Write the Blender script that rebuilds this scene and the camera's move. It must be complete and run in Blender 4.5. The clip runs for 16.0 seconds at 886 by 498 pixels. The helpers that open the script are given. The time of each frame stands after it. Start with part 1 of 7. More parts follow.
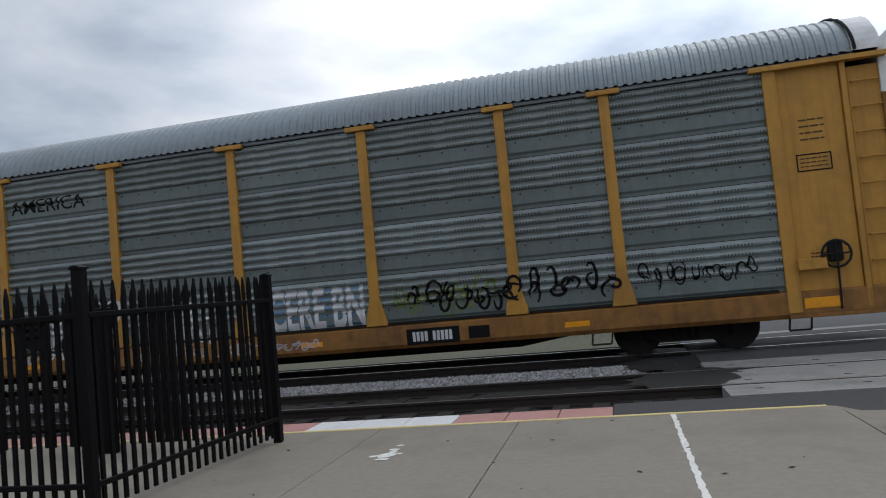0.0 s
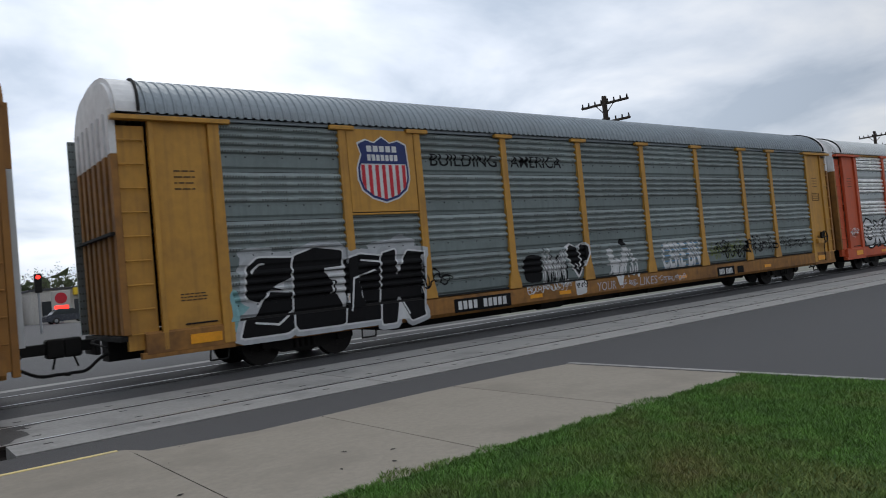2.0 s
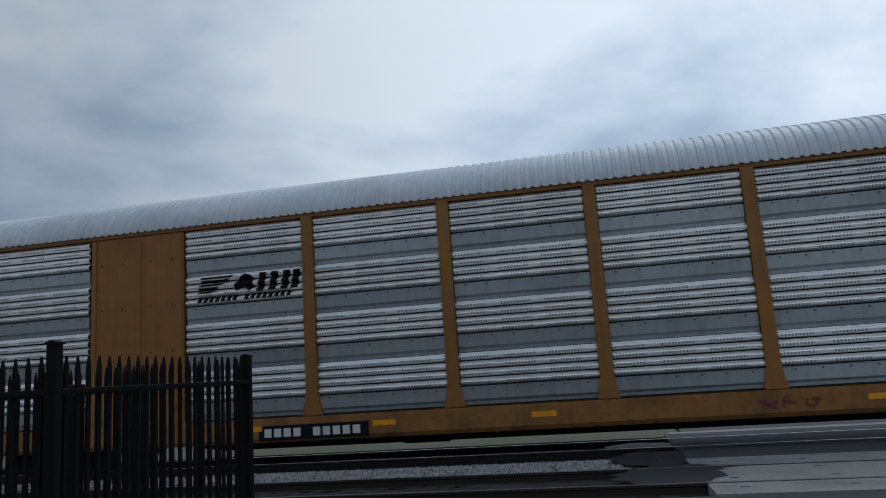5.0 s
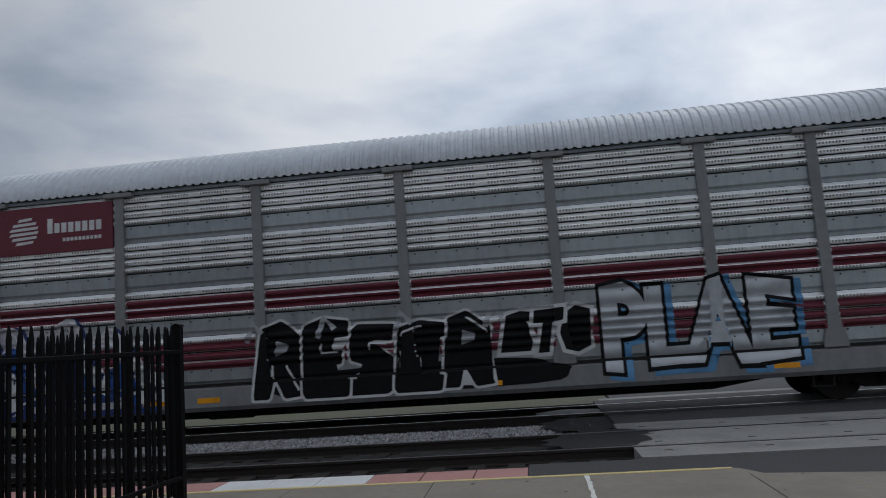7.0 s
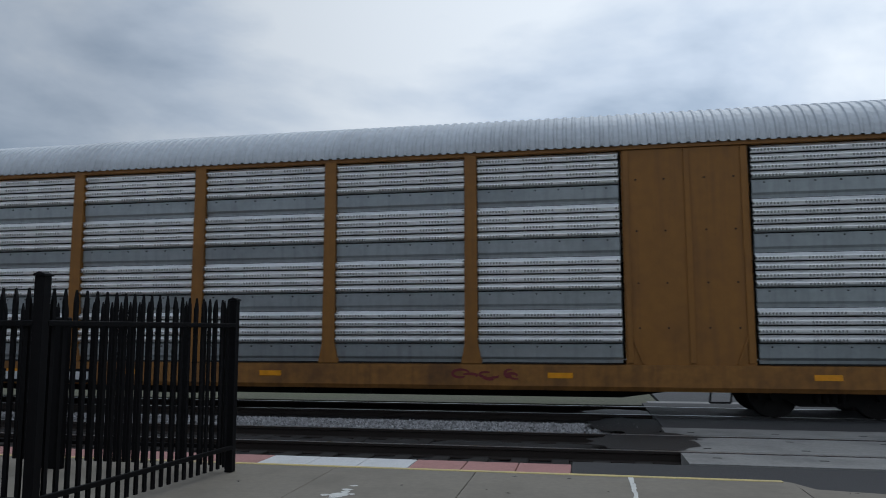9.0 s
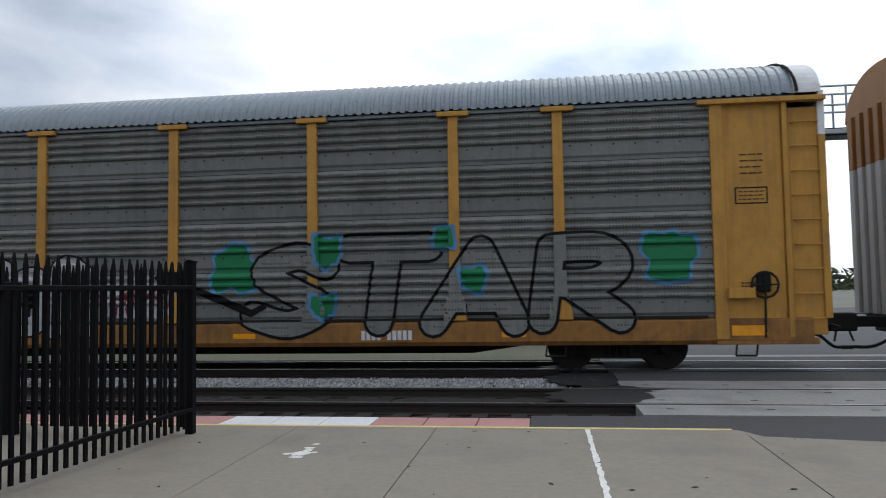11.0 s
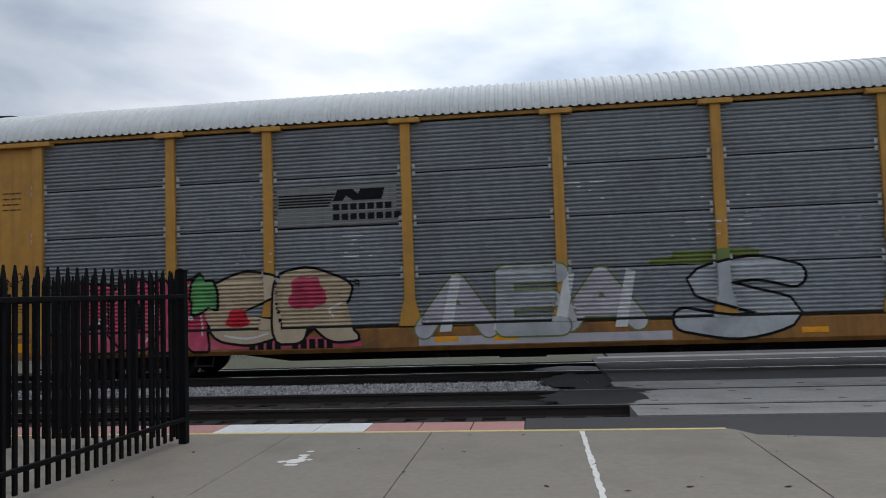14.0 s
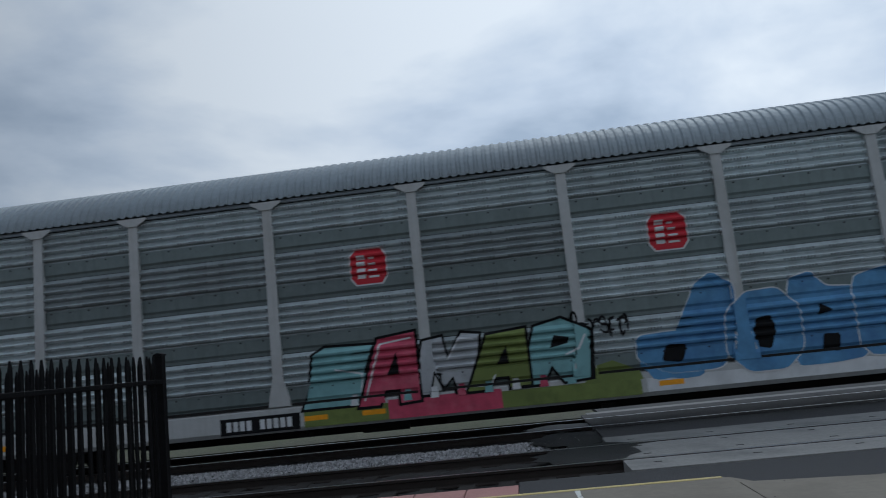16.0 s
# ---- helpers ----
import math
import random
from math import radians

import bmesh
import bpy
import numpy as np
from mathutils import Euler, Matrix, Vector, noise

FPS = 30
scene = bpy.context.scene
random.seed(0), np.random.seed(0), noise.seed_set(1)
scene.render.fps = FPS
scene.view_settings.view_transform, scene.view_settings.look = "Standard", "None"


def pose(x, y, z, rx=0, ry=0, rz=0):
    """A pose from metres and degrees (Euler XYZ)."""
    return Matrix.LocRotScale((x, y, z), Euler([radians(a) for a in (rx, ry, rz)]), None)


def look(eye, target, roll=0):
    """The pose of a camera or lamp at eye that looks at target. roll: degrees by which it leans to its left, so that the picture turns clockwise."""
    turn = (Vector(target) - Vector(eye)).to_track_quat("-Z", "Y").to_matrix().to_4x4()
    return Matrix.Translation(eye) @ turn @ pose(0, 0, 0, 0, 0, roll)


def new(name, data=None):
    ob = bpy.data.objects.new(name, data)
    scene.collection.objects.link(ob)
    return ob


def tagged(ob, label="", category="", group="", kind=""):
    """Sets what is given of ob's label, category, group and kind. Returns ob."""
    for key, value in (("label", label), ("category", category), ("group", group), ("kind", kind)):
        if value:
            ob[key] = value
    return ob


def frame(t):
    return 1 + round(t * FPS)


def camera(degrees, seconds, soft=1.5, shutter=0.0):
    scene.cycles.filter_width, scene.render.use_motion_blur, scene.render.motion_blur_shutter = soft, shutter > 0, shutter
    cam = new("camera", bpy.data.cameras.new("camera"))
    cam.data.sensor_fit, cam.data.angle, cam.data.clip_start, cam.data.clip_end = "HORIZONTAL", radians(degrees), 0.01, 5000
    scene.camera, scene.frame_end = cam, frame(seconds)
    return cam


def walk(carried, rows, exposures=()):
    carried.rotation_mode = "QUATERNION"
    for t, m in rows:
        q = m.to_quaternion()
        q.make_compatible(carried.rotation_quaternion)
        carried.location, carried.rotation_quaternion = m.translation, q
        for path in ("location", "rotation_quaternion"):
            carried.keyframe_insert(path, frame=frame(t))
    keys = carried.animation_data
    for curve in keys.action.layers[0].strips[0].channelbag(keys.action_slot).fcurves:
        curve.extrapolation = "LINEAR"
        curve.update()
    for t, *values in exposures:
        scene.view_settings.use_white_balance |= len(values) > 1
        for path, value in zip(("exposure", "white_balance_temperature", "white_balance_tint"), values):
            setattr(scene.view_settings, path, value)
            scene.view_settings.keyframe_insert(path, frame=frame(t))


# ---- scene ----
# ---- camera ----
EYE = Vector((0, 0, 1.55))
cam = camera(62.1, 16.0, soft=1.0, shutter=0.06)


def aim(yaw, pitch, roll):
    y, p = radians(yaw), radians(pitch)
    ahead = Vector((-math.sin(y) * math.cos(p), math.cos(y) * math.cos(p), math.sin(p)))
    return look(EYE, EYE + ahead, -roll)


# seconds, yaw, pitch, roll: a hand-held camera that turns on the spot
TURN = (
    (0, 13.03, 3.19, 5.35), (0.3, 3.64, 2.18, 4.70), (0.5, -5.70, 1.19, 5.01), (0.6, -9.98, 0.40, 4.47),
    (0.8, -18.69, 2.73, 3.77), (1, -26.46, 4.70, 1.50), (1.3, -35.24, 3.63, 2.53), (1.5, -35.74, 1.19, 5.50),
    (2, -38.07, 1.80, 5.33), (2.3, -35.50, 0.98, 3.25), (2.5, -39.15, 0.14, 3.95), (2.6, -37.40, 3.46, 5.80),
    (2.8, -28.41, 4.83, 4.50), (3, -13.37, 4.64, 5.06), (3.2, -8.03, 4.47, 4.57), (3.5, 0.90, 5.02, 2.10),
    (4, 4.13, 5.40, 3.32), (4.5, 5.25, 7.65, 3.71), (4.8, 6.07, 9.53, 5.04), (5, 11.38, 9.72, 3.78),
    (5.2, 7.95, 7.23, 4.47), (7.3, 5.95, 6.96, 3.67), (7.5, 5.07, 5.62, 3.34), (8, 5.91, 3.72, 2.64),
    (8.5, 2.94, 6.12, 2.36), (9, 10.92, 6.38, 0.11), (9.2, 10.71, 3.78, -1.10), (11.3, 7.64, 3.17, 1.05),
    (11.5, 8.10, 3.20, 1.13), (12, 8.40, 3.32, 0.51), (12.5, 10.07, 3.89, 1.66), (13, 9.28, 3.63, 1.77),
    (13.5, 7.23, 3.55, 1.81), (14, 7.12, 3.49, 1.95), (14.5, 6.81, 2.00, 2.13), (15, 4.18, 2.02, 1.42),
    (15.5, 4.59, 2.86, 3.96), (15.8, 1.12, 7.66, 5.20), (16, 5.07, 8.41, 6.05))
EXPOSE = ((0, -0.1, 6400, 10), (0.6, 0.4, 6600, 10), (1.0, 0.2, 6600, 10), (1.4, -0.7, 6350, 10), (1.6, -0.7, 6350, 10), (1.9, -0.2, 6500, 10), (2.5, -0.15, 6500, 10), (2.9, -0.8, 6200, 9), (3.2, -0.8, 6150, 9), (3.6, -0.5, 6100, 9),
          (4.3, -0.6, 6000, 7), (5.1, -0.75, 5850, 6), (7.3, -0.7, 6350, 10), (7.6, -0.67, 6400, 10), (8.0, -0.48, 6500, 11), (8.6, -0.55, 6100, 8), (9.2, -0.65, 6000, 7), (11.3, 0.1, 6400, 10),
          (12.6, 0.0, 6400, 10), (13.3, -0.28, 6350, 9), (14.0, -0.15, 6400, 10), (15.4, 0.05, 6300, 10), (16, -0.75, 5850, 6))
walk(cam, [(t, aim(y, p, r)) for t, y, p, r in TURN], EXPOSE)

# ---- light: an overcast sky, with a broad weak sun behind the cloud ----
world = bpy.data.worlds.new("overcast_sky")
scene.world = world
world.use_nodes = True
wt = world.node_tree
wt.nodes.clear()


def node(tree, kind, **at):
    n = tree.nodes.new(kind)
    for key, value in at.items():
        if key in n.inputs:
            n.inputs[key].default_value = value
    return n


def sky():
    t = wt
    out = t.nodes.new("ShaderNodeOutputWorld")
    tc = t.nodes.new("ShaderNodeTexCoord")
    nishita = t.nodes.new("ShaderNodeTexSky")
    nishita.sky_type = "NISHITA"
    nishita.sun_disc = False
    nishita.sun_elevation, nishita.sun_rotation = radians(48), radians(12)
    blue = node(t, "ShaderNodeBackground", Strength=0.09)
    t.links.new(nishita.outputs[0], blue.inputs[0])
    sep = t.nodes.new("ShaderNodeSeparateXYZ")
    t.links.new(tc.outputs["Generated"], sep.inputs[0])
    # flatten the directions, so that the clouds draw out towards the horizon
    up = node(t, "ShaderNodeMath")
    up.operation = "ADD"
    t.links.new(sep.outputs[2], up.inputs[0])
    up.inputs[1].default_value = 0.22
    flat = t.nodes.new("ShaderNodeVectorMath")
    flat.operation = "DIVIDE"
    t.links.new(tc.outputs["Generated"], flat.inputs[0])
    t.links.new(up.outputs[0], flat.inputs[1])
    n1 = node(t, "ShaderNodeTexNoise", Scale=1.25, Detail=6.0, Roughness=0.52, Distortion=0.25)
    t.links.new(flat.outputs[0], n1.inputs["Vector"])
    ramp = t.nodes.new("ShaderNodeValToRGB")
    ramp.color_ramp.elements[0].position, ramp.color_ramp.elements[0].color = 0.36, (0.54, 0.625, 0.75, 1)
    ramp.color_ramp.elements[1].position, ramp.color_ramp.elements[1].color = 0.62, (1.12, 1.14, 1.17, 1)
    mid = ramp.color_ramp.elements.new(0.48)
    mid.color = (0.80, 0.87, 0.98, 1)
    t.links.new(n1.outputs[0], ramp.inputs[0])
    # brighter towards the hidden sun
    sunway = Vector((0.3, 0.85, 0.40)).normalized()
    dot = t.nodes.new("ShaderNodeVectorMath")
    dot.operation = "DOT_PRODUCT"
    t.links.new(tc.outputs["Generated"], dot.inputs[0])
    dot.inputs[1].default_value = sunway
    glow = t.nodes.new("ShaderNodeMapRange")
    glow.inputs["From Min"].default_value, glow.inputs["From Max"].default_value = 0.6, 1.0
    glow.inputs["To Min"].default_value, glow.inputs["To Max"].default_value = 0.76, 1.34
    t.links.new(dot.outputs["Value"], glow.inputs["Value"])
    # an overcast dome is brighter overhead than at its rim
    dome = t.nodes.new("ShaderNodeMapRange")
    dome.interpolation_type = "SMOOTHSTEP"
    dome.inputs["From Min"].default_value, dome.inputs["From Max"].default_value = 0.42, 0.95
    dome.inputs["To Min"].default_value, dome.inputs["To Max"].default_value = 0.0, 0.55
    t.links.new(sep.outputs[2], dome.inputs["Value"])
    whole = t.nodes.new("ShaderNodeMath")
    t.links.new(glow.outputs[0], whole.inputs[0])
    t.links.new(dome.outputs[0], whole.inputs[1])
    cloud = t.nodes.new("ShaderNodeBackground")
    t.links.new(ramp.outputs[0], cloud.inputs[0])
    t.links.new(whole.outputs[0], cloud.inputs[1])
    mix = t.nodes.new("ShaderNodeMixShader")
    mix.inputs[0].default_value = 0.9
    t.links.new(blue.outputs[0], mix.inputs[1])
    t.links.new(cloud.outputs[0], mix.inputs[2])
    t.links.new(mix.outputs[0], out.inputs[0])


sky()
sun = new("sun", bpy.data.lights.new("sun", "SUN"))
sun.data.energy, sun.data.angle, sun.data.color = 0.6, radians(25), (1, 0.96, 0.9)
sun.matrix_world = look((0, 0, 30), (-6, -14, 6))


# ---- materials ----
def material(name, base, rough=0.7, metal=0.0, grain=8.0, vary=0.12, stain=0.25, stain_scale=0.7, bump=0.15, dark=None, stretch=(1, 1, 1), island=0.0, spec=0.4, emit=0.0, holes=False, streak=0.0, each=0.0):
    """Base colour with fine grain, larger stains and a little relief, all in metres."""
    m = bpy.data.materials.new(name)
    m.use_nodes = True
    t = m.node_tree
    b = t.nodes["Principled BSDF"]
    b.inputs["Roughness"].default_value, b.inputs["Metallic"].default_value = rough, metal
    b.inputs["Specular IOR Level"].default_value = spec
    tc = t.nodes.new("ShaderNodeTexCoord")
    mp = t.nodes.new("ShaderNodeMapping")
    mp.inputs["Scale"].default_value = stretch
    t.links.new(tc.outputs["Object"], mp.inputs[0])
    info = t.nodes.new("ShaderNodeObjectInfo")
    shift = t.nodes.new("ShaderNodeVectorMath")
    shift.operation = "ADD"
    far = t.nodes.new("ShaderNodeMath")
    far.operation = "MULTIPLY"
    far.inputs[1].default_value = 40.0
    t.links.new(info.outputs["Random"], far.inputs[0])
    t.links.new(mp.outputs[0], shift.inputs[0])
    t.links.new(far.outputs[0], shift.inputs[1])
    fine = node(t, "ShaderNodeTexNoise", Scale=grain, Detail=5.0, Roughness=0.6)
    big = node(t, "ShaderNodeTexNoise", Scale=stain_scale, Detail=4.0, Roughness=0.6)
    t.links.new(shift.outputs[0], fine.inputs["Vector"])
    t.links.new(shift.outputs[0], big.inputs["Vector"])
    dark = dark or tuple(c * 0.45 for c in base)
    r1 = t.nodes.new("ShaderNodeValToRGB")
    e = r1.color_ramp.elements
    e[0].position, e[1].position = 0.3, 0.7
    e[0].color = (*[c * (1 - vary) for c in base], 1)
    e[1].color = (*[min(1, c * (1 + vary)) for c in base], 1)
    t.links.new(fine.outputs[0], r1.inputs[0])
    r2 = t.nodes.new("ShaderNodeMapRange")
    r2.inputs["From Min"].default_value, r2.inputs["From Max"].default_value = 0.5, 0.75
    r2.inputs["To Max"].default_value = stain
    t.links.new(big.outputs[0], r2.inputs["Value"])
    mix = t.nodes.new("ShaderNodeMix")
    mix.data_type = "RGBA"
    t.links.new(r2.outputs[0], mix.inputs[0])
    t.links.new(r1.outputs[0], mix.inputs[6])
    mix.inputs[7].default_value = (*dark, 1)
    colour = mix.outputs[2]
    if streak:
        # rain-washed dirt running down the sides
        mp2 = t.nodes.new("ShaderNodeMapping")
        mp2.inputs["Scale"].default_value = (9, 9, 0.5)
        t.links.new(tc.outputs["Object"], mp2.inputs[0])
        sh2 = t.nodes.new("ShaderNodeVectorMath")
        t.links.new(mp2.outputs[0], sh2.inputs[0])
        t.links.new(far.outputs[0], sh2.inputs[1])
        run = node(t, "ShaderNodeTexNoise", Scale=1.0, Detail=3.0)
        t.links.new(sh2.outputs[0], run.inputs["Vector"])
        r3 = t.nodes.new("ShaderNodeMapRange")
        r3.inputs["From Min"].default_value, r3.inputs["From Max"].default_value = 0.48, 0.75
        r3.inputs["To Max"].default_value = streak
        t.links.new(run.outputs[0], r3.inputs["Value"])
        mix3 = t.nodes.new("ShaderNodeMix")
        mix3.data_type = "RGBA"
        t.links.new(r3.outputs[0], mix3.inputs[0])
        t.links.new(colour, mix3.inputs[6])
        mix3.inputs[7].default_value = (*dark, 1)
        colour = mix3.outputs[2]
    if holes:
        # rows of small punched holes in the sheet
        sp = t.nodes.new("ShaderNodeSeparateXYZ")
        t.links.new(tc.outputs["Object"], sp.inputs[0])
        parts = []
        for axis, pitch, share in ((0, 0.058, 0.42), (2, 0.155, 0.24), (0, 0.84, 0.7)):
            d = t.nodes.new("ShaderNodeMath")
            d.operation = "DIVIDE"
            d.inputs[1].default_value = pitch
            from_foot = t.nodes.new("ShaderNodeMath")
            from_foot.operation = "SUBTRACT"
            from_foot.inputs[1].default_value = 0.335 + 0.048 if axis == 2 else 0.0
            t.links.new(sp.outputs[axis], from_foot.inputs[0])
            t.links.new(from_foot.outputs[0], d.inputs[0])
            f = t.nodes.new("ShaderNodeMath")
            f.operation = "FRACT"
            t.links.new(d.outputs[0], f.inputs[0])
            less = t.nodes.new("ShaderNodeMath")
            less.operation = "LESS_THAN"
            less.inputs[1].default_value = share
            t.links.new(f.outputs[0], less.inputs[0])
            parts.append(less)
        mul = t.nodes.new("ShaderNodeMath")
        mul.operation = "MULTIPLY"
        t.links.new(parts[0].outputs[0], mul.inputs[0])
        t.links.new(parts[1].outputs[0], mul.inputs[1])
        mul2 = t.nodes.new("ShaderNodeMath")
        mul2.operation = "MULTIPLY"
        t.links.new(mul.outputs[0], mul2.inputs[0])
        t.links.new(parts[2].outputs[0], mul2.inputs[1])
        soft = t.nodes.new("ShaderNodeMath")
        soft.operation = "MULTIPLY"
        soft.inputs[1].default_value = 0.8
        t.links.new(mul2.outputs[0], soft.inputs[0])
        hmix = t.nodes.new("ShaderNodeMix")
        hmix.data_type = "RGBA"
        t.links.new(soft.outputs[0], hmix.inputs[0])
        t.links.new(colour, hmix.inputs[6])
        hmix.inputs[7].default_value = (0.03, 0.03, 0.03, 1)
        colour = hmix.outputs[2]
    if island:
        geo = t.nodes.new("ShaderNodeNewGeometry")
        mr = t.nodes.new("ShaderNodeMapRange")
        mr.inputs["To Min"].default_value, mr.inputs["To Max"].default_value = 1 - island, 1 + island
        t.links.new(geo.outputs["Random Per Island"], mr.inputs["Value"])
        sc = t.nodes.new("ShaderNodeVectorMath")
        sc.operation = "SCALE"
        t.links.new(colour, sc.inputs[0])
        t.links.new(mr.outputs[0], sc.inputs["Scale"])
        colour = sc.outputs[0]
    if each:
        # every sheet has weathered a little differently
        mr = t.nodes.new("ShaderNodeMapRange")
        mr.inputs["To Min"].default_value, mr.inputs["To Max"].default_value = 1 - each, 1 + each
        t.links.new(info.outputs["Random"], mr.inputs["Value"])
        sc = t.nodes.new("ShaderNodeVectorMath")
        sc.operation = "SCALE"
        t.links.new(colour, sc.inputs[0])
        t.links.new(mr.outputs[0], sc.inputs["Scale"])
        colour = sc.outputs[0]
    t.links.new(colour, b.inputs["Base Color"])
    rr = t.nodes.new("ShaderNodeMapRange")
    rr.inputs["To Min"].default_value, rr.inputs["To Max"].default_value = max(0.05, rough - 0.12), min(1, rough + 0.12)
    t.links.new(fine.outputs[0], rr.inputs["Value"])
    t.links.new(rr.outputs[0], b.inputs["Roughness"])
    if bump:
        bp = node(t, "ShaderNodeBump", Strength=bump, Distance=0.02)
        t.links.new(fine.outputs[0], bp.inputs["Height"])
        t.links.new(bp.outputs[0], b.inputs["Normal"])
    if emit:
        b.inputs["Emission Color"].default_value = (*base, 1)
        b.inputs["Emission Strength"].default_value = emit
    return m


CONCRETE = material("pavement_concrete", (0.228, 0.203, 0.166), 0.85, grain=14, vary=0.1, stain=0.6, stain_scale=0.9, bump=0.12, dark=(0.155, 0.135, 0.11))
CROSS = material("crossing_concrete", (0.245, 0.24, 0.23), 0.8, grain=20, vary=0.18, stain=0.75, stain_scale=1.0, dark=(0.12, 0.12, 0.12))
ASPHALT = material("asphalt", (0.050, 0.0495, 0.052), 0.8, grain=40, vary=0.25, stain=0.4, stain_scale=0.4, bump=0.4, dark=(0.045, 0.045, 0.05))
WET = material("dark_asphalt", (0.016, 0.016, 0.017), 0.6, grain=30, vary=0.3, bump=0.4)
GRASSY = material("lawn_soil", (0.04, 0.085, 0.014), 0.95, grain=25, vary=0.4, stain=0.6, stain_scale=0.5, dark=(0.09, 0.085, 0.03), bump=0.5)
BLADE = material("grass_blade", (0.085, 0.185, 0.03), 0.75, grain=3, vary=0.35, stain=0.95, stain_scale=0.6, dark=(0.17, 0.15, 0.05), bump=0, island=0.35)
VERGE = material("rough_verge", (0.10, 0.10, 0.065), 0.95, grain=12, vary=0.4, stain=0.6, stain_scale=0.3, dark=(0.07, 0.09, 0.03), bump=0.5)
DIRT = material("far_ground", (0.15, 0.15, 0.12), 0.95, grain=3, vary=0.3, stain=0.5, stain_scale=0.05, bump=0.2)
BALLAST = material("ballast_bed", (0.028, 0.026, 0.025), 0.95, grain=18, vary=0.5, bump=0.9)
STONE = material("ballast_stone", (0.27, 0.265, 0.268), 0.9, grain=30, vary=0.25, bump=0.3, island=0.45)
RAIL = material("rail_steel", (0.04, 0.032, 0.028), 0.6, 0.4, grain=30)
RAILTOP = material("rail_head_steel", (0.45, 0.45, 0.46), 0.3, 0.9, grain=60, bump=0.03)
TIE = material("tarred_tie", (0.018, 0.015, 0.013), 0.9, grain=12, vary=0.3, stretch=(1, 6, 1))
YLINE = material("yellow_line_paint", (0.62, 0.50, 0.22), 0.8, grain=40, vary=0.15, stain=0.6, stain_scale=3, dark=(0.38, 0.33, 0.24))
PINK = material("faded_red_pavers", (0.42, 0.22, 0.20), 0.85, grain=40, vary=0.15, stain=0.4, stain_scale=2)
WHITEP = material("white_pavers", (0.62, 0.62, 0.62), 0.85, grain=40, vary=0.1, stain=0.4, stain_scale=2)
SEAL = material("white_joint_sealant", (0.68, 0.67, 0.63), 0.8, grain=30, vary=0.15, stain=0.4, stain_scale=5)
JOINT = material("dark_joint", (0.12, 0.105, 0.09), 0.95)
FENCE = material("black_fence_paint", (0.005, 0.005, 0.006), 0.6, 0.0, grain=30, vary=0.3, bump=0.05, spec=0.12)
YEL = material("yellow_rail_car_paint", (0.47, 0.24, 0.04), 0.55, grain=5, vary=0.1, stain=0.45, stain_scale=0.9, dark=(0.17, 0.085, 0.03), streak=0.35, bump=0.05)
OCHRE = material("ochre_rail_car_paint", (0.27, 0.121, 0.024), 0.55, grain=5, vary=0.1, stain=0.45, stain_scale=0.7, dark=(0.13, 0.06, 0.025), streak=0.35, bump=0.05)
RUSTY = material("dirty_sill_paint", (0.27, 0.125, 0.03), 0.7, grain=6, vary=0.2, stain=0.75, stain_scale=1.1, dark=(0.07, 0.035, 0.02), streak=0.3, bump=0.1)
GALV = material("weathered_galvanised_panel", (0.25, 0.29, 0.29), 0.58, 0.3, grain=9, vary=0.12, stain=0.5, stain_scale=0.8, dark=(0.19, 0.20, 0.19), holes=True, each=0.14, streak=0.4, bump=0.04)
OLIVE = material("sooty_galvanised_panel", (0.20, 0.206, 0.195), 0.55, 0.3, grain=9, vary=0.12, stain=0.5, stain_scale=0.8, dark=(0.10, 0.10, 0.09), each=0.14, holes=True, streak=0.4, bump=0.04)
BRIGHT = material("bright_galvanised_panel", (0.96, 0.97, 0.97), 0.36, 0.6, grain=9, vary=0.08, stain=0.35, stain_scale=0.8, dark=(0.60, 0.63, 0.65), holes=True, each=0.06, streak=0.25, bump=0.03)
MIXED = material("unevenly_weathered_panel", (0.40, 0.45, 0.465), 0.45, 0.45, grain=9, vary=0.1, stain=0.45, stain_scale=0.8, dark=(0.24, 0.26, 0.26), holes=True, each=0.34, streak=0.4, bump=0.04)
# darker copies of the sheets for flat strips: their dim reflection is in the colour
SHADEFLAT = material("shaded_flat_sheet", (0.165, 0.20, 0.20), 0.48, 0.4, grain=9, vary=0.08, stain=0.4, stain_scale=0.8, each=0.08, streak=0.25, bump=0.03)
SHADEFLATB = material("shaded_flat_band", (0.36, 0.395, 0.41), 0.42, 0.6, grain=9, vary=0.08, stain=0.4, stain_scale=0.8, each=0.1, streak=0.3, bump=0.03)
DULLDARK = material("darkened_sooty_sheet", (0.165, 0.172, 0.165), 0.55, 0.2, grain=9, vary=0.1, stain=0.45, stain_scale=0.8, each=0.1, streak=0.3, bump=0.03)
SILVER = material("silver_roof_sheet", (0.52, 0.55, 0.585), 0.55, 0.35, grain=6, vary=0.1, stain=0.4, stain_scale=0.5, dark=(0.30, 0.31, 0.33), bump=0.03)
GREYROOF = material("grey_roof_sheet", (0.235, 0.27, 0.295), 0.5, 0.4, grain=6, vary=0.1, stain=0.45, stain_scale=0.5, dark=(0.18, 0.19, 0.2), bump=0.03)
WHITEROOF = material("white_roof_sheet", (0.60, 0.62, 0.62), 0.55, 0.1, grain=6, vary=0.06, stain=0.3, stain_scale=0.5, bump=0.03)
LIGHTGREY = material("light_grey_car_paint", (0.43, 0.44, 0.44), 0.55, grain=6, vary=0.06, stain=0.4, stain_scale=0.8, dark=(0.26, 0.25, 0.23), streak=0.35, bump=0.04)
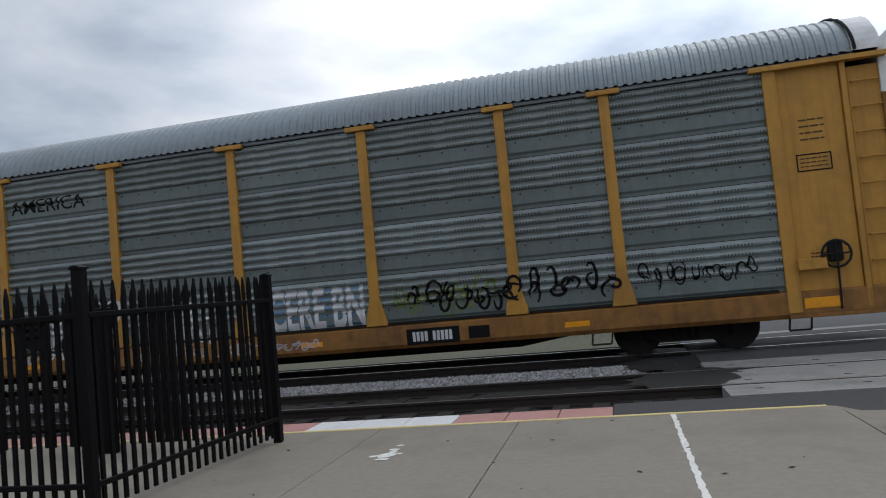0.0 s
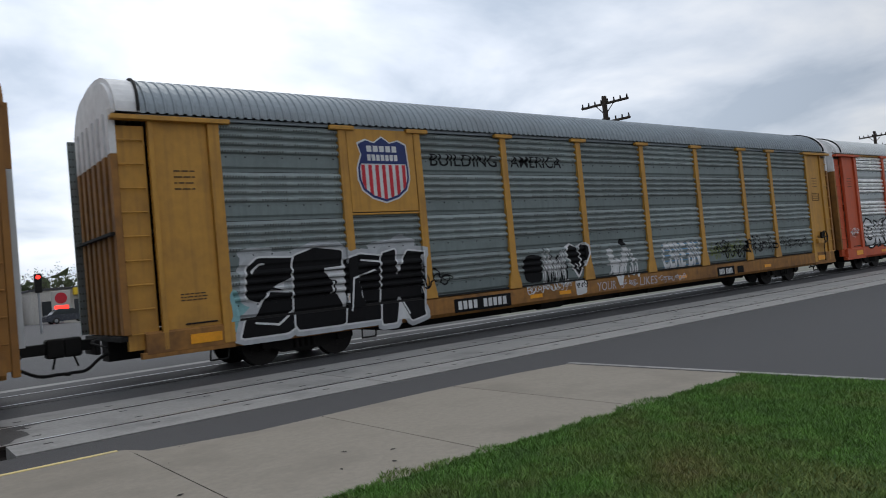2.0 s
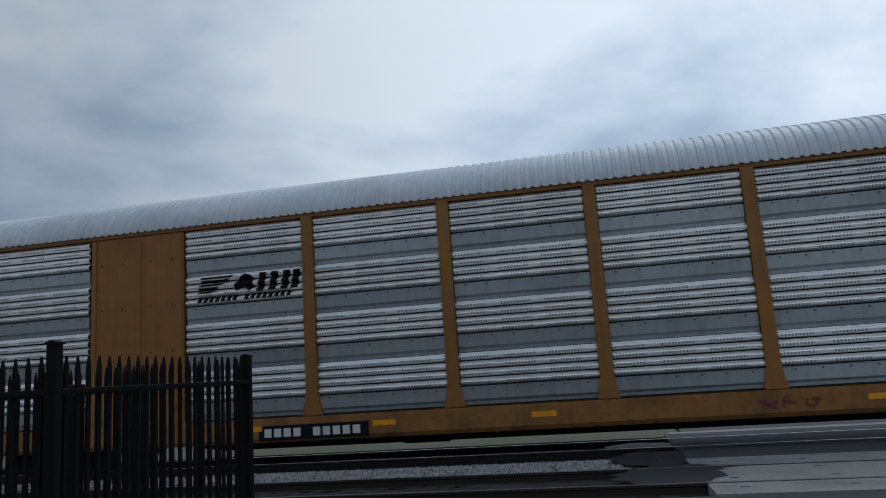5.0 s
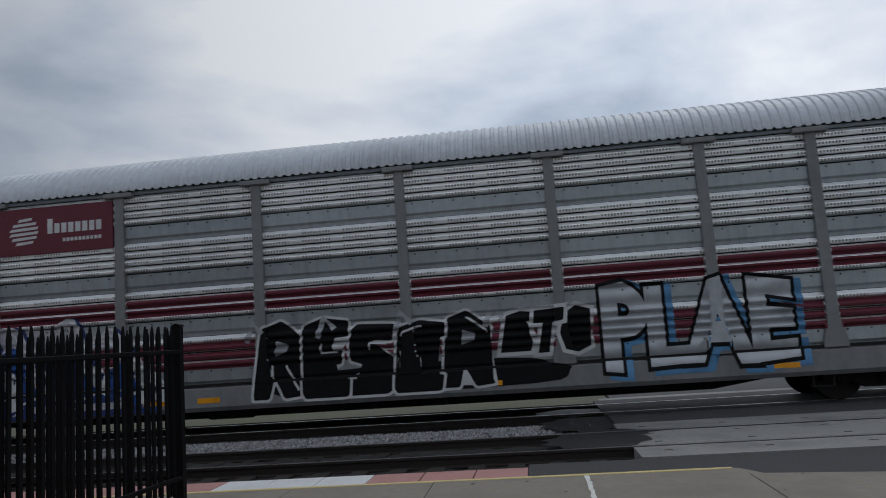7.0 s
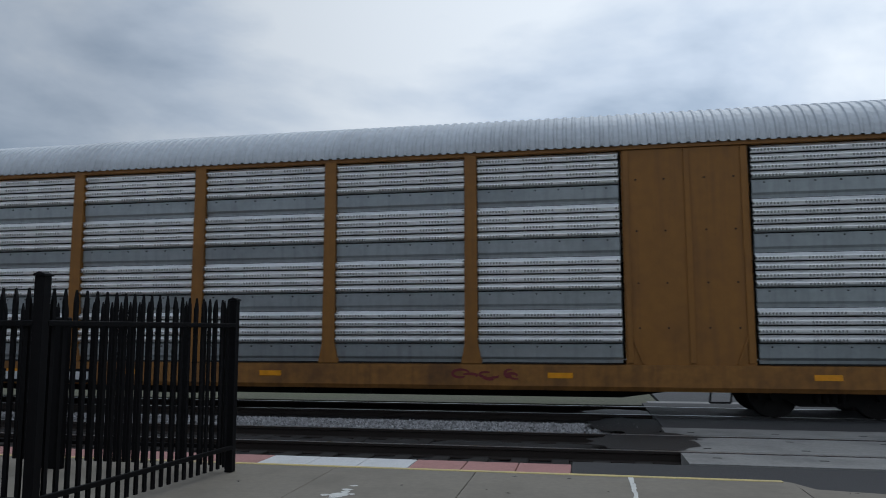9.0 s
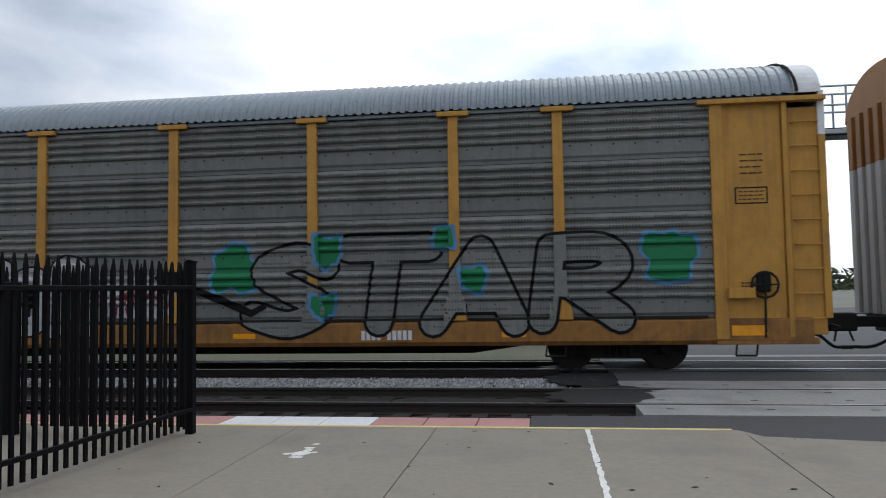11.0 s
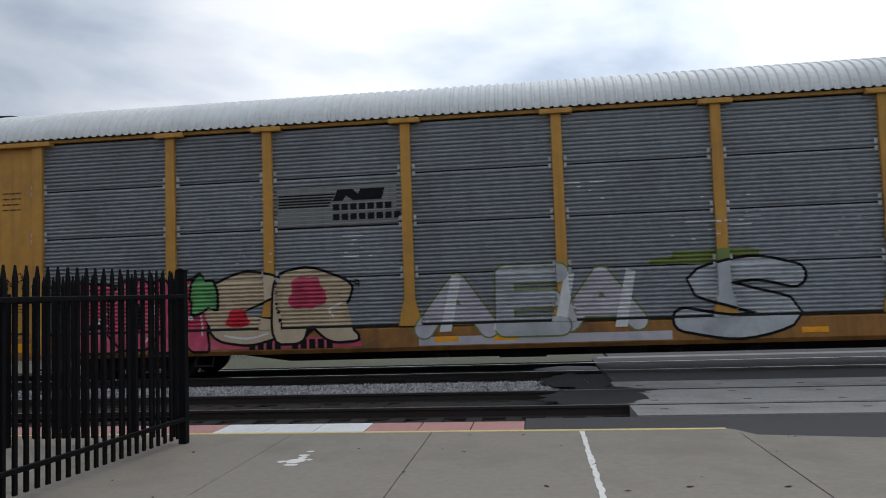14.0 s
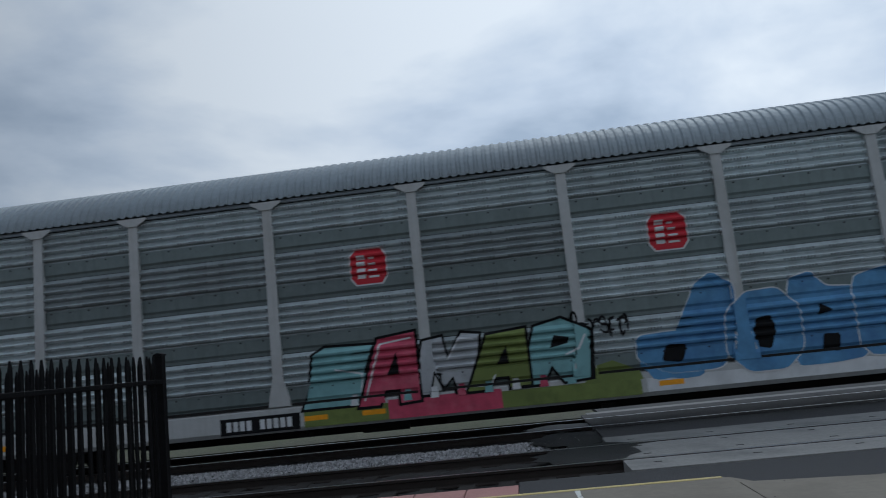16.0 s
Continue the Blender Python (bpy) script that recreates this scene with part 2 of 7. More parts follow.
MIDGREY = material("mid_grey_car_paint", (0.21, 0.215, 0.22), 0.55, grain=6, vary=0.08, stain=0.4, stain_scale=0.8, streak=0.3, bump=0.04)
ORANGE = material("orange_red_car_paint", (0.50, 0.085, 0.03), 0.55, grain=6, vary=0.1, stain=0.35, stain_scale=0.8, streak=0.25, bump=0.04)
MAROON = material("maroon_paint", (0.13, 0.02, 0.035), 0.55, grain=8, vary=0.1, stain=0.3, bump=0.03)
BLACKP = material("black_paint", (0.010, 0.010, 0.011), 0.8, grain=8, vary=0.2, bump=0.02, spec=0.12)
STENCIL = material("faded_stencil_paint", (0.075, 0.045, 0.02), 0.7, grain=30, vary=0.3, stain=0.4, stain_scale=6, bump=0.0)
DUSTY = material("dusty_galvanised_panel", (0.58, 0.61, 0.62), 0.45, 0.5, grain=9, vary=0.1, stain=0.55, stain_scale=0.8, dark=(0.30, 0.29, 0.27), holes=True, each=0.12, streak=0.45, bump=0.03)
WHITE = material("white_paint", (0.60, 0.61, 0.62), 0.6, grain=5, vary=0.12, stain=0.55, stain_scale=2.5, bump=0.02)
CHROME = material("silver_spray_paint", (0.43, 0.45, 0.475), 0.45, 0.3, grain=5, vary=0.15, stain=0.75, stain_scale=2.5, bump=0.02)
BLUE = material("blue_paint", (0.012, 0.06, 0.235), 0.6, grain=5, vary=0.2, stain=0.5, stain_scale=1.5, bump=0.02)
SKYBLUE = material("light_blue_spray_paint", (0.09, 0.235, 0.42), 0.6, grain=4, vary=0.2, stain=0.6, stain_scale=1.4, dark=(0.03, 0.09, 0.25), bump=0.02)
NAVY = material("navy_paint", (0.015, 0.03, 0.13), 0.6, grain=8, bump=0.02)
RED = material("red_paint", (0.50, 0.02, 0.035), 0.6, grain=8, vary=0.1, bump=0.02)
PINKP = material("pink_spray_paint", (0.44, 0.055, 0.105), 0.6, grain=4, vary=0.25, stain=0.6, stain_scale=1.5, dark=(0.62, 0.2, 0.25), bump=0.02)
WINE = material("wine_spray_paint", (0.16, 0.025, 0.03), 0.6, grain=4, vary=0.2, stain=0.4, stain_scale=2, bump=0.02)
FLAGGREEN = material("deep_green_paint", (0.01, 0.17, 0.065), 0.6, grain=8, vary=0.1, bump=0.02)
GREENP = material("green_spray_paint", (0.12, 0.33, 0.12), 0.6, grain=4, vary=0.25, stain=0.5, stain_scale=2, bump=0.02)
OLIVEP = material("olive_spray_paint", (0.15, 0.19, 0.05), 0.6, grain=4, vary=0.25, stain=0.5, stain_scale=2, bump=0.02)
TEAL = material("pale_teal_spray_paint", (0.20, 0.385, 0.40), 0.6, grain=4, vary=0.2, stain=0.4, stain_scale=2, bump=0.02)
CREAM = material("cream_spray_paint", (0.48, 0.385, 0.265), 0.6, grain=4, vary=0.15, stain=0.4, stain_scale=2, bump=0.02)
HAZE = material("smudged_grey_spray_paint", (0.42, 0.41, 0.44), 0.7, grain=3, vary=0.2, stain=0.6, stain_scale=1.5, dark=(0.24, 0.21, 0.29), bump=0.02)
REFLECT = material("orange_reflector", (0.80, 0.33, 0.01), 0.4, grain=20, vary=0.1, stain=0.5, stain_scale=5, bump=0.02)
SIGNY = material("yellow_sign_paint", (0.75, 0.50, 0.03), 0.6, grain=20, bump=0.02)
UNDER = material("sooty_underframe", (0.009, 0.0085, 0.008), 0.85, grain=10, vary=0.3, bump=0.2)
WHEEL = material("worn_wheel_steel", (0.016, 0.014, 0.013), 0.6, 0.4, grain=20, vary=0.3)
TARP = material("torn_white_sheet", (0.70, 0.70, 0.70), 0.7, grain=5, vary=0.1, stain=0.3, stain_scale=1.5, bump=0.1)
BRICKRED = material("dark_red_wall", (0.17, 0.045, 0.05), 0.9, grain=6, vary=0.15, stain=0.3, stain_scale=0.4)
BRICK2 = material("brown_brick_wall", (0.20, 0.07, 0.05), 0.9, grain=8, vary=0.2)
STUCCO = material("pale_stucco", (0.45, 0.43, 0.40), 0.9, grain=5, vary=0.1)
DARKGLASS = material("dark_window_glass", (0.02, 0.025, 0.03), 0.08, grain=2, bump=0, spec=0.6)
ROOFDARK = material("dark_roofing", (0.06, 0.06, 0.065), 0.9)
POLEWOOD = material("creosoted_pole", (0.04, 0.03, 0.025), 0.9, grain=10, vary=0.3, stretch=(4, 4, 0.5))
STEELGREY = material("galvanised_pole", (0.30, 0.31, 0.32), 0.5, 0.5, grain=10)
LEAF = material("winter_oak_leaves", (0.05, 0.065, 0.025), 0.8, grain=2, vary=0.4, bump=0, island=0.4)
TWIG = material("bare_twigs", (0.09, 0.075, 0.06), 0.9, grain=10, bump=0)
CARWHITE = material("white_car_paint", (0.70, 0.70, 0.70), 0.25, grain=10, vary=0.03, stain=0.1, bump=0, spec=0.6)
CARDARK = material("dark_car_paint", (0.03, 0.035, 0.05), 0.25, grain=10, vary=0.03, stain=0.1, bump=0, spec=0.6)
TYRE = material("tyre_rubber", (0.02, 0.02, 0.02), 0.85)
LAMPRED = material("red_signal_lens", (1.0, 0.03, 0.02), 0.3, emit=3.0, bump=0)
LAMPWHITE = material("lit_lamp_lens", (1.0, 0.95, 0.85), 0.3, emit=2.0, bump=0)


# ---- building helpers ----
def box(bm, x0, y0, z0, x1, y1, z1, bevel=0.0):
    vs = [bm.verts.new((x, y, z)) for x in (x0, x1) for y in (y0, y1) for z in (z0, z1)]
    for f in ((0, 1, 3, 2), (4, 6, 7, 5), (0, 4, 5, 1), (2, 3, 7, 6), (0, 2, 6, 4), (1, 5, 7, 3)):
        bm.faces.new([vs[i] for i in f])
    if bevel:
        es = list({e for v in vs for e in v.link_edges})
        bmesh.ops.bevel(bm, geom=es, offset=bevel, segments=1, affect="EDGES")


def prism(bm, outline, axis, a, b):
    """Extrudes a closed outline of 2D points along an axis from a to b."""
    def p(q, s):
        return {"x": (s, q[0], q[1]), "y": (q[0], s, q[1]), "z": (q[0], q[1], s)}[axis]
    lo = [bm.verts.new(p(q, a)) for q in outline]
    hi = [bm.verts.new(p(q, b)) for q in outline]
    n = len(outline)
    for i in range(n):
        bm.faces.new((lo[i], lo[(i + 1) % n], hi[(i + 1) % n], hi[i]))
    bm.faces.new(lo[::-1])
    bm.faces.new(hi)


def rod(bm, a, b, r0, r1=None, sides=8):
    a, b = Vector(a), Vector(b)
    m = Matrix.Translation((a + b) / 2) @ (b - a).to_track_quat("Z", "Y").to_matrix().to_4x4()
    bmesh.ops.create_cone(bm, cap_ends=True, segments=sides, radius1=r0, radius2=r0 if r1 is None else r1, depth=(b - a).length, matrix=m)


def mesh_of(name, bm, mat):
    bmesh.ops.recalc_face_normals(bm, faces=bm.faces)
    me = bpy.data.meshes.new(name)
    bm.to_mesh(me)
    bm.free()
    me.materials.append(mat)
    return me


def part(name, bm, mat, parent=None, label="", at=None):
    ob = new(name, mesh_of(name, bm, mat))
    if parent is not None:
        ob.parent = parent
    if at is not None:
        ob.matrix_basis = Matrix.Translation(at)
    if label:
        ob["label"] = label
    return ob


def piece(name, me, parent, at):
    ob = new(name, me)
    ob.parent = parent
    ob.matrix_basis = Matrix.Translation(at)
    return ob


def thing(name, at=(0, 0, 0), label="", category="", group="", kind=""):
    ob = new(name)
    ob.empty_display_size = 0.3
    ob.matrix_basis = Matrix.Translation(at)
    return tagged(ob, label, category, group, kind)


# ---- the train: two kinds of covered car carrier ----
CAR_Y = 15.15          # centre of the far track
SPEED = 13.05          # metres a second, towards +x
SKIN = 1.41            # half width of the panels' valleys
PANEL_Z0, PANEL_Z1 = 0.98, 4.86
STACK = (PANEL_Z1 - PANEL_Z0) / 4
FLAT_TOP, RIB = 0.335, 0.155


def ridges(kind):
    """The panel's section: heights from the foot of one stack, and how far each stands out."""
    pts = [(0.0, 0.0)]
    if kind == "fine":
        n, z = 12, 0.02
        step = (STACK - 0.05) / n
        for i in range(n):
            pts += [(z, 0.0), (z + step * 0.3, 0.036), (z + step * 0.5, 0.04), (z + step * 0.95, 0.002)]
            z += step
    else:
        # a plain strip below, its foot folded in, and four bold ribs above
        pts += [(0.012, 0.0), (0.055, 0.004), (0.10, 0.03), (0.318, 0.034), (0.326, 0.0)]
        z, step = FLAT_TOP, RIB
        for i in range(4):
            pts += [(z, 0.0), (z + 0.022, 0.0), (z + 0.05, 0.066), (z + 0.085, 0.074), (z + 0.097, 0.07), (z + step - 0.004, 0.004)]
            z += step
    return pts + [(STACK - (0.03 if kind == "fine" else 0.012), 0.0)]


PROFILE = {k: ridges(k) for k in ("bold", "fine")}


def panel_depth(kind, z):
    q = (z - PANEL_Z0) % STACK
    pts = PROFILE[kind]
    for (a, d), (b, e) in zip(pts, pts[1:]):
        if a <= q <= b and b > a:
            return d + (e - d) * (q - a) / (b - a)
    return 0.0


PANELS = {}


def panel_mesh(kind, width, mat):
    key = (kind, round(width, 2), mat.name)
    if key not in PANELS:
        bm = bmesh.new()
        pts = PROFILE[kind]
        cols = [[bm.verts.new((x, -d, z)) for z, d in pts] for x in (0, width)]
        back = [[bm.verts.new((x, 0.012, z)) for z in (pts[0][0], pts[-1][0])] for x in (0, width)]
        for i in range(len(pts) - 1):
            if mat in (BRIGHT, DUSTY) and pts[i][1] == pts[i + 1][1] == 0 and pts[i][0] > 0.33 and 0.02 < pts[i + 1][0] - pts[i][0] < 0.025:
                continue    # groove floor left open, so the near-black back draws a dark line
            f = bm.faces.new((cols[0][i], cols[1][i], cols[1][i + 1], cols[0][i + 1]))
            # a bold panel's flat strip takes the copy with shade in its colour
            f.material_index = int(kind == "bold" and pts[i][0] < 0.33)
        # the back is coloured near-black for the unlit inside of the car
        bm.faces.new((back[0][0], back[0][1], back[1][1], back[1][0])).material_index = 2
        bm.faces.new((cols[0][0], back[0][0], back[1][0], cols[1][0]))
        bm.faces.new((cols[0][-1], cols[1][-1], back[1][1], back[0][1]))
        if kind == "bold":
            # bolt heads along the flat strip
            n = max(3, round(width / 0.42))
            for k in range(n):
                u = width * (k + 0.5) / n
                box(bm, u - 0.014, -0.044, 0.272, u + 0.014, -0.03, 0.298)
            bm.faces.ensure_lookup_table()
            for f in bm.faces[-6 * n:]:
                f.material_index = 2
        PANELS[key] = mesh_of("panel", bm, mat)
        PANELS[key].materials.append(DULLDARK if mat is OLIVE else SHADEFLATB if mat in (BRIGHT, DUSTY) else SHADEFLAT)
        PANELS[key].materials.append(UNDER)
    return PANELS[key]


ROOF_ARC = [(-1.53, 4.93), (-1.50, 5.10), (-1.36, 5.32), (-1.08, 5.53), (-0.62, 5.68), (0, 5.73)]
ROOF_ARC = ROOF_ARC + [(-y, z) for y, z in ROOF_ARC[-2::-1]]


def softened(p):
    """Each span halved by a point on the curve through its neighbours."""
    out = [p[0]]
    for i in range(len(p) - 1):
        a, b, c, d = p[max(i - 1, 0)], p[i], p[i + 1], p[min(i + 2, len(p) - 1)]
        out.append(tuple((9 * (b[k] + c[k]) - a[k] - d[k]) / 16 for k in (0, 1)))
        out.append(c)
    return out


ROOF_ARC = softened(ROOF_ARC)


def roof_mesh(x0, x1, mat, lift=0.0):
    """Sheets with raised ribs across the car."""
    bm = bmesh.new()
    stations, x = [], x0
    while x < x1 - 0.17:
        stations += [(x, 0), (x + 0.085, 0), (x + 0.105, 1), (x + 0.15, 1)]
        x += 0.17
    stations.append((x1, 0))
    rows = []
    for x, up in stations:
        g = 0.022 if up else 0.0
        rows.append([bm.verts.new((x, y * (1 + g * 0.6), z + g + lift * (z - 4.93) / 0.8)) for y, z in ROOF_ARC])
    for a, b in zip(rows, rows[1:]):
        for i in range(len(ROOF_ARC) - 1):
            bm.faces.new((a[i], a[i + 1], b[i + 1], b[i]))
    return mesh_of("roof", bm, mat)


def cap_bm(x0, x1, grow=0.012, lift=0.0):
    bm = bmesh.new()
    rows = [[bm.verts.new((x, y * (1 + grow), z + grow + lift * (z - 4.93) / 0.8)) for y, z in ROOF_ARC] for x in (x0, x1)]
    for i in range(len(ROOF_ARC) - 1):
        bm.faces.new((rows[0][i], rows[0][i + 1], rows[1][i + 1], rows[1][i]))
    bm.faces.new(rows[0][::-1])
    bm.faces.new(rows[1])
    return bm


def truck_parts():
    frame_bm = bmesh.new()
    for s in (-1, 1):
        y0, y1 = s * 0.98 - 0.06, s * 0.98 + 0.06
        prism(frame_bm, [(-1.18, 0.34), (-1.18, 0.58), (-0.95, 0.66), (-0.45, 0.72), (0.45, 0.72), (0.95, 0.66), (1.18, 0.58), (1.18, 0.34), (0.75, 0.36), (0.5, 0.22), (-0.5, 0.22), (-0.75, 0.36)], "y", y0, y1)
        for x in (-0.2, -0.07, 0.07, 0.2):
            rod(frame_bm, (x, s * 1.05, 0.28), (x, s * 1.05, 0.55), 0.055, sides=8)
        for x in (-0.865, 0.865):
            rod(frame_bm, (x, s * 0.95, 0.42), (x, s * 1.12, 0.42), 0.12, sides=10)
    box(frame_bm, -0.25, -0.95, 0.42, 0.25, 0.95, 0.7)
    fm = mesh_of("truck_frame", frame_bm, UNDER)
    w = bmesh.new()
    for s in (-1, 1):
        rod(w, (0, s * 0.70, 0), (0, s * 0.83, 0), 0.42, sides=28)
        rod(w, (0, s * 0.68, 0), (0, s * 0.70, 0), 0.445, sides=28)
        rod(w, (0, s * 0.83, 0), (0, s * 0.86, 0), 0.14, sides=10)
        for a in range(6):
            c, q = math.cos(a * 1.0472), math.sin(a * 1.0472)
            rod(w, (c * 0.26, s * 0.82, q * 0.26), (c * 0.26, s * 0.84, q * 0.26), 0.05, sides=6)
    rod(w, (0, -0.9, 0), (0, 0.9, 0), 0.08)
    return fm, mesh_of("wheelset", w, WHEEL)


TRUCK_FRAME, WHEELSET = truck_parts()
WHEELSETS = []


def coupler(bm, x, s, reach):
    """A knuckle coupler on its shank, with the uncoupling lever above."""
    def run(a, b, y0, y1, z0, z1, bevel):
        box(bm, min(x + s * a, x + s * b), y0, z0, max(x + s * a, x + s * b), y1, z1, bevel)
    run(0.0, reach - 0.2, -0.1, 0.1, 0.72, 0.92, 0.015)
    run(reach - 0.34, reach - 0.04, -0.17, 0.15, 0.64, 0.99, 0.03)
    run(reach - 0.12, reach + 0.05, -0.15, -0.02, 0.68, 0.95, 0.03)
    run(0.02, 0.12, -0.42, 0.42, 0.62, 0.9, 0.02)
    rod(bm, (x + s * 0.1, -1.2, 0.78), (x + s * 0.14, -0.2, 0.84), 0.02, sides=6)
    rod(bm, (x + s * (reach - 0.2), -0.1, 0.66), (x + s * (reach - 0.26), -0.14, 0.45), 0.02, sides=6)
    return bm


def air_hose(bm, x, s, reach):
    """Hangs from the pipe under the end and meets the next car's hose half way."""
    p = []
    for k in range(11):
        f = k / 10
        p.append(Vector((x + s * (-0.1 + (reach + 0.1) * f), -0.42 + 0.14 * f, 0.62 - 0.30 * math.sin(math.pi / 2 * f) + 0.03 * math.sin(9 * f))))
    tube(bm, p, 0.03)


def tube(bm, p, r, sides=6):
    """A bent round bar along a run of points."""
    rings = []
    for i, q in enumerate(p):
        d = (p[min(i + 1, len(p) - 1)] - p[max(i - 1, 0)]).normalized()
        a = d.orthogonal() if abs(d.y) > 0.9 else d.cross(Vector((0, 1, 0))).normalized()
        a.normalize()
        b = d.cross(a)
        rings.append([bm.verts.new(q + (a * math.cos(6.2832 * k / sides) + b * math.sin(6.2832 * k / sides)) * r) for k in range(sides)])
    for s, t in zip(rings, rings[1:]):
        for k in range(sides):
            bm.faces.new((s[k], s[(k + 1) % sides], t[(k + 1) % sides], t[k]))
    bm.faces.new(rings[0][::-1])
    bm.faces.new(rings[-1])


def running_gear(car, length, centres, reach):
    for c in centres:
        truck = piece("truck", TRUCK_FRAME, car, (c, 0, 0))
        for dx in (-0.865, 0.865):
            WHEELSETS.append(piece("wheelset", WHEELSET, truck, (dx, 0, 0.42)))
    bm = bmesh.new()
    box(bm, 0.2, -0.25, 0.45, length - 0.2, 0.25, 0.95)
    box(bm, 0.15, -1.36, 0.84, length - 0.15, 1.36, 0.93)
    for i in range(18):
        x = 1.0 + i * (length - 2) / 17
        box(bm, x - 0.05, -1.3, 0.68, x + 0.05, 1.3, 0.84)
    # the fish-bellied centre sill, brake gear and pipes
    prism(bm, [(5.0, 0.5), (6.6, 0.27), (length - 6.6, 0.27), (length - 5.0, 0.5), (length - 5.0, 0.8), (5.0, 0.8)], "y", -0.3, 0.3)
    box(bm, length * 0.46, -1.1, 0.34, length * 0.46 + 1.1, -0.5, 0.7, 0.03)
    rod(bm, (length * 0.40, -0.85, 0.46), (length * 0.40 + 0.9, -0.85, 0.46), 0.17, sides=12)
    for x in (length * 0.36, length * 0.52, length * 0.57):
        rod(bm, (x, -1.0, 0.62), (x, -1.0, 0.36), 0.035, sides=6)
        box(bm, x - 0.12, -1.12, 0.34, x + 0.12, -0.95, 0.42)
    for x in (1.75, length - 1.75, 5.1, length - 5.1):
        rod(bm, (x, -1.36, 0.62), (x - 0.05, -1.40, 0.30), 0.018, sides=6)
        rod(bm, (x + 0.35, -1.36, 0.62), (x + 0.30, -1.40, 0.30), 0.018, sides=6)
        rod(bm, (x - 0.05, -1.40, 0.30), (x + 0.30, -1.40, 0.30), 0.018, sides=6)
    rod(bm, (1.2, -1.0, 0.62), (length - 1.2, -1.0, 0.62), 0.03, sides=6)
    part("underframe", bm, UNDER, car, "soot-black underframe with air tank and pipes")
    for x, s, n in ((0.05, -1, "coupler"), (length - 0.05, 1, "coupler")):
        cb = bmesh.new()
        coupler(cb, x, s, reach)
        part(n, cb, UNDER, car)
        hb = bmesh.new()
        air_hose(hb, x, s, reach)
        part("air_hose", hb, UNDER, car)


def end_wall(car, x, s, mat, low, split):
    """The end doors: tall folded sheets with ribs; the lower part may be of another colour."""
    y, flip = -1.42, 0
    while y < 1.40:
        d = 0.0 if flip % 2 else 0.07
        for z0, z1, m in ((split, 5.0, mat), (0.95, split - 0.004, low)):
            bm = bmesh.new()
            box(bm, min(x, x + s * (0.05 + d)), y, z0, max(x, x + s * (0.05 + d)), y + 0.2, z1, 0.006)
            part("end_door_leaf", bm, m, car)
        y += 0.203
        flip += 1
    bm = bmesh.new()
    prism(bm, [(y * 0.96, min(z, 5.66)) for y, z in ROOF_ARC] + [(1.44, 5.004), (-1.44, 5.004)], "x", min(x, x + s * 0.06), max(x, x + s * 0.06))
    part("end_gable", bm, mat, car)


def bars(car, u0, z0, u1, z1, rows, mat, n=0.0, words=6, height=0.55, seed=1):
    """Lines of small marks that cannot be read."""
    rng = random.Random(seed)
    bm = bmesh.new()
    step = (z1 - z0) / rows
    y = -(SKIN + n)
    for r in range(rows):
        u = u0
        zz = z1 - (r + 1) * step + step * (1 - height) / 2
        while u < u1 - 0.02:
            w = min(u1 - u, rng.uniform(0.4, 1.2) * (u1 - u0) / words)
            box(bm, u, y - 0.004, zz, u + w, y + 0.002, zz + step * height * 0.7)
            u += w + 0.18 * (u1 - u0) / words
    return tagged(part("stencil", bm, mat, car), kind="stuff")


def plate_bm(u0, z0, u1, z1, n0, n1, bevel=0.006):
    bm = bmesh.new()
    box(bm, u0, -(SKIN + n1), z0, u1, -(SKIN + n0), z1, bevel)
    return bm


def ladder(car, u0, u1, z0, z1, count, n, mat):
    y = -(SKIN + n)
    for k in range(count):
        z = z0 + (z1 - z0) * k / (count - 1)
        bm = bmesh.new()
        rod(bm, (u0, y - 0.06, z), (u1, y - 0.06, z), 0.015, sides=6)
        for u in (u0, u1):
            rod(bm, (u, y - 0.06, z), (u, y + 0.02, z), 0.015, sides=6)
        part("ladder_rung", bm, mat, car)


def far_side(car, length, mat):
    bm = bmesh.new()
    box(bm, 0.1, 1.40, 0.95, length - 0.1, 1.46, 4.95)
    part("far_side_wall", bm, mat, car)
    bm = bmesh.new()
    box(bm, 0.12, -1.36, 2.75, length - 0.12, 1.36, 2.8)
    part("upper_deck", bm, UNDER, car)


A_POSTS = (4.72, 6.72, 9.45, 12.3, 15.15, 18.0, 20.75, 22.7)
B_POSTS = (9.1, 11.9, 14.7, 17.5)


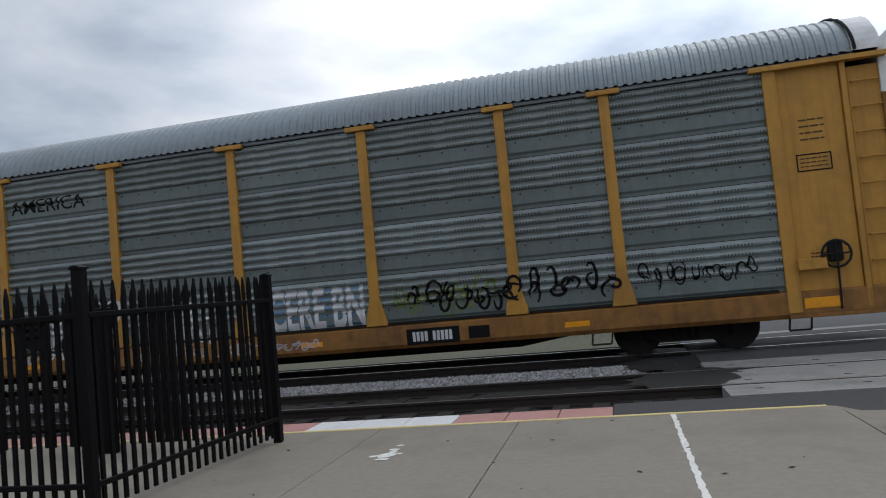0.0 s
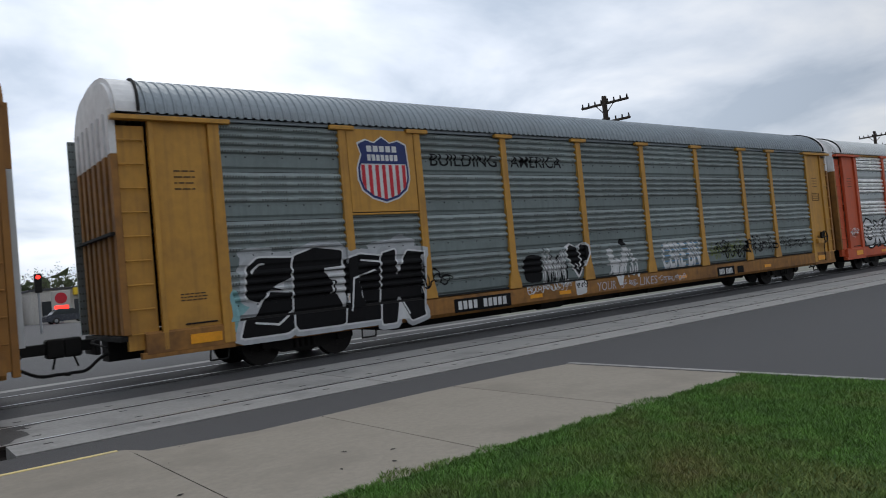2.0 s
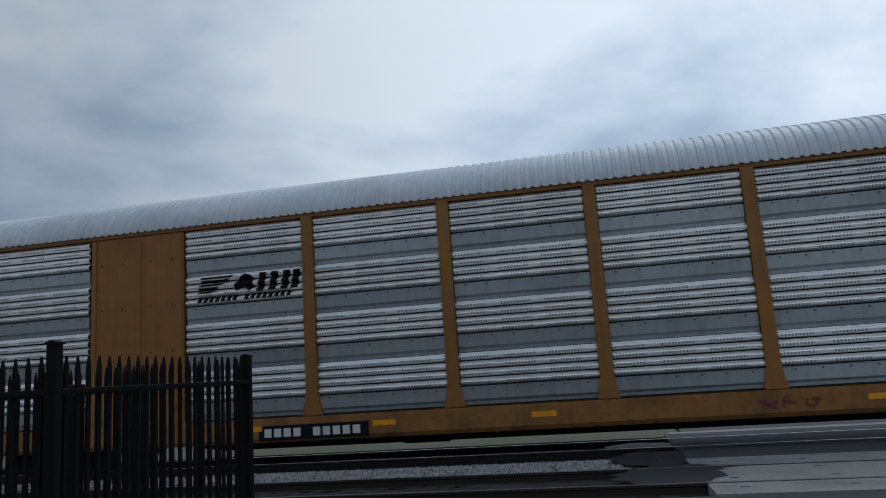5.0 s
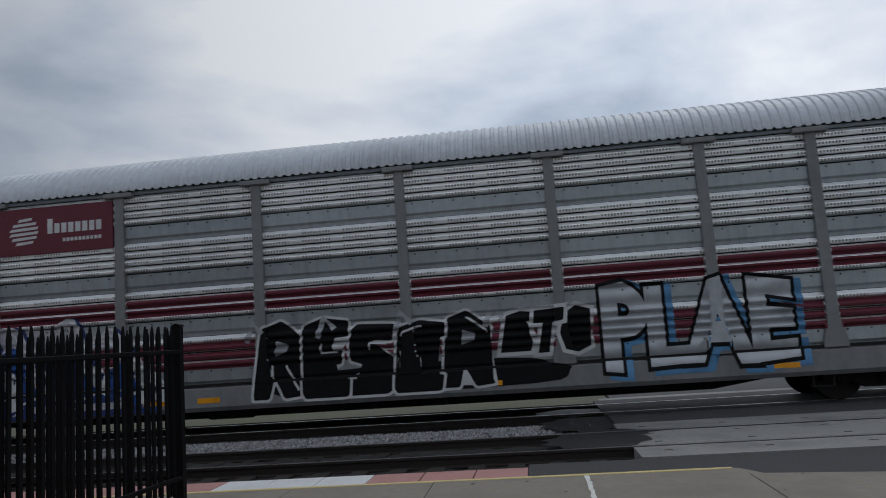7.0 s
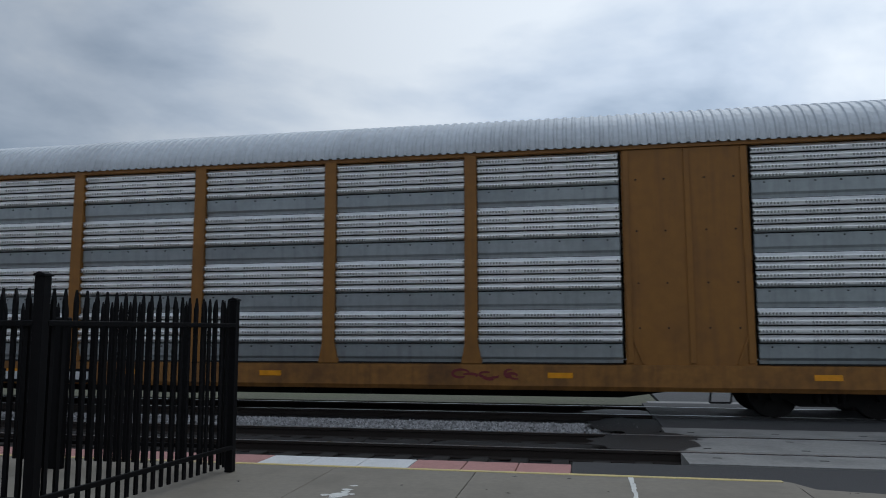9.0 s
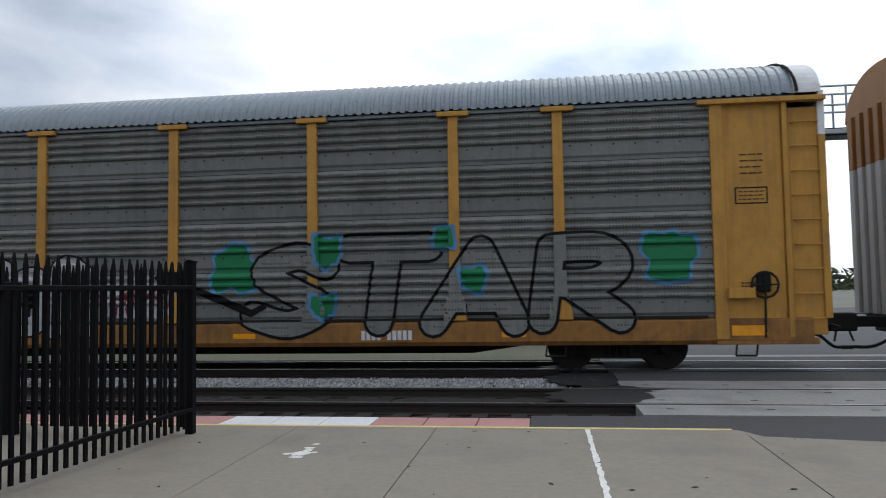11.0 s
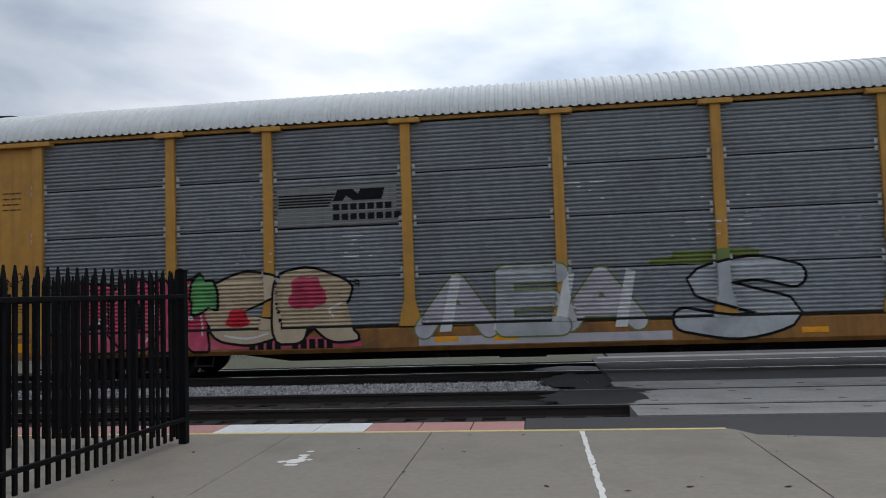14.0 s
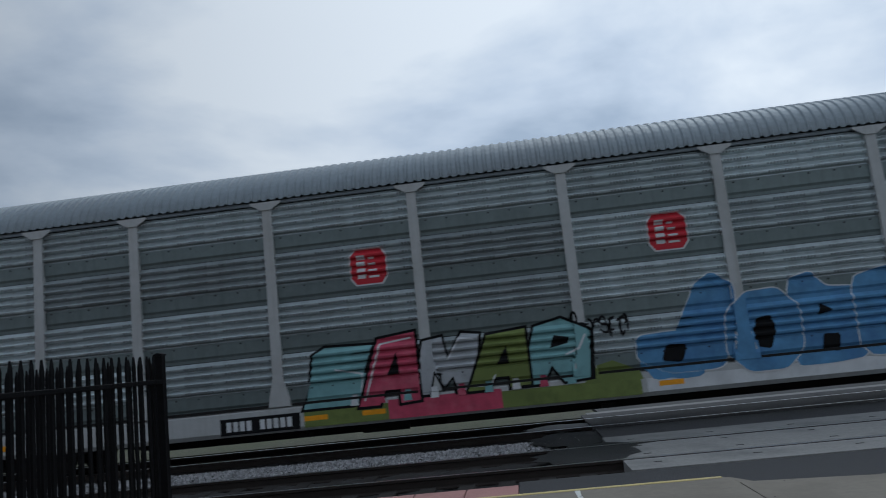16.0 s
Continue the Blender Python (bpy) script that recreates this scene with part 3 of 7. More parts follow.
def post_car(label, paint, panel, roof, sill, dx=0.0, length=27.4, kind="bold", endlow=None, flat_cap=False, lift=0.0):
    """A carrier whose side posts stand proud, each with a flared foot and a cap like a T."""
    car = thing("car_carrier", (0, CAR_Y, 0), label, "rail car", "cars of the passing train")
    car["shift"] = dx
    posts = [p + dx for p in A_POSTS]
    d0, d1 = 1.88 + dx, 25.52 + dx
    edges = [d0] + posts + [d1]
    for a, b in zip(edges, edges[1:]):
        me = panel_mesh(kind, b - a - 0.06, panel)
        for k in range(4):
            piece("panel", me, car, (a + 0.03, -SKIN, PANEL_Z0 + k * STACK))
        # near-black sheet stands for the dark inside seen through gaps
        sb = bmesh.new()
        box(sb, a + 0.02, -(SKIN - 0.015), PANEL_Z0 - 0.02, b - 0.02, -(SKIN - 0.03), PANEL_Z1 + 0.01)
        part("panel_backing", sb, UNDER, car)
    pm = bmesh.new()
    prism(pm, [(-0.21, 0.97), (0.21, 0.97), (0.2, 1.1), (0.095, 1.5), (0.095, 4.86), (-0.095, 4.86), (-0.095, 1.5), (-0.2, 1.1)], "y", -(SKIN + 0.10), -(SKIN - 0.02))
    bmesh.ops.bevel(pm, geom=pm.edges[:], offset=0.008, segments=1, affect="EDGES")
    post_me = mesh_of("post", pm, paint)
    cb = bmesh.new()
    if flat_cap:
        prism(cb, [(-0.1, 4.74), (0.1, 4.74), (0.3, 4.86), (0.3, 4.9), (-0.3, 4.9), (-0.3, 4.86)], "y", -(SKIN + 0.125), -(SKIN + 0.101))
    else:
        box(cb, -0.3, -(SKIN + 0.155), 4.815, 0.3, -(SKIN + 0.05), 4.905, 0.008)
    cap_me = mesh_of("post_cap", cb, paint)
    for p in posts:
        post = piece("post", post_me, car, (p, 0, 0))
        piece("post_cap", cap_me, post, (0, 0, 0))
    if kind == "fine":
        kb = bmesh.new()
        box(kb, -0.03, -(SKIN + 0.05), 0, 0.03, -(SKIN + 0.02), 0.09, 0.008)
        clip_me = mesh_of("panel_clip", kb, LIGHTGREY)
        for p in posts + [d0, d1]:
            for k in (1, 2, 3):
                for s in (-0.14, 0.14):
                    for dz in (-0.08, 0.05):
                        piece("panel_clip", clip_me, car, (p + s, 0, PANEL_Z0 + k * STACK + dz))
    # the frame along the foot and under the roof
    sb = bmesh.new()
    prism(sb, [(-(SKIN + 0.09), 0.58), (-(SKIN + 0.09), 0.93), (-(SKIN + 0.02), 0.97), (-(SKIN - 0.12), 0.97), (-(SKIN - 0.12), 0.50), (-(SKIN + 0.03), 0.50)], "x", 0.35 + dx, length - 0.35 + dx)
    part("side_sill", sb, sill, car, "dirty painted side sill")
    for a, b in zip(edges, edges[1:]):
        lb = bmesh.new()
        box(lb, a + 0.23, -(SKIN + 0.075), 0.975, b - 0.23, -(SKIN + 0.02), 1.02)
        part("sill_lip", lb, UNDER, car)
    tb = bmesh.new()
    box(tb, 0.5 + dx, -(SKIN + 0.05), 4.865, length - 0.5 + dx, -(SKIN - 0.05), 4.935, 0.006)
    part("roof_rail", tb, GREYROOF if flat_cap or roof is not WHITEROOF else YEL, car)
    for u in (d0, d1):
        eb = plate_bm(u - 0.11, 0.6, u + 0.11, 4.86, -0.02, 0.1)
        part("end_post", eb, paint, car)
    for s in (-1, 1):
        e = d0 if s < 0 else d1
        def q(v):
            return e + s * v
        def pl(a, b, z0, z1, n0, n1):
            return plate_bm(min(q(a), q(b)), z0, max(q(a), q(b)), z1, n0, n1)
        part("end_panel", pl(0.114, 1.12, 0.62, 4.84, -0.03, 0.03), paint, car, "flat painted end panel with a folded edge")
        part("end_panel_rib", pl(1.13, 1.22, 0.62, 4.84, -0.03, 0.09), paint, car)
        part("ladder_panel", pl(1.26, 1.80, 0.66, 4.72, -0.16, -0.04), paint, car)
        ladder(car, min(q(1.32), q(1.74)), max(q(1.32), q(1.74)), 0.95, 4.45, 9, -0.04, paint)
        part("end_header", pl(-0.32, 1.86, 4.80, 4.885, 0.0, 0.17), paint, car)
        part("end_sill", pl(-0.1, 1.62, 0.50, 0.61, -0.05, 0.085), sill, car)
        part("reflector", pl(0.15, 0.75, 0.66, 0.84, 0.092, 0.098), REFLECT, car, "orange reflective plate")
        bars(car, min(q(0.35), q(0.85)), 1.45, max(q(0.35), q(0.85)), 1.62, 3, STENCIL, 0.034, 5, seed=3)
        bars(car, min(q(0.4), q(0.8)), 3.5, max(q(0.4), q(0.8)), 3.95, 4, STENCIL, 0.034, 3, 0.3, seed=5)
        if s > 0:
            # stencilled data box, brake wheel housing and platform on the leading end
            fb = bmesh.new()
            for a, b, z0, z1 in ((0.3, 0.86, 3.28, 3.30), (0.3, 0.86, 3.0, 3.02), (0.3, 0.32, 3.0, 3.3), (0.84, 0.86, 3.0, 3.3)):
                box(fb, q(a), -(SKIN + 0.038), z0, q(b), -(SKIN + 0.03), z1)
            part("data_box", fb, BLACKP, car)
            bars(car, q(0.36), 3.05, q(0.8), 3.26, 3, STENCIL, 0.034, 4, 0.4, seed=7)
            bb = bmesh.new()
            hub = Vector((q(0.72), -(SKIN + 0.16), 1.55))
            rim = [hub + Vector((0.23 * math.cos(k * 0.5236), 0.0, 0.23 * math.sin(k * 0.5236))) for k in range(13)]
            for a, b in zip(rim, rim[1:]):
                rod(bb, a, b, 0.022, sides=6)
            for k in range(4):
                rod(bb, hub, rim[3 * k], 0.016, sides=5)
            box(bb, q(0.60), -(SKIN + 0.13), 1.42, q(0.84), -(SKIN + 0.03), 1.76, 0.03)
            rod(bb, (q(0.74), -(SKIN + 0.10), 1.42), (q(0.72), -(SKIN + 0.10), 0.62), 0.02)
            part("hand_brake", bb, UNDER, car, "sooty spoked hand brake wheel on its box")
            part("brake_step", pl(0.1, 0.55, 1.32, 1.5, 0.03, 0.2), paint, car)
        else:
            part("grab_plate", pl(0.2, 0.8, 1.02, 1.05, 0.03, 0.06), UNDER, car)
    r = new("roof", roof_mesh(0.55 + dx, length - 0.55 + dx, roof, lift))
    r.parent = car
    for a, b in ((0.12, 0.54), (length - 0.54, length - 0.12)):
        part("roof_end", cap_bm(a + dx, b + dx, 0.012, lift), LIGHTGREY if flat_cap else TARP, car, "pale plain roof end sheet")
    if not flat_cap:
        for x, s in ((0.5 + dx, 1), (length - 0.5 + dx, -1)):
            bm = bmesh.new()
            pts = [Vector((x + s * 0.22 * (k / 10) ** 2, y * 1.025, z + 0.03 + lift * (z - 4.93) / 0.8)) for k, (y, z) in enumerate(ROOF_ARC[:11])]
            tube(bm, pts, 0.03)
            part("roof_seal", bm, UNDER, car, "loose black seal at the roof end")
    low = endlow or RUSTY
    end_wall(car, 0.12 + dx, -1, TARP if not flat_cap else SIGNY, low if not flat_cap else LIGHTGREY, 4.2)
    end_wall(car, length - 0.12 + dx, 1, TARP if not flat_cap else SIGNY, low if not flat_cap else LIGHTGREY, 4.2)
    far_side(car, length, panel)
    running_gear(car, length, (3.65 + dx, length - 3.65 + dx), 0.62)
    for k, u in enumerate((3.6, 9.9, 11.0, 16.4, 21.6)):
        part("reflector", plate_bm(u + dx, 0.66, u + dx + 0.45, 0.76, 0.09, 0.097), REFLECT, car)
    return car, posts + [d0, d1], kind


def frame_car(label, dx=0.0, length=26.85, sheet=None):
    """A carrier with flush ochre framing round bright galvanised panels."""
    car = thing("car_carrier", (0, CAR_Y, 0), label, "rail car", "cars of the passing train")
    posts = [p + dx for p in B_POSTS]
    bays = [(1.58, 4.18)] + list(zip((6.38, *B_POSTS), (*B_POSTS, 20.28))) + [(22.52, 25.12)]
    for a, b in bays:
        a, b = a + dx, b + dx
        lo = a + (0.115 if a - dx in B_POSTS else 0.02)
        hi = b - (0.115 if b - dx in B_POSTS else 0.02)
        me = panel_mesh("bold", hi - lo - 0.03, sheet or BRIGHT)
        for k in range(4):
            piece("panel", me, car, (lo + 0.015, -SKIN, PANEL_Z0 + k * STACK))
        # the inside's darkness, as a near-black sheet behind the panels
        sb = bmesh.new()
        box(sb, lo, -(SKIN - 0.015), PANEL_Z0 - 0.02, hi, -(SKIN - 0.03), PANEL_Z1 + 0.01)
        part("panel_backing", sb, UNDER, car)
    pm = bmesh.new()
    prism(pm, [(-0.2, 0.95), (0.2, 0.95), (0.115, 1.35), (0.115, 4.87), (-0.115, 4.87), (-0.115, 1.35)], "y", -(SKIN + 0.10), -(SKIN - 0.02))
    bmesh.ops.bevel(pm, geom=pm.edges[:], offset=0.008, segments=1, affect="EDGES")
    post_me = mesh_of("post", pm, OCHRE)
    for p in posts:
        piece("post", post_me, car, (p, 0, 0))
    pb = bmesh.new()
    box(pb, -0.03, -(SKIN + 0.06), 0, 0.03, -(SKIN + 0.02), 0.1, 0.008)
    clip_me = mesh_of("panel_clip", pb, STEELGREY)
    for p in posts:
        for k in (1, 2, 3):
            for s in (-0.14, 0.14):
                piece("panel_clip", clip_me, car, (p + s, 0, PANEL_Z0 + k * STACK - 0.14))
    for a, b in ((4.2, 6.36), (20.3, 22.5)):
        part("side_plate", plate_bm(a + dx, 0.6, b + dx, 4.86, -0.03, 0.06), OCHRE, car, "ochre side plate with bolts and rust streaks")
        bb = bmesh.new()
        rod(bb, (0, -(SKIN + 0.055), 0), (0, -(SKIN + 0.075), 0), 0.018, sides=6)
        bolt = mesh_of("bolt", bb, UNDER)
        for u in (a + 0.25, a + 0.75, b - 0.75, b - 0.25):
            for z in (4.3, 3.35, 2.4, 1.6):
                piece("bolt", bolt, car, (u + dx, 0, z))
        rb = bmesh.new()
        for u in (a + 0.03, (a + b) / 2, b - 0.13):
            box(rb, u + dx, -(SKIN + 0.085), 0.98, u + dx + 0.1, -(SKIN + 0.055), 4.84, 0.006)
        for s, u in ((1, a + 0.1), (-1, b - 0.1)):
            prism(rb, [(u + dx, 1.45), (u + dx + s * 0.03, 1.45), (u + dx + s * 0.22, 0.97), (u + dx + s * 0.19, 0.97)], "y", -(SKIN + 0.09), -(SKIN + 0.055))
        part("side_plate_rib", rb, OCHRE, car)
    sb = bmesh.new()
    prism(sb, [(-(SKIN + 0.09), 0.56), (-(SKIN + 0.09), 0.94), (-(SKIN - 0.1), 0.95), (-(SKIN - 0.1), 0.48), (-(SKIN + 0.04), 0.48)], "x", 0.2 + dx, length - 0.2 + dx)
    part("side_sill", sb, RUSTY, car, "rust-streaked ochre side sill")
    tb = bmesh.new()
    box(tb, 0.1 + dx, -(SKIN + 0.09), 4.865, length - 0.1 + dx, -(SKIN - 0.05), 4.945, 0.006)
    for k in range(13):
        u = 1.5 + k * 2.0
        box(tb, u + dx, -(SKIN + 0.10), 4.89, u + dx + 0.12, -(SKIN + 0.085), 4.92)
    part("roof_rail", tb, OCHRE, car)
    for s in (-1, 1):
        e = 0.0 + dx if s < 0 else length + dx
        def q(v):
            return e - s * v
        def pl(a, b, z0, z1, n0, n1):
            return plate_bm(min(q(a), q(b)), z0, max(q(a), q(b)), z1, n0, n1)
        part("end_panel", pl(0.12, 1.56 if s < 0 else 1.71, 0.6, 4.86, -0.03, 0.065), OCHRE, car, "ochre end panel with stencilled notes")
        part("end_panel_rib", pl(0.86, 0.93, 0.98, 4.84, 0.066, 0.09), OCHRE, car)
        part("corner_post", pl(0.0, 0.114, 0.5, 4.9, -0.12, 0.075), OCHRE, car)
        ladder(car, min(q(0.15), q(0.78)), max(q(0.15), q(0.78)), 1.05, 2.35, 4, 0.065, OCHRE)
        part("reflector", pl(0.3, 0.85, 0.68, 0.9, 0.091, 0.097), REFLECT, car)
        part("warning_plate", pl(1.0, 1.42, 1.85, 2.0, 0.066, 0.072), SIGNY, car, "small yellow warning plate")
        bars(car, min(q(1.0), q(1.5)), 2.3, max(q(1.0), q(1.5)), 2.55, 2, STENCIL, 0.07, 6, seed=11)
        bars(car, min(q(1.0), q(1.5)), 3.1, max(q(1.0), q(1.5)), 3.4, 4, STENCIL, 0.07, 4, 0.35, seed=13)
        bars(car, min(q(1.0), q(1.5)), 4.3, max(q(1.0), q(1.5)), 4.5, 3, STENCIL, 0.07, 1, 0.25, seed=15)
        bars(car, min(q(0.4), q(0.7)), 2.55, max(q(0.4), q(0.7)), 2.75, 1, WHITE, 0.07, 2, 0.8, seed=16)
    for k, u in enumerate((3.3, 7.6, 10.3, 13.3, 18.9, 23.4)):
        part("reflector", plate_bm(u + dx, 0.70, u + dx + 0.45, 0.80, 0.09, 0.097), REFLECT, car)
    gb = plate_bm(4.9 + dx, 0.62, 5.4 + dx, 0.86, 0.09, 0.098)
    part("notice_plate", gb, BLACKP, car)
    bars(car, 4.93 + dx, 0.65, 5.37 + dx, 0.84, 3, WHITE, 0.1, 3, 0.5, seed=19)
    for a, b in bays:
        lb = bmesh.new()
        box(lb, a + dx + 0.2, -(SKIN + 0.075), 0.955, b + dx - 0.2, -(SKIN + 0.02), 0.975)
        part("drain_slot", lb, UNDER, car)
    r = new("roof", roof_mesh(0.46 + dx, length - 0.46 + dx, SILVER, 0.1))
    r.parent = car
    for a, b in ((0.02, 0.45), (length - 0.45, length - 0.02)):
        part("roof_end", cap_bm(a + dx, b + dx, 0.012, 0.1), OCHRE, car)
    end_wall(car, 0.02 + dx, -1, OCHRE, LIGHTGREY, 3.9)
    end_wall(car, length - 0.02 + dx, 1, OCHRE, LIGHTGREY, 3.9)
    far_side(car, length, BRIGHT)
    running_gear(car, length, (3.1 + dx, length - 3.1 + dx), 1.0)
    return car, posts, "bold"


# ---- paint on the cars, laid over ribs and posts ----
def surface(made, u, z):
    car, posts, kind = made[:3]
    if z < 0.974:
        return 0.092
    for p in posts:
        if abs(u - p) < 0.112 + 0.106 * min(1, max(0, (1.5 - z) / 0.4)):
            return 0.103
    if kind_of_frame(made) and (4.2 < u - made[3] < 6.36 or 20.3 < u - made[3] < 22.5):
        return 0.066
    return panel_depth(kind, z)


def kind_of_frame(made):
    return len(made) > 3


def lay(made, bm, mat, name, lift=0.004, label=""):
    """Cuts a flat figure (x along the car, z up) at every fold of the side and lays it on the surface."""
    car, posts, kind = made[:3]
    us = [v.co.x for v in bm.verts]
    zs = [v.co.z for v in bm.verts]
    if not us:
        bm.free()
        return None
    cuts = set()
    for k in range(4):
        for q, d in PROFILE[kind]:
            z = PANEL_Z0 + k * STACK + q
            if min(zs) < z < max(zs):
                cuts.add(round(z, 4))
    for z in (0.972, 0.976):
        cuts.add(z)
    for z in sorted(cuts):
        bmesh.ops.bisect_plane(bm, geom=bm.verts[:] + bm.edges[:] + bm.faces[:], plane_co=(0, 0, z), plane_no=(0, 0, 1))
    edges = [p + e for p in posts for e in (-0.222, -0.216, -0.18, -0.145, -0.114, -0.11, 0.11, 0.114, 0.145, 0.18, 0.216, 0.222)]
    if kind_of_frame(made):
        edges += [made[3] + e + d for e in (4.2, 6.36, 20.3, 22.5) for d in (-0.002, 0.002)]
    for u in edges:
        if min(us) < u < max(us):
            bmesh.ops.bisect_plane(bm, geom=bm.verts[:] + bm.edges[:] + bm.faces[:], plane_co=(u, 0, 0), plane_no=(1, 0, 0))
    for v in bm.verts:
        v.co.y = -(SKIN + surface(made, v.co.x, v.co.z) + lift + v.co.y)
    for f in bm.faces:
        if f.normal.y > 0:
            f.normal_flip()
    me = bpy.data.meshes.new(name)
    bm.to_mesh(me)
    bm.free()
    me.materials.append(mat)
    ob = new(name, me)
    ob.parent = car
    if label:
        ob["label"] = label
    return ob


def letters(body, u0, z0, u1, z1, fat=0.0, slant=0.0, wobble=0.0):
    cu = bpy.data.curves.new("letters", "FONT")
    cu.body, cu.size, cu.offset, cu.resolution_u, cu.shear = body, 1.0, fat, 4, slant
    ob = new("letters", cu)
    me = bpy.data.meshes.new_from_object(ob.evaluated_get(bpy.context.evaluated_depsgraph_get()))
    bpy.data.objects.remove(ob)
    bpy.data.curves.remove(cu)
    bm = bmesh.new()
    bm.from_mesh(me)
    bpy.data.meshes.remove(me)
    xs, ys = [v.co.x for v in bm.verts], [v.co.y for v in bm.verts]
    ax, bx, ay, by = min(xs) + fat, max(xs) - fat, min(ys) + fat, max(ys) - fat
    for v in bm.verts:
        fx, fy = (v.co.x - ax) / (bx - ax), (v.co.y - ay) / (by - ay)
        w = wobble * (math.sin(fx * 23) * 0.5 + math.sin(fx * 9 + 1)) * (fy - 0.3)
        v.co = (u0 + fx * (u1 - u0), 0, z0 + fy * (z1 - z0) + w)
    return bm


def stroke(points, width, taper=True, base=0.0):
    """A ribbon along a run of 2D points."""
    bm = bmesh.new()
    prev, n = None, len(points)
    for i, (x, z) in enumerate(points):
        a, b = Vector(points[max(i - 1, 0)]), Vector(points[min(i + 1, n - 1)])
        d = (b - a).normalized() if (b - a).length > 1e-6 else Vector((1, 0))
        w = width * (0.5 + 0.5 * math.sin(math.pi * (i + 0.5) / n) if taper else 1) / 2
        s = Vector((-d.y, d.x)) * w
        y = base + 0.00003 * i
        row = [bm.verts.new((x + s.x, y, z + s.y)), bm.verts.new((x - s.x, y, z - s.y))]
        if prev:
            bm.faces.new((prev[0], prev[1], row[1], row[0]))
        prev = row
    return bm


def merge(into, other):
    me = bpy.data.meshes.new("join")
    other.to_mesh(me)
    other.free()
    into.from_mesh(me)
    bpy.data.meshes.remove(me)


def scrawl(u0, z0, u1, z1, count, width, seed, loops=1.0):
    """Loose looping spray lines inside a patch."""
    rng = random.Random(seed)
    bm = bmesh.new()
    for k in range(count * 2):
        cx = u0 + (u1 - u0) * (k % count + rng.uniform(0.3, 0.7)) / count
        w, h = (u1 - u0) / count * rng.uniform(0.3, 0.75), (z1 - z0) * (rng.uniform(0.32, 0.5) if k < count else rng.uniform(0.12, 0.28))
        cz = (z0 + z1) / 2 + rng.uniform(-0.1, 0.1) * (z1 - z0)
        a0, sweep = rng.uniform(0, 6.3), rng.choice((-1, 1)) * rng.uniform(2.5, 5.6) * loops
        b, c = rng.uniform(0.6, 2.2), rng.uniform(0, 6.3)
        pts = []
        for i in range(22):
            f = i / 21
            a = a0 + sweep * f
            r = 0.65 + 0.35 * math.sin(b * a + c)
            pts.append((cx + w * r * math.cos(a), min(max(cz + h * r * math.sin(a), z0), z1)))
        merge(bm, stroke(pts, width, True, 0.0007 * (k % 3) + 0.00005 * k))
    return bm


def blob(u0, z0, u1, z1, seed, rough=0.12, n=36):
    rng = random.Random(seed)
    ph = [rng.uniform(0, 6.3) for _ in range(4)]
    bm = bmesh.new()
    vs = []
    for i in range(n):
        a = 2 * math.pi * i / n
        r = 1 + rough * (math.sin(3 * a + ph[0]) + 0.7 * math.sin(5 * a + ph[1]) + 0.5 * math.sin(8 * a + ph[2]))
        c, s = math.cos(a), math.sin(a)
        k = 1 / max(abs(c), abs(s)) ** 0.6
        vs.append(bm.verts.new(((u0 + u1) / 2 + (u1 - u0) / 2 * c * r * k * 0.85, 0, (z0 + z1) / 2 + (z1 - z0) / 2 * s * r * k * 0.85)))
    bmesh.ops.triangulate(bm, faces=[bm.faces.new(vs)])
    return bm


def flat(outline):
    bm = bmesh.new()
    bmesh.ops.triangulate(bm, faces=[bm.faces.new([bm.verts.new((u, 0, z)) for u, z in outline])])
    return bm


def rect(u0, z0, u1, z1):
    return flat([(u0, z0), (u1, z0), (u1, z1), (u0, z1)])


def graffiti(made, body, u0, z0, u1, z1, fill, line, fat=0.045, edge=0.075, shade=None, wobble=0.12, slant=0.0, label=""):
    if shade:
        lay(made, letters(body, u0 + 0.12, z0 - 0.08, u1 + 0.12, z1 - 0.05, edge, slant, wobble), shade, "graffiti_shadow", 0.004)
    lay(made, letters(body, u0, z0, u1, z1, edge, slant, wobble), line, "graffiti_outline", 0.007)
    return lay(made, letters(body, u0, z0, u1, z1, fat, slant, wobble), fill, "graffiti", 0.010, label)


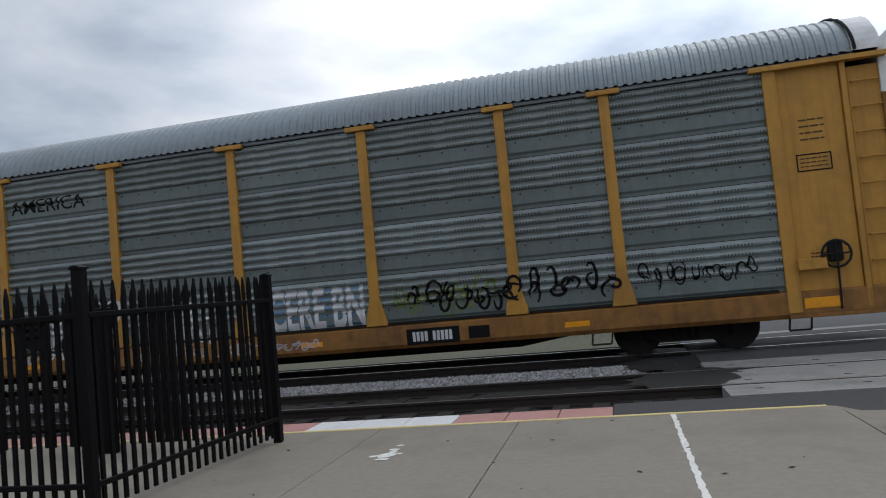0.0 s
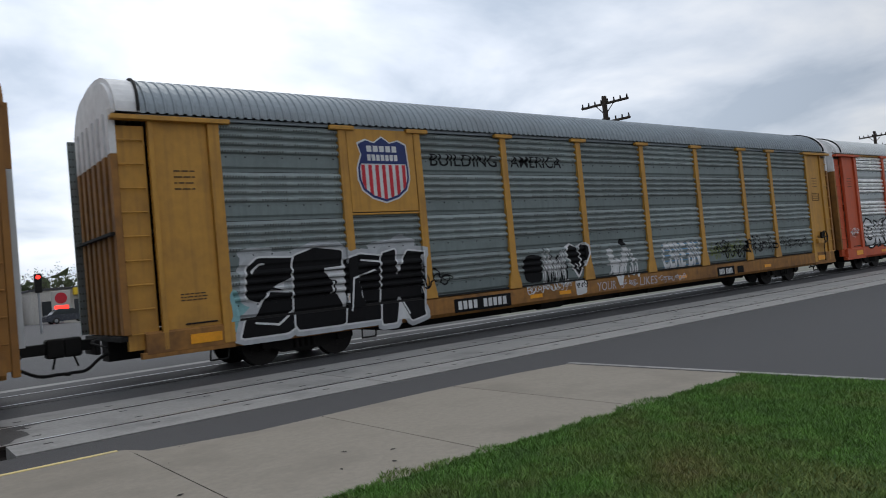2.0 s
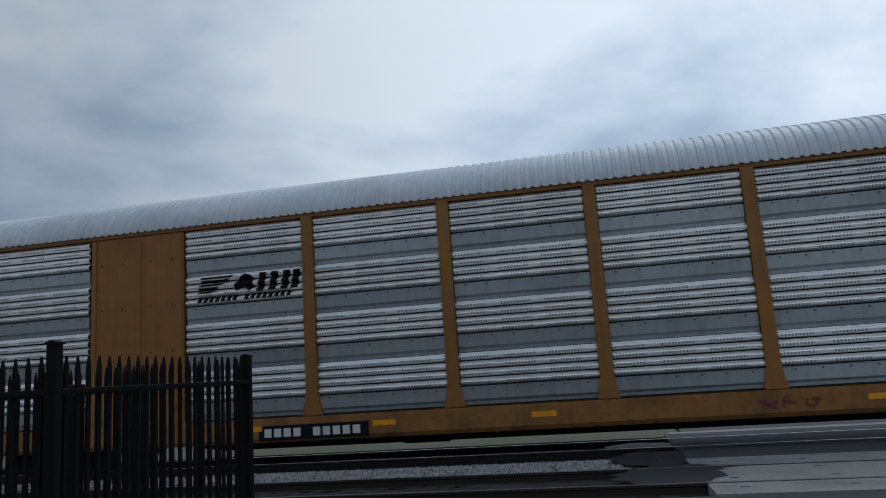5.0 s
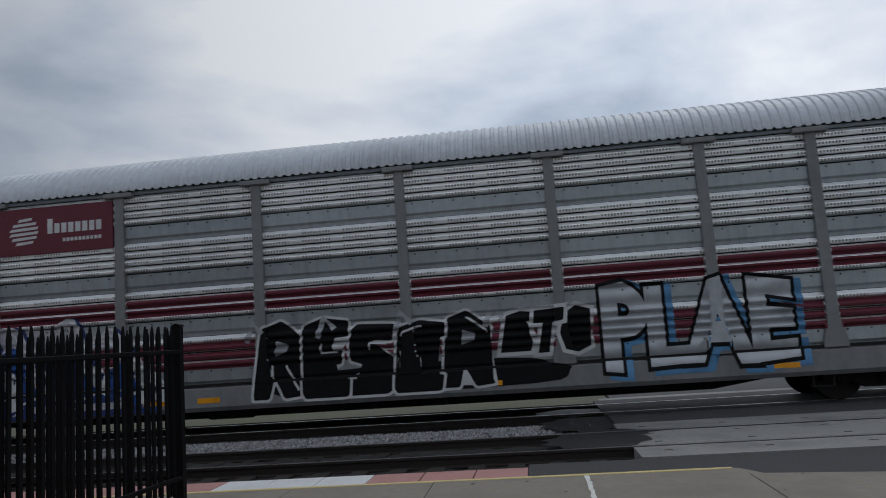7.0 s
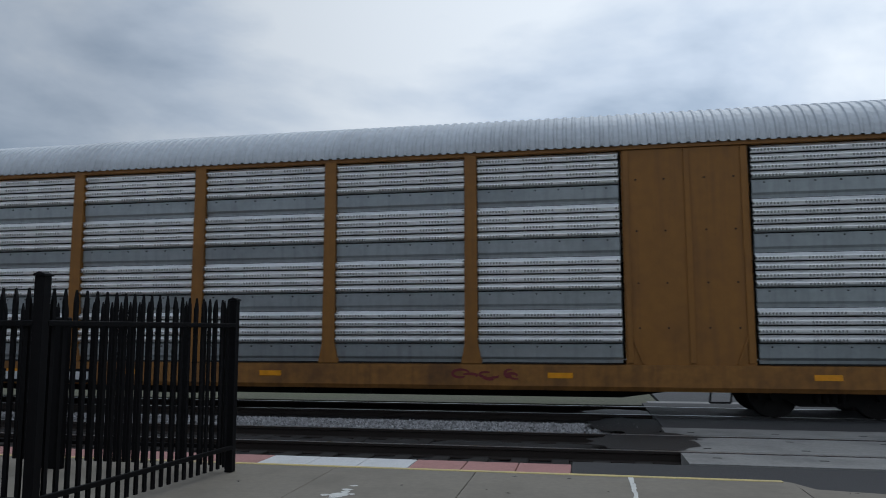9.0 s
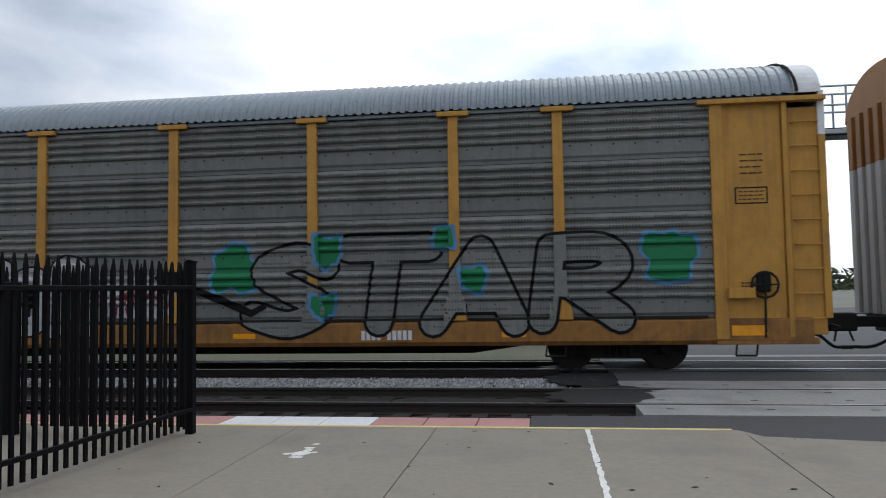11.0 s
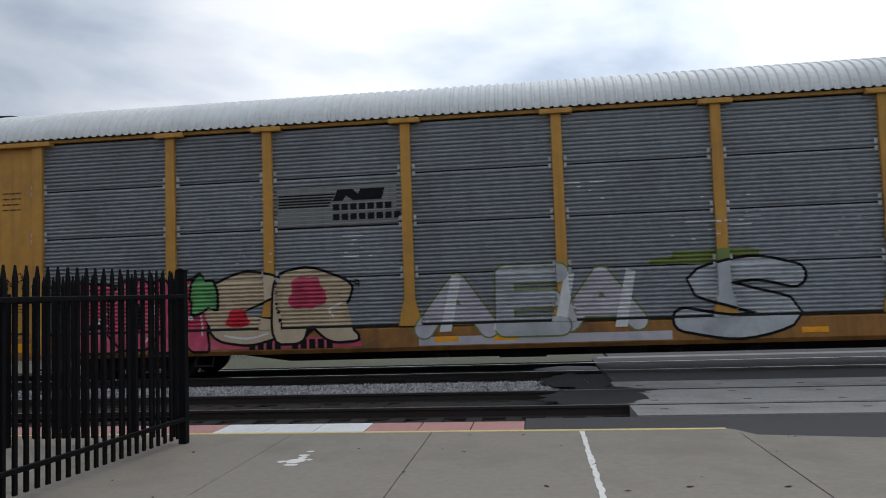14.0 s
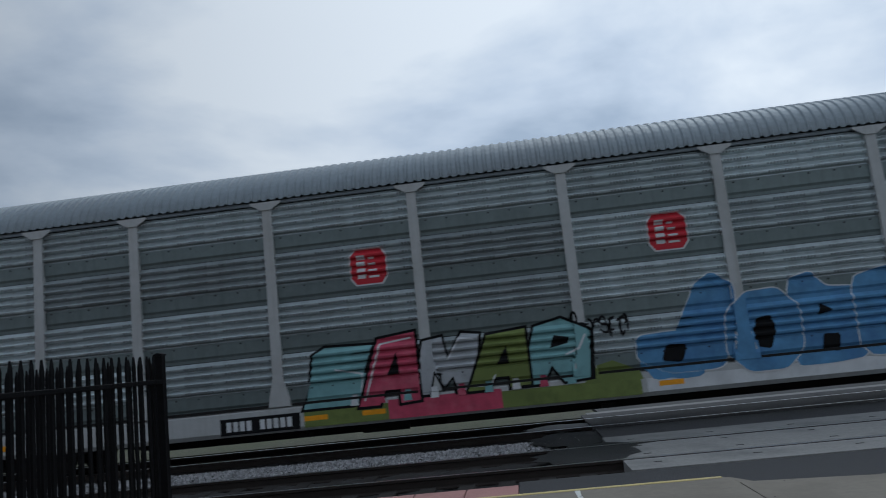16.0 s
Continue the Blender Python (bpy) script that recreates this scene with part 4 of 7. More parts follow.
GLYPH = {
    "S": (((0.92, 0.86), (0.55, 1.0), (0.12, 0.78), (0.5, 0.5), (0.9, 0.24), (0.5, 0.0), (0.02, 0.14)),),
    "N": (((0.1, 0), (0.12, 1)), ((0.12, 1), (0.9, 0)), ((0.88, 0), (0.9, 1))),
    "O": (((0.5, 1), (0.08, 0.75), (0.08, 0.25), (0.5, 0), (0.92, 0.25), (0.92, 0.75), (0.5, 1), (0.2, 0.9)),),
    "R": (((0.12, 0), (0.12, 1)), ((0.12, 1), (0.7, 1.0), (0.92, 0.76), (0.7, 0.52), (0.2, 0.5)), ((0.4, 0.48), (1.02, 0))),
    "C": (((0.95, 0.8), (0.55, 1.0), (0.1, 0.7), (0.1, 0.3), (0.55, 0), (0.95, 0.2)),),
    "G": (((0.95, 0.8), (0.55, 1.0), (0.1, 0.7), (0.1, 0.3), (0.55, 0), (0.92, 0.16), (0.92, 0.45)), ((0.92, 0.45), (0.55, 0.45))),
    "D": (((0.12, 0), (0.12, 1)), ((0.12, 1), (0.6, 0.96), (0.92, 0.6), (0.88, 0.25), (0.55, 0.0), (0.12, 0))),
    "K": (((0.12, 0), (0.12, 1)), ((0.9, 1), (0.25, 0.5)), ((0.3, 0.55), (1.0, 0))),
    "T": (((0.5, 0), (0.5, 1)), ((0.0, 1), (1.0, 1))),
    "E": (((0.12, 0), (0.12, 1)), ((0.12, 1), (0.92, 1)), ((0.12, 0.5), (0.8, 0.52)), ((0.12, 0), (0.95, 0))),
    "J": (((0.75, 1), (0.78, 0.4), (0.55, 0.02), (0.15, 0.06), (0.0, 0.35)), ((0.4, 1), (1.0, 1))),
    "B": (((0.12, 0), (0.12, 1)), ((0.12, 1), (0.7, 0.95), (0.72, 0.6), (0.2, 0.52)), ((0.2, 0.52), (0.85, 0.45), (0.85, 0.06), (0.12, 0))),
    "A": (((0.0, 0), (0.45, 1)), ((0.45, 1), (0.98, 0)), ((0.2, 0.32), (0.8, 0.32))),
    "M": (((0.05, 0), (0.12, 1)), ((0.12, 1), (0.5, 0.3)), ((0.5, 0.3), (0.88, 1)), ((0.88, 1), (0.95, 0))),
    "Z": (((0.05, 1), (0.95, 1)), ((0.95, 1), (0.05, 0)), ((0.05, 0), (0.98, 0))),
    "V": (((0.0, 1), (0.45, 0)), ((0.45, 0), (1.0, 1))),
    "-": (((0.2, 0.42), (0.8, 0.42)),),
}


def rounded(path, radius):
    """A path smoothed to a curve, as (point, half width) with round ends."""
    p = [Vector(q) for q in path]
    out = []
    if len(p) == 2:
        out = [p[0].lerp(p[1], k / 4) for k in range(5)]
    else:
        for i in range(len(p) - 1):
            a, b, c, d = p[max(i - 1, 0)], p[i], p[i + 1], p[min(i + 2, len(p) - 1)]
            for k in range(5):
                f = k / 5
                out.append(0.5 * (2 * b + (c - a) * f + (2 * a - 5 * b + 4 * c - d) * f * f + (3 * b - a - 3 * c + d) * f ** 3))
        out.append(p[-1])
    head, tail = (out[0] - out[1]).normalized(), (out[-1] - out[-2]).normalized()
    ends = ((1.0, 0.12), (0.85, 0.55), (0.5, 0.87))
    rows = [(out[0] + head * radius * e, radius * w) for e, w in ends]
    rows += [(q, radius) for q in out]
    return rows + [(out[-1] + tail * radius * e, radius * w) for e, w in ends[::-1]]


def bubble_letter(ch, u0, z0, u1, z1, radius, lean, spread=0.0):
    bm = bmesh.new()
    r0 = radius
    for j, path in enumerate(GLYPH[ch]):
        pts = [(u0 + r0 + x * (u1 - u0 - 2 * r0) + lean * (z - 0.5), z0 + r0 + z * (z1 - z0 - 2 * r0)) for x, z in path]
        rows = rounded(pts, radius + spread)
        prev = None
        for i, (q, w) in enumerate(rows):
            d = (rows[min(i + 1, len(rows) - 1)][0] - rows[max(i - 1, 0)][0]).normalized()
            s = Vector((-d.y, d.x)) * w
            y = 0.0005 * j + 0.00003 * i
            row = [bm.verts.new((q.x + s.x, y, q.y + s.y)), bm.verts.new((q.x - s.x, y, q.y - s.y))]
            if prev:
                bm.faces.new((prev[0], prev[1], row[1], row[0]))
            prev = row
    return bm


def bubbles(made, body, u0, z0, u1, z1, fills, line, radius=0.17, edge=0.05, overlap=0.1, bounce=0.08, lean=0.0, seed=1, gleam=None, halo=None, label=""):
    """A run of fat rounded letters, each laid over the last with its outline."""
    rng = random.Random(seed)
    step = (u1 - u0) / len(body)
    if halo:
        for i, ch in enumerate(body):
            a = u0 + i * step
            lay(made, bubble_letter(ch, a - overlap, z0, a + step + overlap, z1, radius, lean, edge + 0.1), halo, "graffiti_halo", 0.003)
    for i, ch in enumerate(body):
        a, k = u0 + i * step, rng.uniform(-bounce, bounce)
        at = (ch, a - overlap, z0 + rng.uniform(0, bounce), a + step + overlap, z1 + k, radius, lean + rng.uniform(-bounce, bounce))
        fill = fills[i % len(fills)]
        lift = 0.005 + 0.006 * (i % 2)
        lay(made, bubble_letter(*at, edge), line, "graffiti_outline", lift)
        lay(made, bubble_letter(*at), fill, "graffiti", lift + 0.0026, label)
        if gleam:
            lay(made, bubble_letter(ch, a - overlap + 0.06, at[2] + 0.1, a + step + overlap - 0.06, at[4] + 0.02, 0.022, at[6]), gleam, "graffiti_highlight", lift + 0.003)


# angular letters: an outline, then the eyes inside it
BLOCK = {
    "S": (((0.15, 1.0), (0.98, 0.97), (0.9, 0.73), (0.42, 0.77), (0.4, 0.63), (0.98, 0.5), (1.03, 0.08), (0.85, 0.0), (0.0, 0.0), (0.04, 0.23), (0.56, 0.23), (0.58, 0.36), (0.02, 0.49), (-0.02, 0.88)),),
    "A": (((0.0, 0.0), (0.2, 0.96), (0.82, 1.02), (1.02, 0.02), (0.7, 0.0), (0.66, 0.2), (0.4, 0.2), (0.34, 0.0)), ((0.42, 0.42), (0.63, 0.42), (0.54, 0.75))),
    "M": (((0.0, 0.0), (0.05, 0.97), (0.35, 1.02), (0.5, 0.6), (0.68, 1.05), (0.98, 1.0), (1.02, 0.0), (0.74, 0.0), (0.72, 0.42), (0.5, 0.1), (0.3, 0.42), (0.27, 0.0)),),
    "R": (((0.0, 0.0), (0.03, 1.0), (0.45, 1.1), (0.97, 0.84), (0.9, 0.56), (0.66, 0.45), (1.1, 0.03), (0.7, 0.0), (0.44, 0.3), (0.36, 0.0)), ((0.36, 0.6), (0.64, 0.66), (0.64, 0.76), (0.38, 0.82))),
    "J": (((0.42, 1.05), (0.68, 1.22), (0.98, 1.02), (0.98, 0.25), (0.8, 0.0), (0.12, 0.0), (-0.3, 0.2), (-0.32, 0.5), (0.15, 0.52), (0.42, 0.5)), ((0.02, 0.16), (0.3, 0.12), (0.36, 0.34), (0.08, 0.36))),
    "O": (((0.28, 1.0), (0.72, 1.02), (0.98, 0.76), (1.0, 0.24), (0.74, 0.0), (0.26, 0.0), (0.0, 0.24), (0.02, 0.76)), ((0.4, 0.3), (0.58, 0.26), (0.66, 0.5), (0.6, 0.68), (0.42, 0.66), (0.36, 0.5))),
    "B": (((0.0, 0.0), (0.0, 1.12), (0.3, 1.2), (0.5, 0.98), (0.85, 0.95), (0.95, 0.7), (0.75, 0.55), (1.02, 0.36), (0.9, 0.04), (0.5, 0.0)), ((0.38, 0.16), (0.6, 0.14), (0.62, 0.36), (0.4, 0.38)), ((0.36, 0.62), (0.56, 0.66), (0.4, 0.78))),
    "E": (((0.0, 0.0), (0.0, 0.96), (0.45, 1.06), (1.0, 1.0), (1.0, 0.79), (0.38, 0.77), (0.38, 0.61), (0.86, 0.61), (0.84, 0.43), (0.38, 0.41), (0.38, 0.23), (1.03, 0.24), (1.0, 0.0)),),
    "Z": (((0.1, 1.02), (0.98, 0.94), (1.0, 0.66), (0.62, 0.4), (1.0, 0.34), (1.02, 0.0), (0.04, 0.0), (-0.04, 0.36), (0.42, 0.62), (0.16, 0.66)), ((0.3, 0.3), (0.7, 0.34), (0.6, 0.48))),
    "N": (((0.0, 0.0), (0.0, 0.95), (0.34, 1.06), (0.7, 0.55), (0.72, 1.0), (1.0, 1.06), (1.02, 0.0), (0.7, 0.0), (0.32, 0.44), (0.3, 0.0)),),
    "C": (((0.98, 0.95), (0.5, 1.06), (0.1, 0.86), (0.0, 0.42), (0.2, 0.04), (0.62, -0.04), (1.02, 0.1), (0.95, 0.34), (0.62, 0.3), (0.42, 0.46), (0.55, 0.7), (0.96, 0.66)),),
    "K": (((0.0, 0.0), (0.02, 1.0), (0.34, 1.05), (0.38, 0.66), (0.62, 1.02), (1.02, 0.98), (0.66, 0.54), (1.06, 0.06), (0.7, 0.0), (0.4, 0.34), (0.34, 0.0)),),
    "T": (((0.0, 1.0), (0.02, 0.7), (0.34, 0.7), (0.3, 0.0), (0.66, 0.0), (0.66, 0.7), (1.0, 0.74), (0.98, 1.04)),),
}


def grown(points, d):
    """The outline moved out by d, corner by corner."""
    p = [Vector(q) for q in points]
    area = sum(a.x * b.y - b.x * a.y for a, b in zip(p, p[1:] + p[:1]))
    side = 1 if area > 0 else -1
    out = []
    for i, q in enumerate(p):
        a, b = (q - p[i - 1]).normalized(), (p[(i + 1) % len(p)] - q).normalized()
        na, nb = Vector((a.y, -a.x)) * side, Vector((b.y, -b.x)) * side
        m = na + nb
        out.append(q + m * (d / max(0.45, m.dot(na))) if m.length > 1e-4 else q + na * d)
    return [(v.x, v.y) for v in out]


def eased(points, amount):
    """Corners cut twice, for a rounder letter."""
    for _ in range(2 if amount else 0):
        n = len(points)
        points = [tuple(Vector(points[i]).lerp(Vector(points[j]), f)) for i in range(n) for j, f in (((i - 1) % n, amount), ((i + 1) % n, amount))]
    return points


def blocks(made, body, u0, z0, u1, z1, fills, line, edge=0.05, overlap=0.06, bounce=0.06, lean=0.1, seed=1, ease=0.0, eye=None, glint=None, halo=None, label=""):
    """A run of angular letters that jostle, each with a thick outline, dark eyes and a glint."""
    rng = random.Random(seed)
    step = (u1 - u0) / len(body)
    for i, ch in enumerate(body):
        a, b = u0 + i * step - overlap, u0 + (i + 1) * step + overlap
        lo, hi, tip = z0 + rng.uniform(-0.3, 1) * bounce, z1 + rng.uniform(-1, 1) * bounce, lean + rng.uniform(-1, 1) * bounce

        def put(points):
            return eased([(a + x * (b - a) + tip * (z - 0.5), max(0.53, lo + z * (hi - lo))) for x, z in points], ease)
        shape = put(BLOCK[ch][0])
        lift = 0.006 + 0.006 * (i % 2)
        if halo:
            lay(made, flat(grown(shape, edge + 0.09)), halo, "graffiti_halo", 0.003 + 0.0006 * (i % 2))
        lay(made, flat(grown(shape, edge)), line, "graffiti_outline", lift)
        lay(made, flat(shape), fills[i % len(fills)], "graffiti", lift + 0.0025, label)
        for hole in BLOCK[ch][1:]:
            lay(made, flat(put(hole)), eye or line, "graffiti_eye", lift + 0.0045)
        if glint:
            k = rng.randrange(len(shape))
            run = [shape[(k + j) % len(shape)] for j in range(3 if not ease else 7)]
            lay(made, stroke([tuple(Vector(q).lerp(Vector(((a + b) / 2, (lo + hi) / 2)), 0.16)) for q in run], 0.045), glint, "graffiti_highlight", lift + 0.0048)


def number_bars(made, u0, u1, z0, z1, mat, seed, back=None):
    """Reporting marks, as plain bars."""
    rng = random.Random(seed)
    if back:
        lay(made, rect(u0 - 0.12, z0 - 0.06, u1 + 0.12, z1 + 0.06), back, "number_panel", 0.003)
    n = 10
    for i in range(n):
        if i == 4:
            continue
        a = u0 + (u1 - u0) * i / n
        lay(made, rect(a, z0, a + (u1 - u0) / n * 0.72, z1), mat, "number_mark", 0.007)


def fallen_flag(made, u, z, s):
    """Galloping-bands mark, as plain black bands."""
    bm = bmesh.new()
    for k in range(5):
        zz = z + 0.62 * s - k * 0.1 * s
        merge(bm, flat([(u - k * 0.03 * s, zz), (u + (0.95 - k * 0.16) * s, zz), (u + (1.05 - k * 0.16) * s, zz + 0.06 * s), (u - (k - 1) * 0.03 * s, zz + 0.06 * s)]))
    merge(bm, flat([(u + 0.98 * s, z + 0.3 * s), (u + 1.12 * s, z + 0.22 * s), (u + 1.3 * s, z + 0.34 * s), (u + 1.5 * s, z + 0.18 * s), (u + 1.62 * s, z + 0.3 * s), (u + 1.58 * s, z + 0.62 * s), (u + 1.35 * s, z + 0.7 * s), (u + 1.12 * s, z + 0.52 * s)]))
    for a in (1.7, 2.06, 2.42, 2.72):
        merge(bm, flat([(u + a * s, z + 0.16 * s), (u + (a + 0.22) * s, z + 0.16 * s), (u + (a + 0.33) * s, z + 0.68 * s), (u + (a + 0.11) * s, z + 0.68 * s)]))
    lay(made, bm, BLACKP, "railway_mark", 0.006, "black railway mark of slanting bands")
    bm = bmesh.new()
    for i in range(16):
        if i != 7:
            a = u - 0.1 * s + i * 0.18 * s
            merge(bm, rect(a, z - 0.04 * s, a + 0.13 * s, z + 0.09 * s))
    lay(made, bm, BLACKP, "railway_name_marks", 0.006)


# ---- the cars, in the order in which they pass ----
def shield_car():
    made = post_car("weathered grey car carrier with yellow posts, graffiti and a shield sign", YEL, GALV, GREYROOF, RUSTY, dx=0.2, lift=0.08)
    # yellow panel with a shield
    c = made[0]
    part("logo_panel", plate_bm(5.03, 3.02, 6.81, 4.86, 0.0, 0.092), YEL, c, "yellow panel that carries the shield")
    part("logo_panel_edge", plate_bm(5.0, 2.96, 6.84, 3.0, 0.0, 0.088), YEL, c)
    cx, cz, w, h = 5.93, 3.96, 0.72, 0.76
    prof = [(-0.92, 0.78), (-0.62, 0.9), (-0.3, 0.82), (0, 1.0), (0.3, 0.82), (0.62, 0.9), (0.92, 0.78), (0.82, 0.45), (0.98, 0.05), (0.98, -0.3), (0.85, -0.62), (0.5, -0.86), (0, -1.0), (-0.5, -0.86), (-0.85, -0.62), (-0.98, -0.3), (-0.98, 0.05), (-0.82, 0.45)]

    def cut(k, z0=-2, z1=2, x0=-2, x1=2):
        bm = flat([(cx + x * w * k, cz + z * h * k) for x, z in prof])
        for co, no in (((0, 0, cz + z0 * h), (0, 0, -1)), ((0, 0, cz + z1 * h), (0, 0, 1)), ((cx + x0 * w, 0, 0), (-1, 0, 0)), ((cx + x1 * w, 0, 0), (1, 0, 0))):
            bmesh.ops.bisect_plane(bm, geom=bm.verts[:] + bm.edges[:] + bm.faces[:], plane_co=co, plane_no=no, clear_outer=True)
        return bm

    def sign(bm, mat, n, name):
        for v in bm.verts:
            v.co.y = -(SKIN + n)
        part(name, bm, mat, c)
    sign(cut(1.0), WHITE, 0.096, "shield_edge")
    sign(cut(0.95), NAVY, 0.099, "shield_rim")
    sign(cut(0.88), WHITE, 0.102, "shield_field")
    sign(cut(0.9, z0=0.17), NAVY, 0.105, "shield_top")
    bm = bmesh.new()
    for k in range(7):
        x = -0.82 + k * 0.25
        merge(bm, cut(0.88, z1=0.14, x0=x, x1=x + 0.13))
    sign(bm, RED, 0.105, "shield_stripes")
    bm = bmesh.new()
    for z, n in ((0.52, 5), (0.26, 7)):
        for i in range(n):
            a = cx - 0.58 * w + i * 1.16 * w / n
            merge(bm, rect(a, cz + z * h, a + 1.16 * w / n * 0.75, cz + (z + 0.18) * h))
    sign(bm, WHITE, 0.108, "shield_lettering")
    lay(made, letters("BUILDING", 7.3, 4.08, 9.42, 4.38, 0.007), BLACKP, "slogan", 0.006, "black lettering on the panels")
    lay(made, letters("AMERICA", 9.9, 4.08, 11.8, 4.38, 0.007), BLACKP, "slogan", 0.006, "black lettering on the panels")
    # big black piece with a pale halo
    blocks(made, "SEEK", 2.5, 0.56, 6.7, 2.1, (BLACKP,), WHITE, 0.04, 0.05, 0.14, 0.22, 5, 0.07, CHROME, WHITE, CHROME, "fat black spray-painted letter edged in white")
    for j, r in enumerate(((2.3, 1.8, 3.4, 2.4), (3.6, 2.0, 4.9, 2.45), (5.4, 1.8, 6.7, 2.5), (2.1, 0.7, 2.6, 1.6))):
        lay(made, blob(*r, 400 + j, 0.16), TEAL if j == 3 else CHROME, "graffiti_halo", 0.002)
    for j, p in enumerate((((2.7, 1.2), (3.0, 1.5), (3.4, 1.45)), ((3.75, 0.9), (3.8, 1.5), (4.3, 1.7)), ((4.8, 0.9), (4.9, 1.6), (5.5, 1.75)), ((5.75, 0.85), (5.9, 1.6), (6.3, 1.9)), ((2.6, 0.9), (3.1, 0.82), (3.5, 1.1)))):
        lay(made, stroke(list(p), 0.05), WHITE, "graffiti_highlight", 0.0125)
    lay(made, scrawl(6.4, 1.1, 7.6, 1.8, 4, 0.04, 21), BLACKP, "graffiti", 0.006)
    lay(made, blob(9.95, 1.0, 10.75, 1.85, 6, 0.03), BLACKP, "graffiti", 0.006, "round black sprayed dome")
    lay(made, scrawl(10.0, 0.72, 11.7, 1.1, 10, 0.025, 34, 1.2), WHITE, "graffiti", 0.008)
    lay(made, scrawl(10.7, 0.9, 11.6, 2.0, 8, 0.03, 33, 1.4), WHITE, "graffiti", 0.008, "tangle of white sprayed figures")
    lay(made, scrawl(10.75, 0.8, 11.6, 1.95, 6, 0.06, 35, 1.2), BLACKP, "graffiti", 0.005)
    heart = [(0, -0.95), (0.55, -0.2), (0.92, 0.35), (0.85, 0.8), (0.5, 0.98), (0.18, 0.85), (0, 0.55), (-0.18, 0.85), (-0.5, 0.98), (-0.85, 0.8), (-0.92, 0.35), (-0.55, -0.2)]
    lay(made, flat([(12.1 + x * 0.54, 1.52 + z * 0.52) for x, z in heart]), WHITE, "graffiti_outline", 0.006)
    lay(made, flat([(12.1 + x * 0.46, 1.54 + z * 0.44) for x, z in heart]), BLACKP, "graffiti", 0.009, "black heart sprayed with a white edge")
    lay(made, stroke([(11.98, 1.45), (12.1, 1.3), (12.2, 1.5), (12.12, 1.95)], 0.06), WHITE, "graffiti", 0.012)
    lay(made, blob(11.8, 0.55, 12.35, 1.05, 8, 0.05), WHITE, "graffiti", 0.009)
    lay(made, scrawl(11.9, 0.7, 12.3, 1.0, 3, 0.03, 9), BLACKP, "graffiti", 0.012)
    lay(made, scrawl(13.3, 0.75, 14.7, 1.85, 6, 0.07, 44), WHITE, "graffiti", 0.006)
    lay(made, flat([(13.3, 1.75), (13.55, 1.8), (13.8, 0.9), (14.05, 1.8), (14.3, 1.8), (13.85, 0.7), (13.72, 0.7)]), WHITE, "graffiti", 0.008)
    lay(made, blob(13.9, 1.82, 14.2, 2.05, 12, 0.1), BLACKP, "graffiti", 0.008)
    # blocky white letters over a chequer of lines
    lay(made, letters("CERE BN", 15.95, 1.02, 17.95, 1.8, 0.03), WHITE, "graffiti", 0.008, "blocky white sprayed letters")
    bm = bmesh.new()
    for k in range(5):
        merge(bm, rect(15.95, 1.06 + k * 0.17, 17.9, 1.09 + k * 0.17))
    lay(made, bm, SKYBLUE, "graffiti_lines", 0.005)
    lay(made, scrawl(18.6, 1.05, 20.6, 1.75, 9, 0.045, 51, 1.2), OLIVEP, "graffiti", 0.005)
    lay(made, scrawl(18.8, 1.05, 22.8, 1.8, 12, 0.06, 52, 1.1), BLACKP, "graffiti", 0.007, "angular black tag")
    lay(made, scrawl(23.2, 1.15, 25.2, 1.75, 9, 0.035, 53), BLACKP, "graffiti", 0.007)
    lay(made, letters("YOUR", 12.75, 0.62, 13.55, 0.86, 0.0, 0.1), HAZE, "graffiti", 0.006, "pale sprayed words along the sill")
    lay(made, scrawl(13.7, 0.62, 14.5, 0.86, 4, 0.03, 61), HAZE, "graffiti", 0.006)
    lay(made, letters("LIKES", 14.65, 0.62, 15.5, 0.86, 0.0, 0.1), HAZE, "graffiti", 0.006, "pale sprayed words along the sill")
    lay(made, scrawl(15.6, 0.62, 17.0, 0.88, 7, 0.03, 62), HAZE, "graffiti", 0.006)
    number_bars(made, 7.7, 9.3, 0.62, 0.82, WHITE, 3, BLACKP)
    number_bars(made, 18.9, 19.7, 0.62, 0.8, WHITE, 4, BLACKP)
    lay(made, rect(20.0, 0.6, 20.4, 0.83), BLACKP, "notice_plate", 0.005)
    return made[0], 1.748


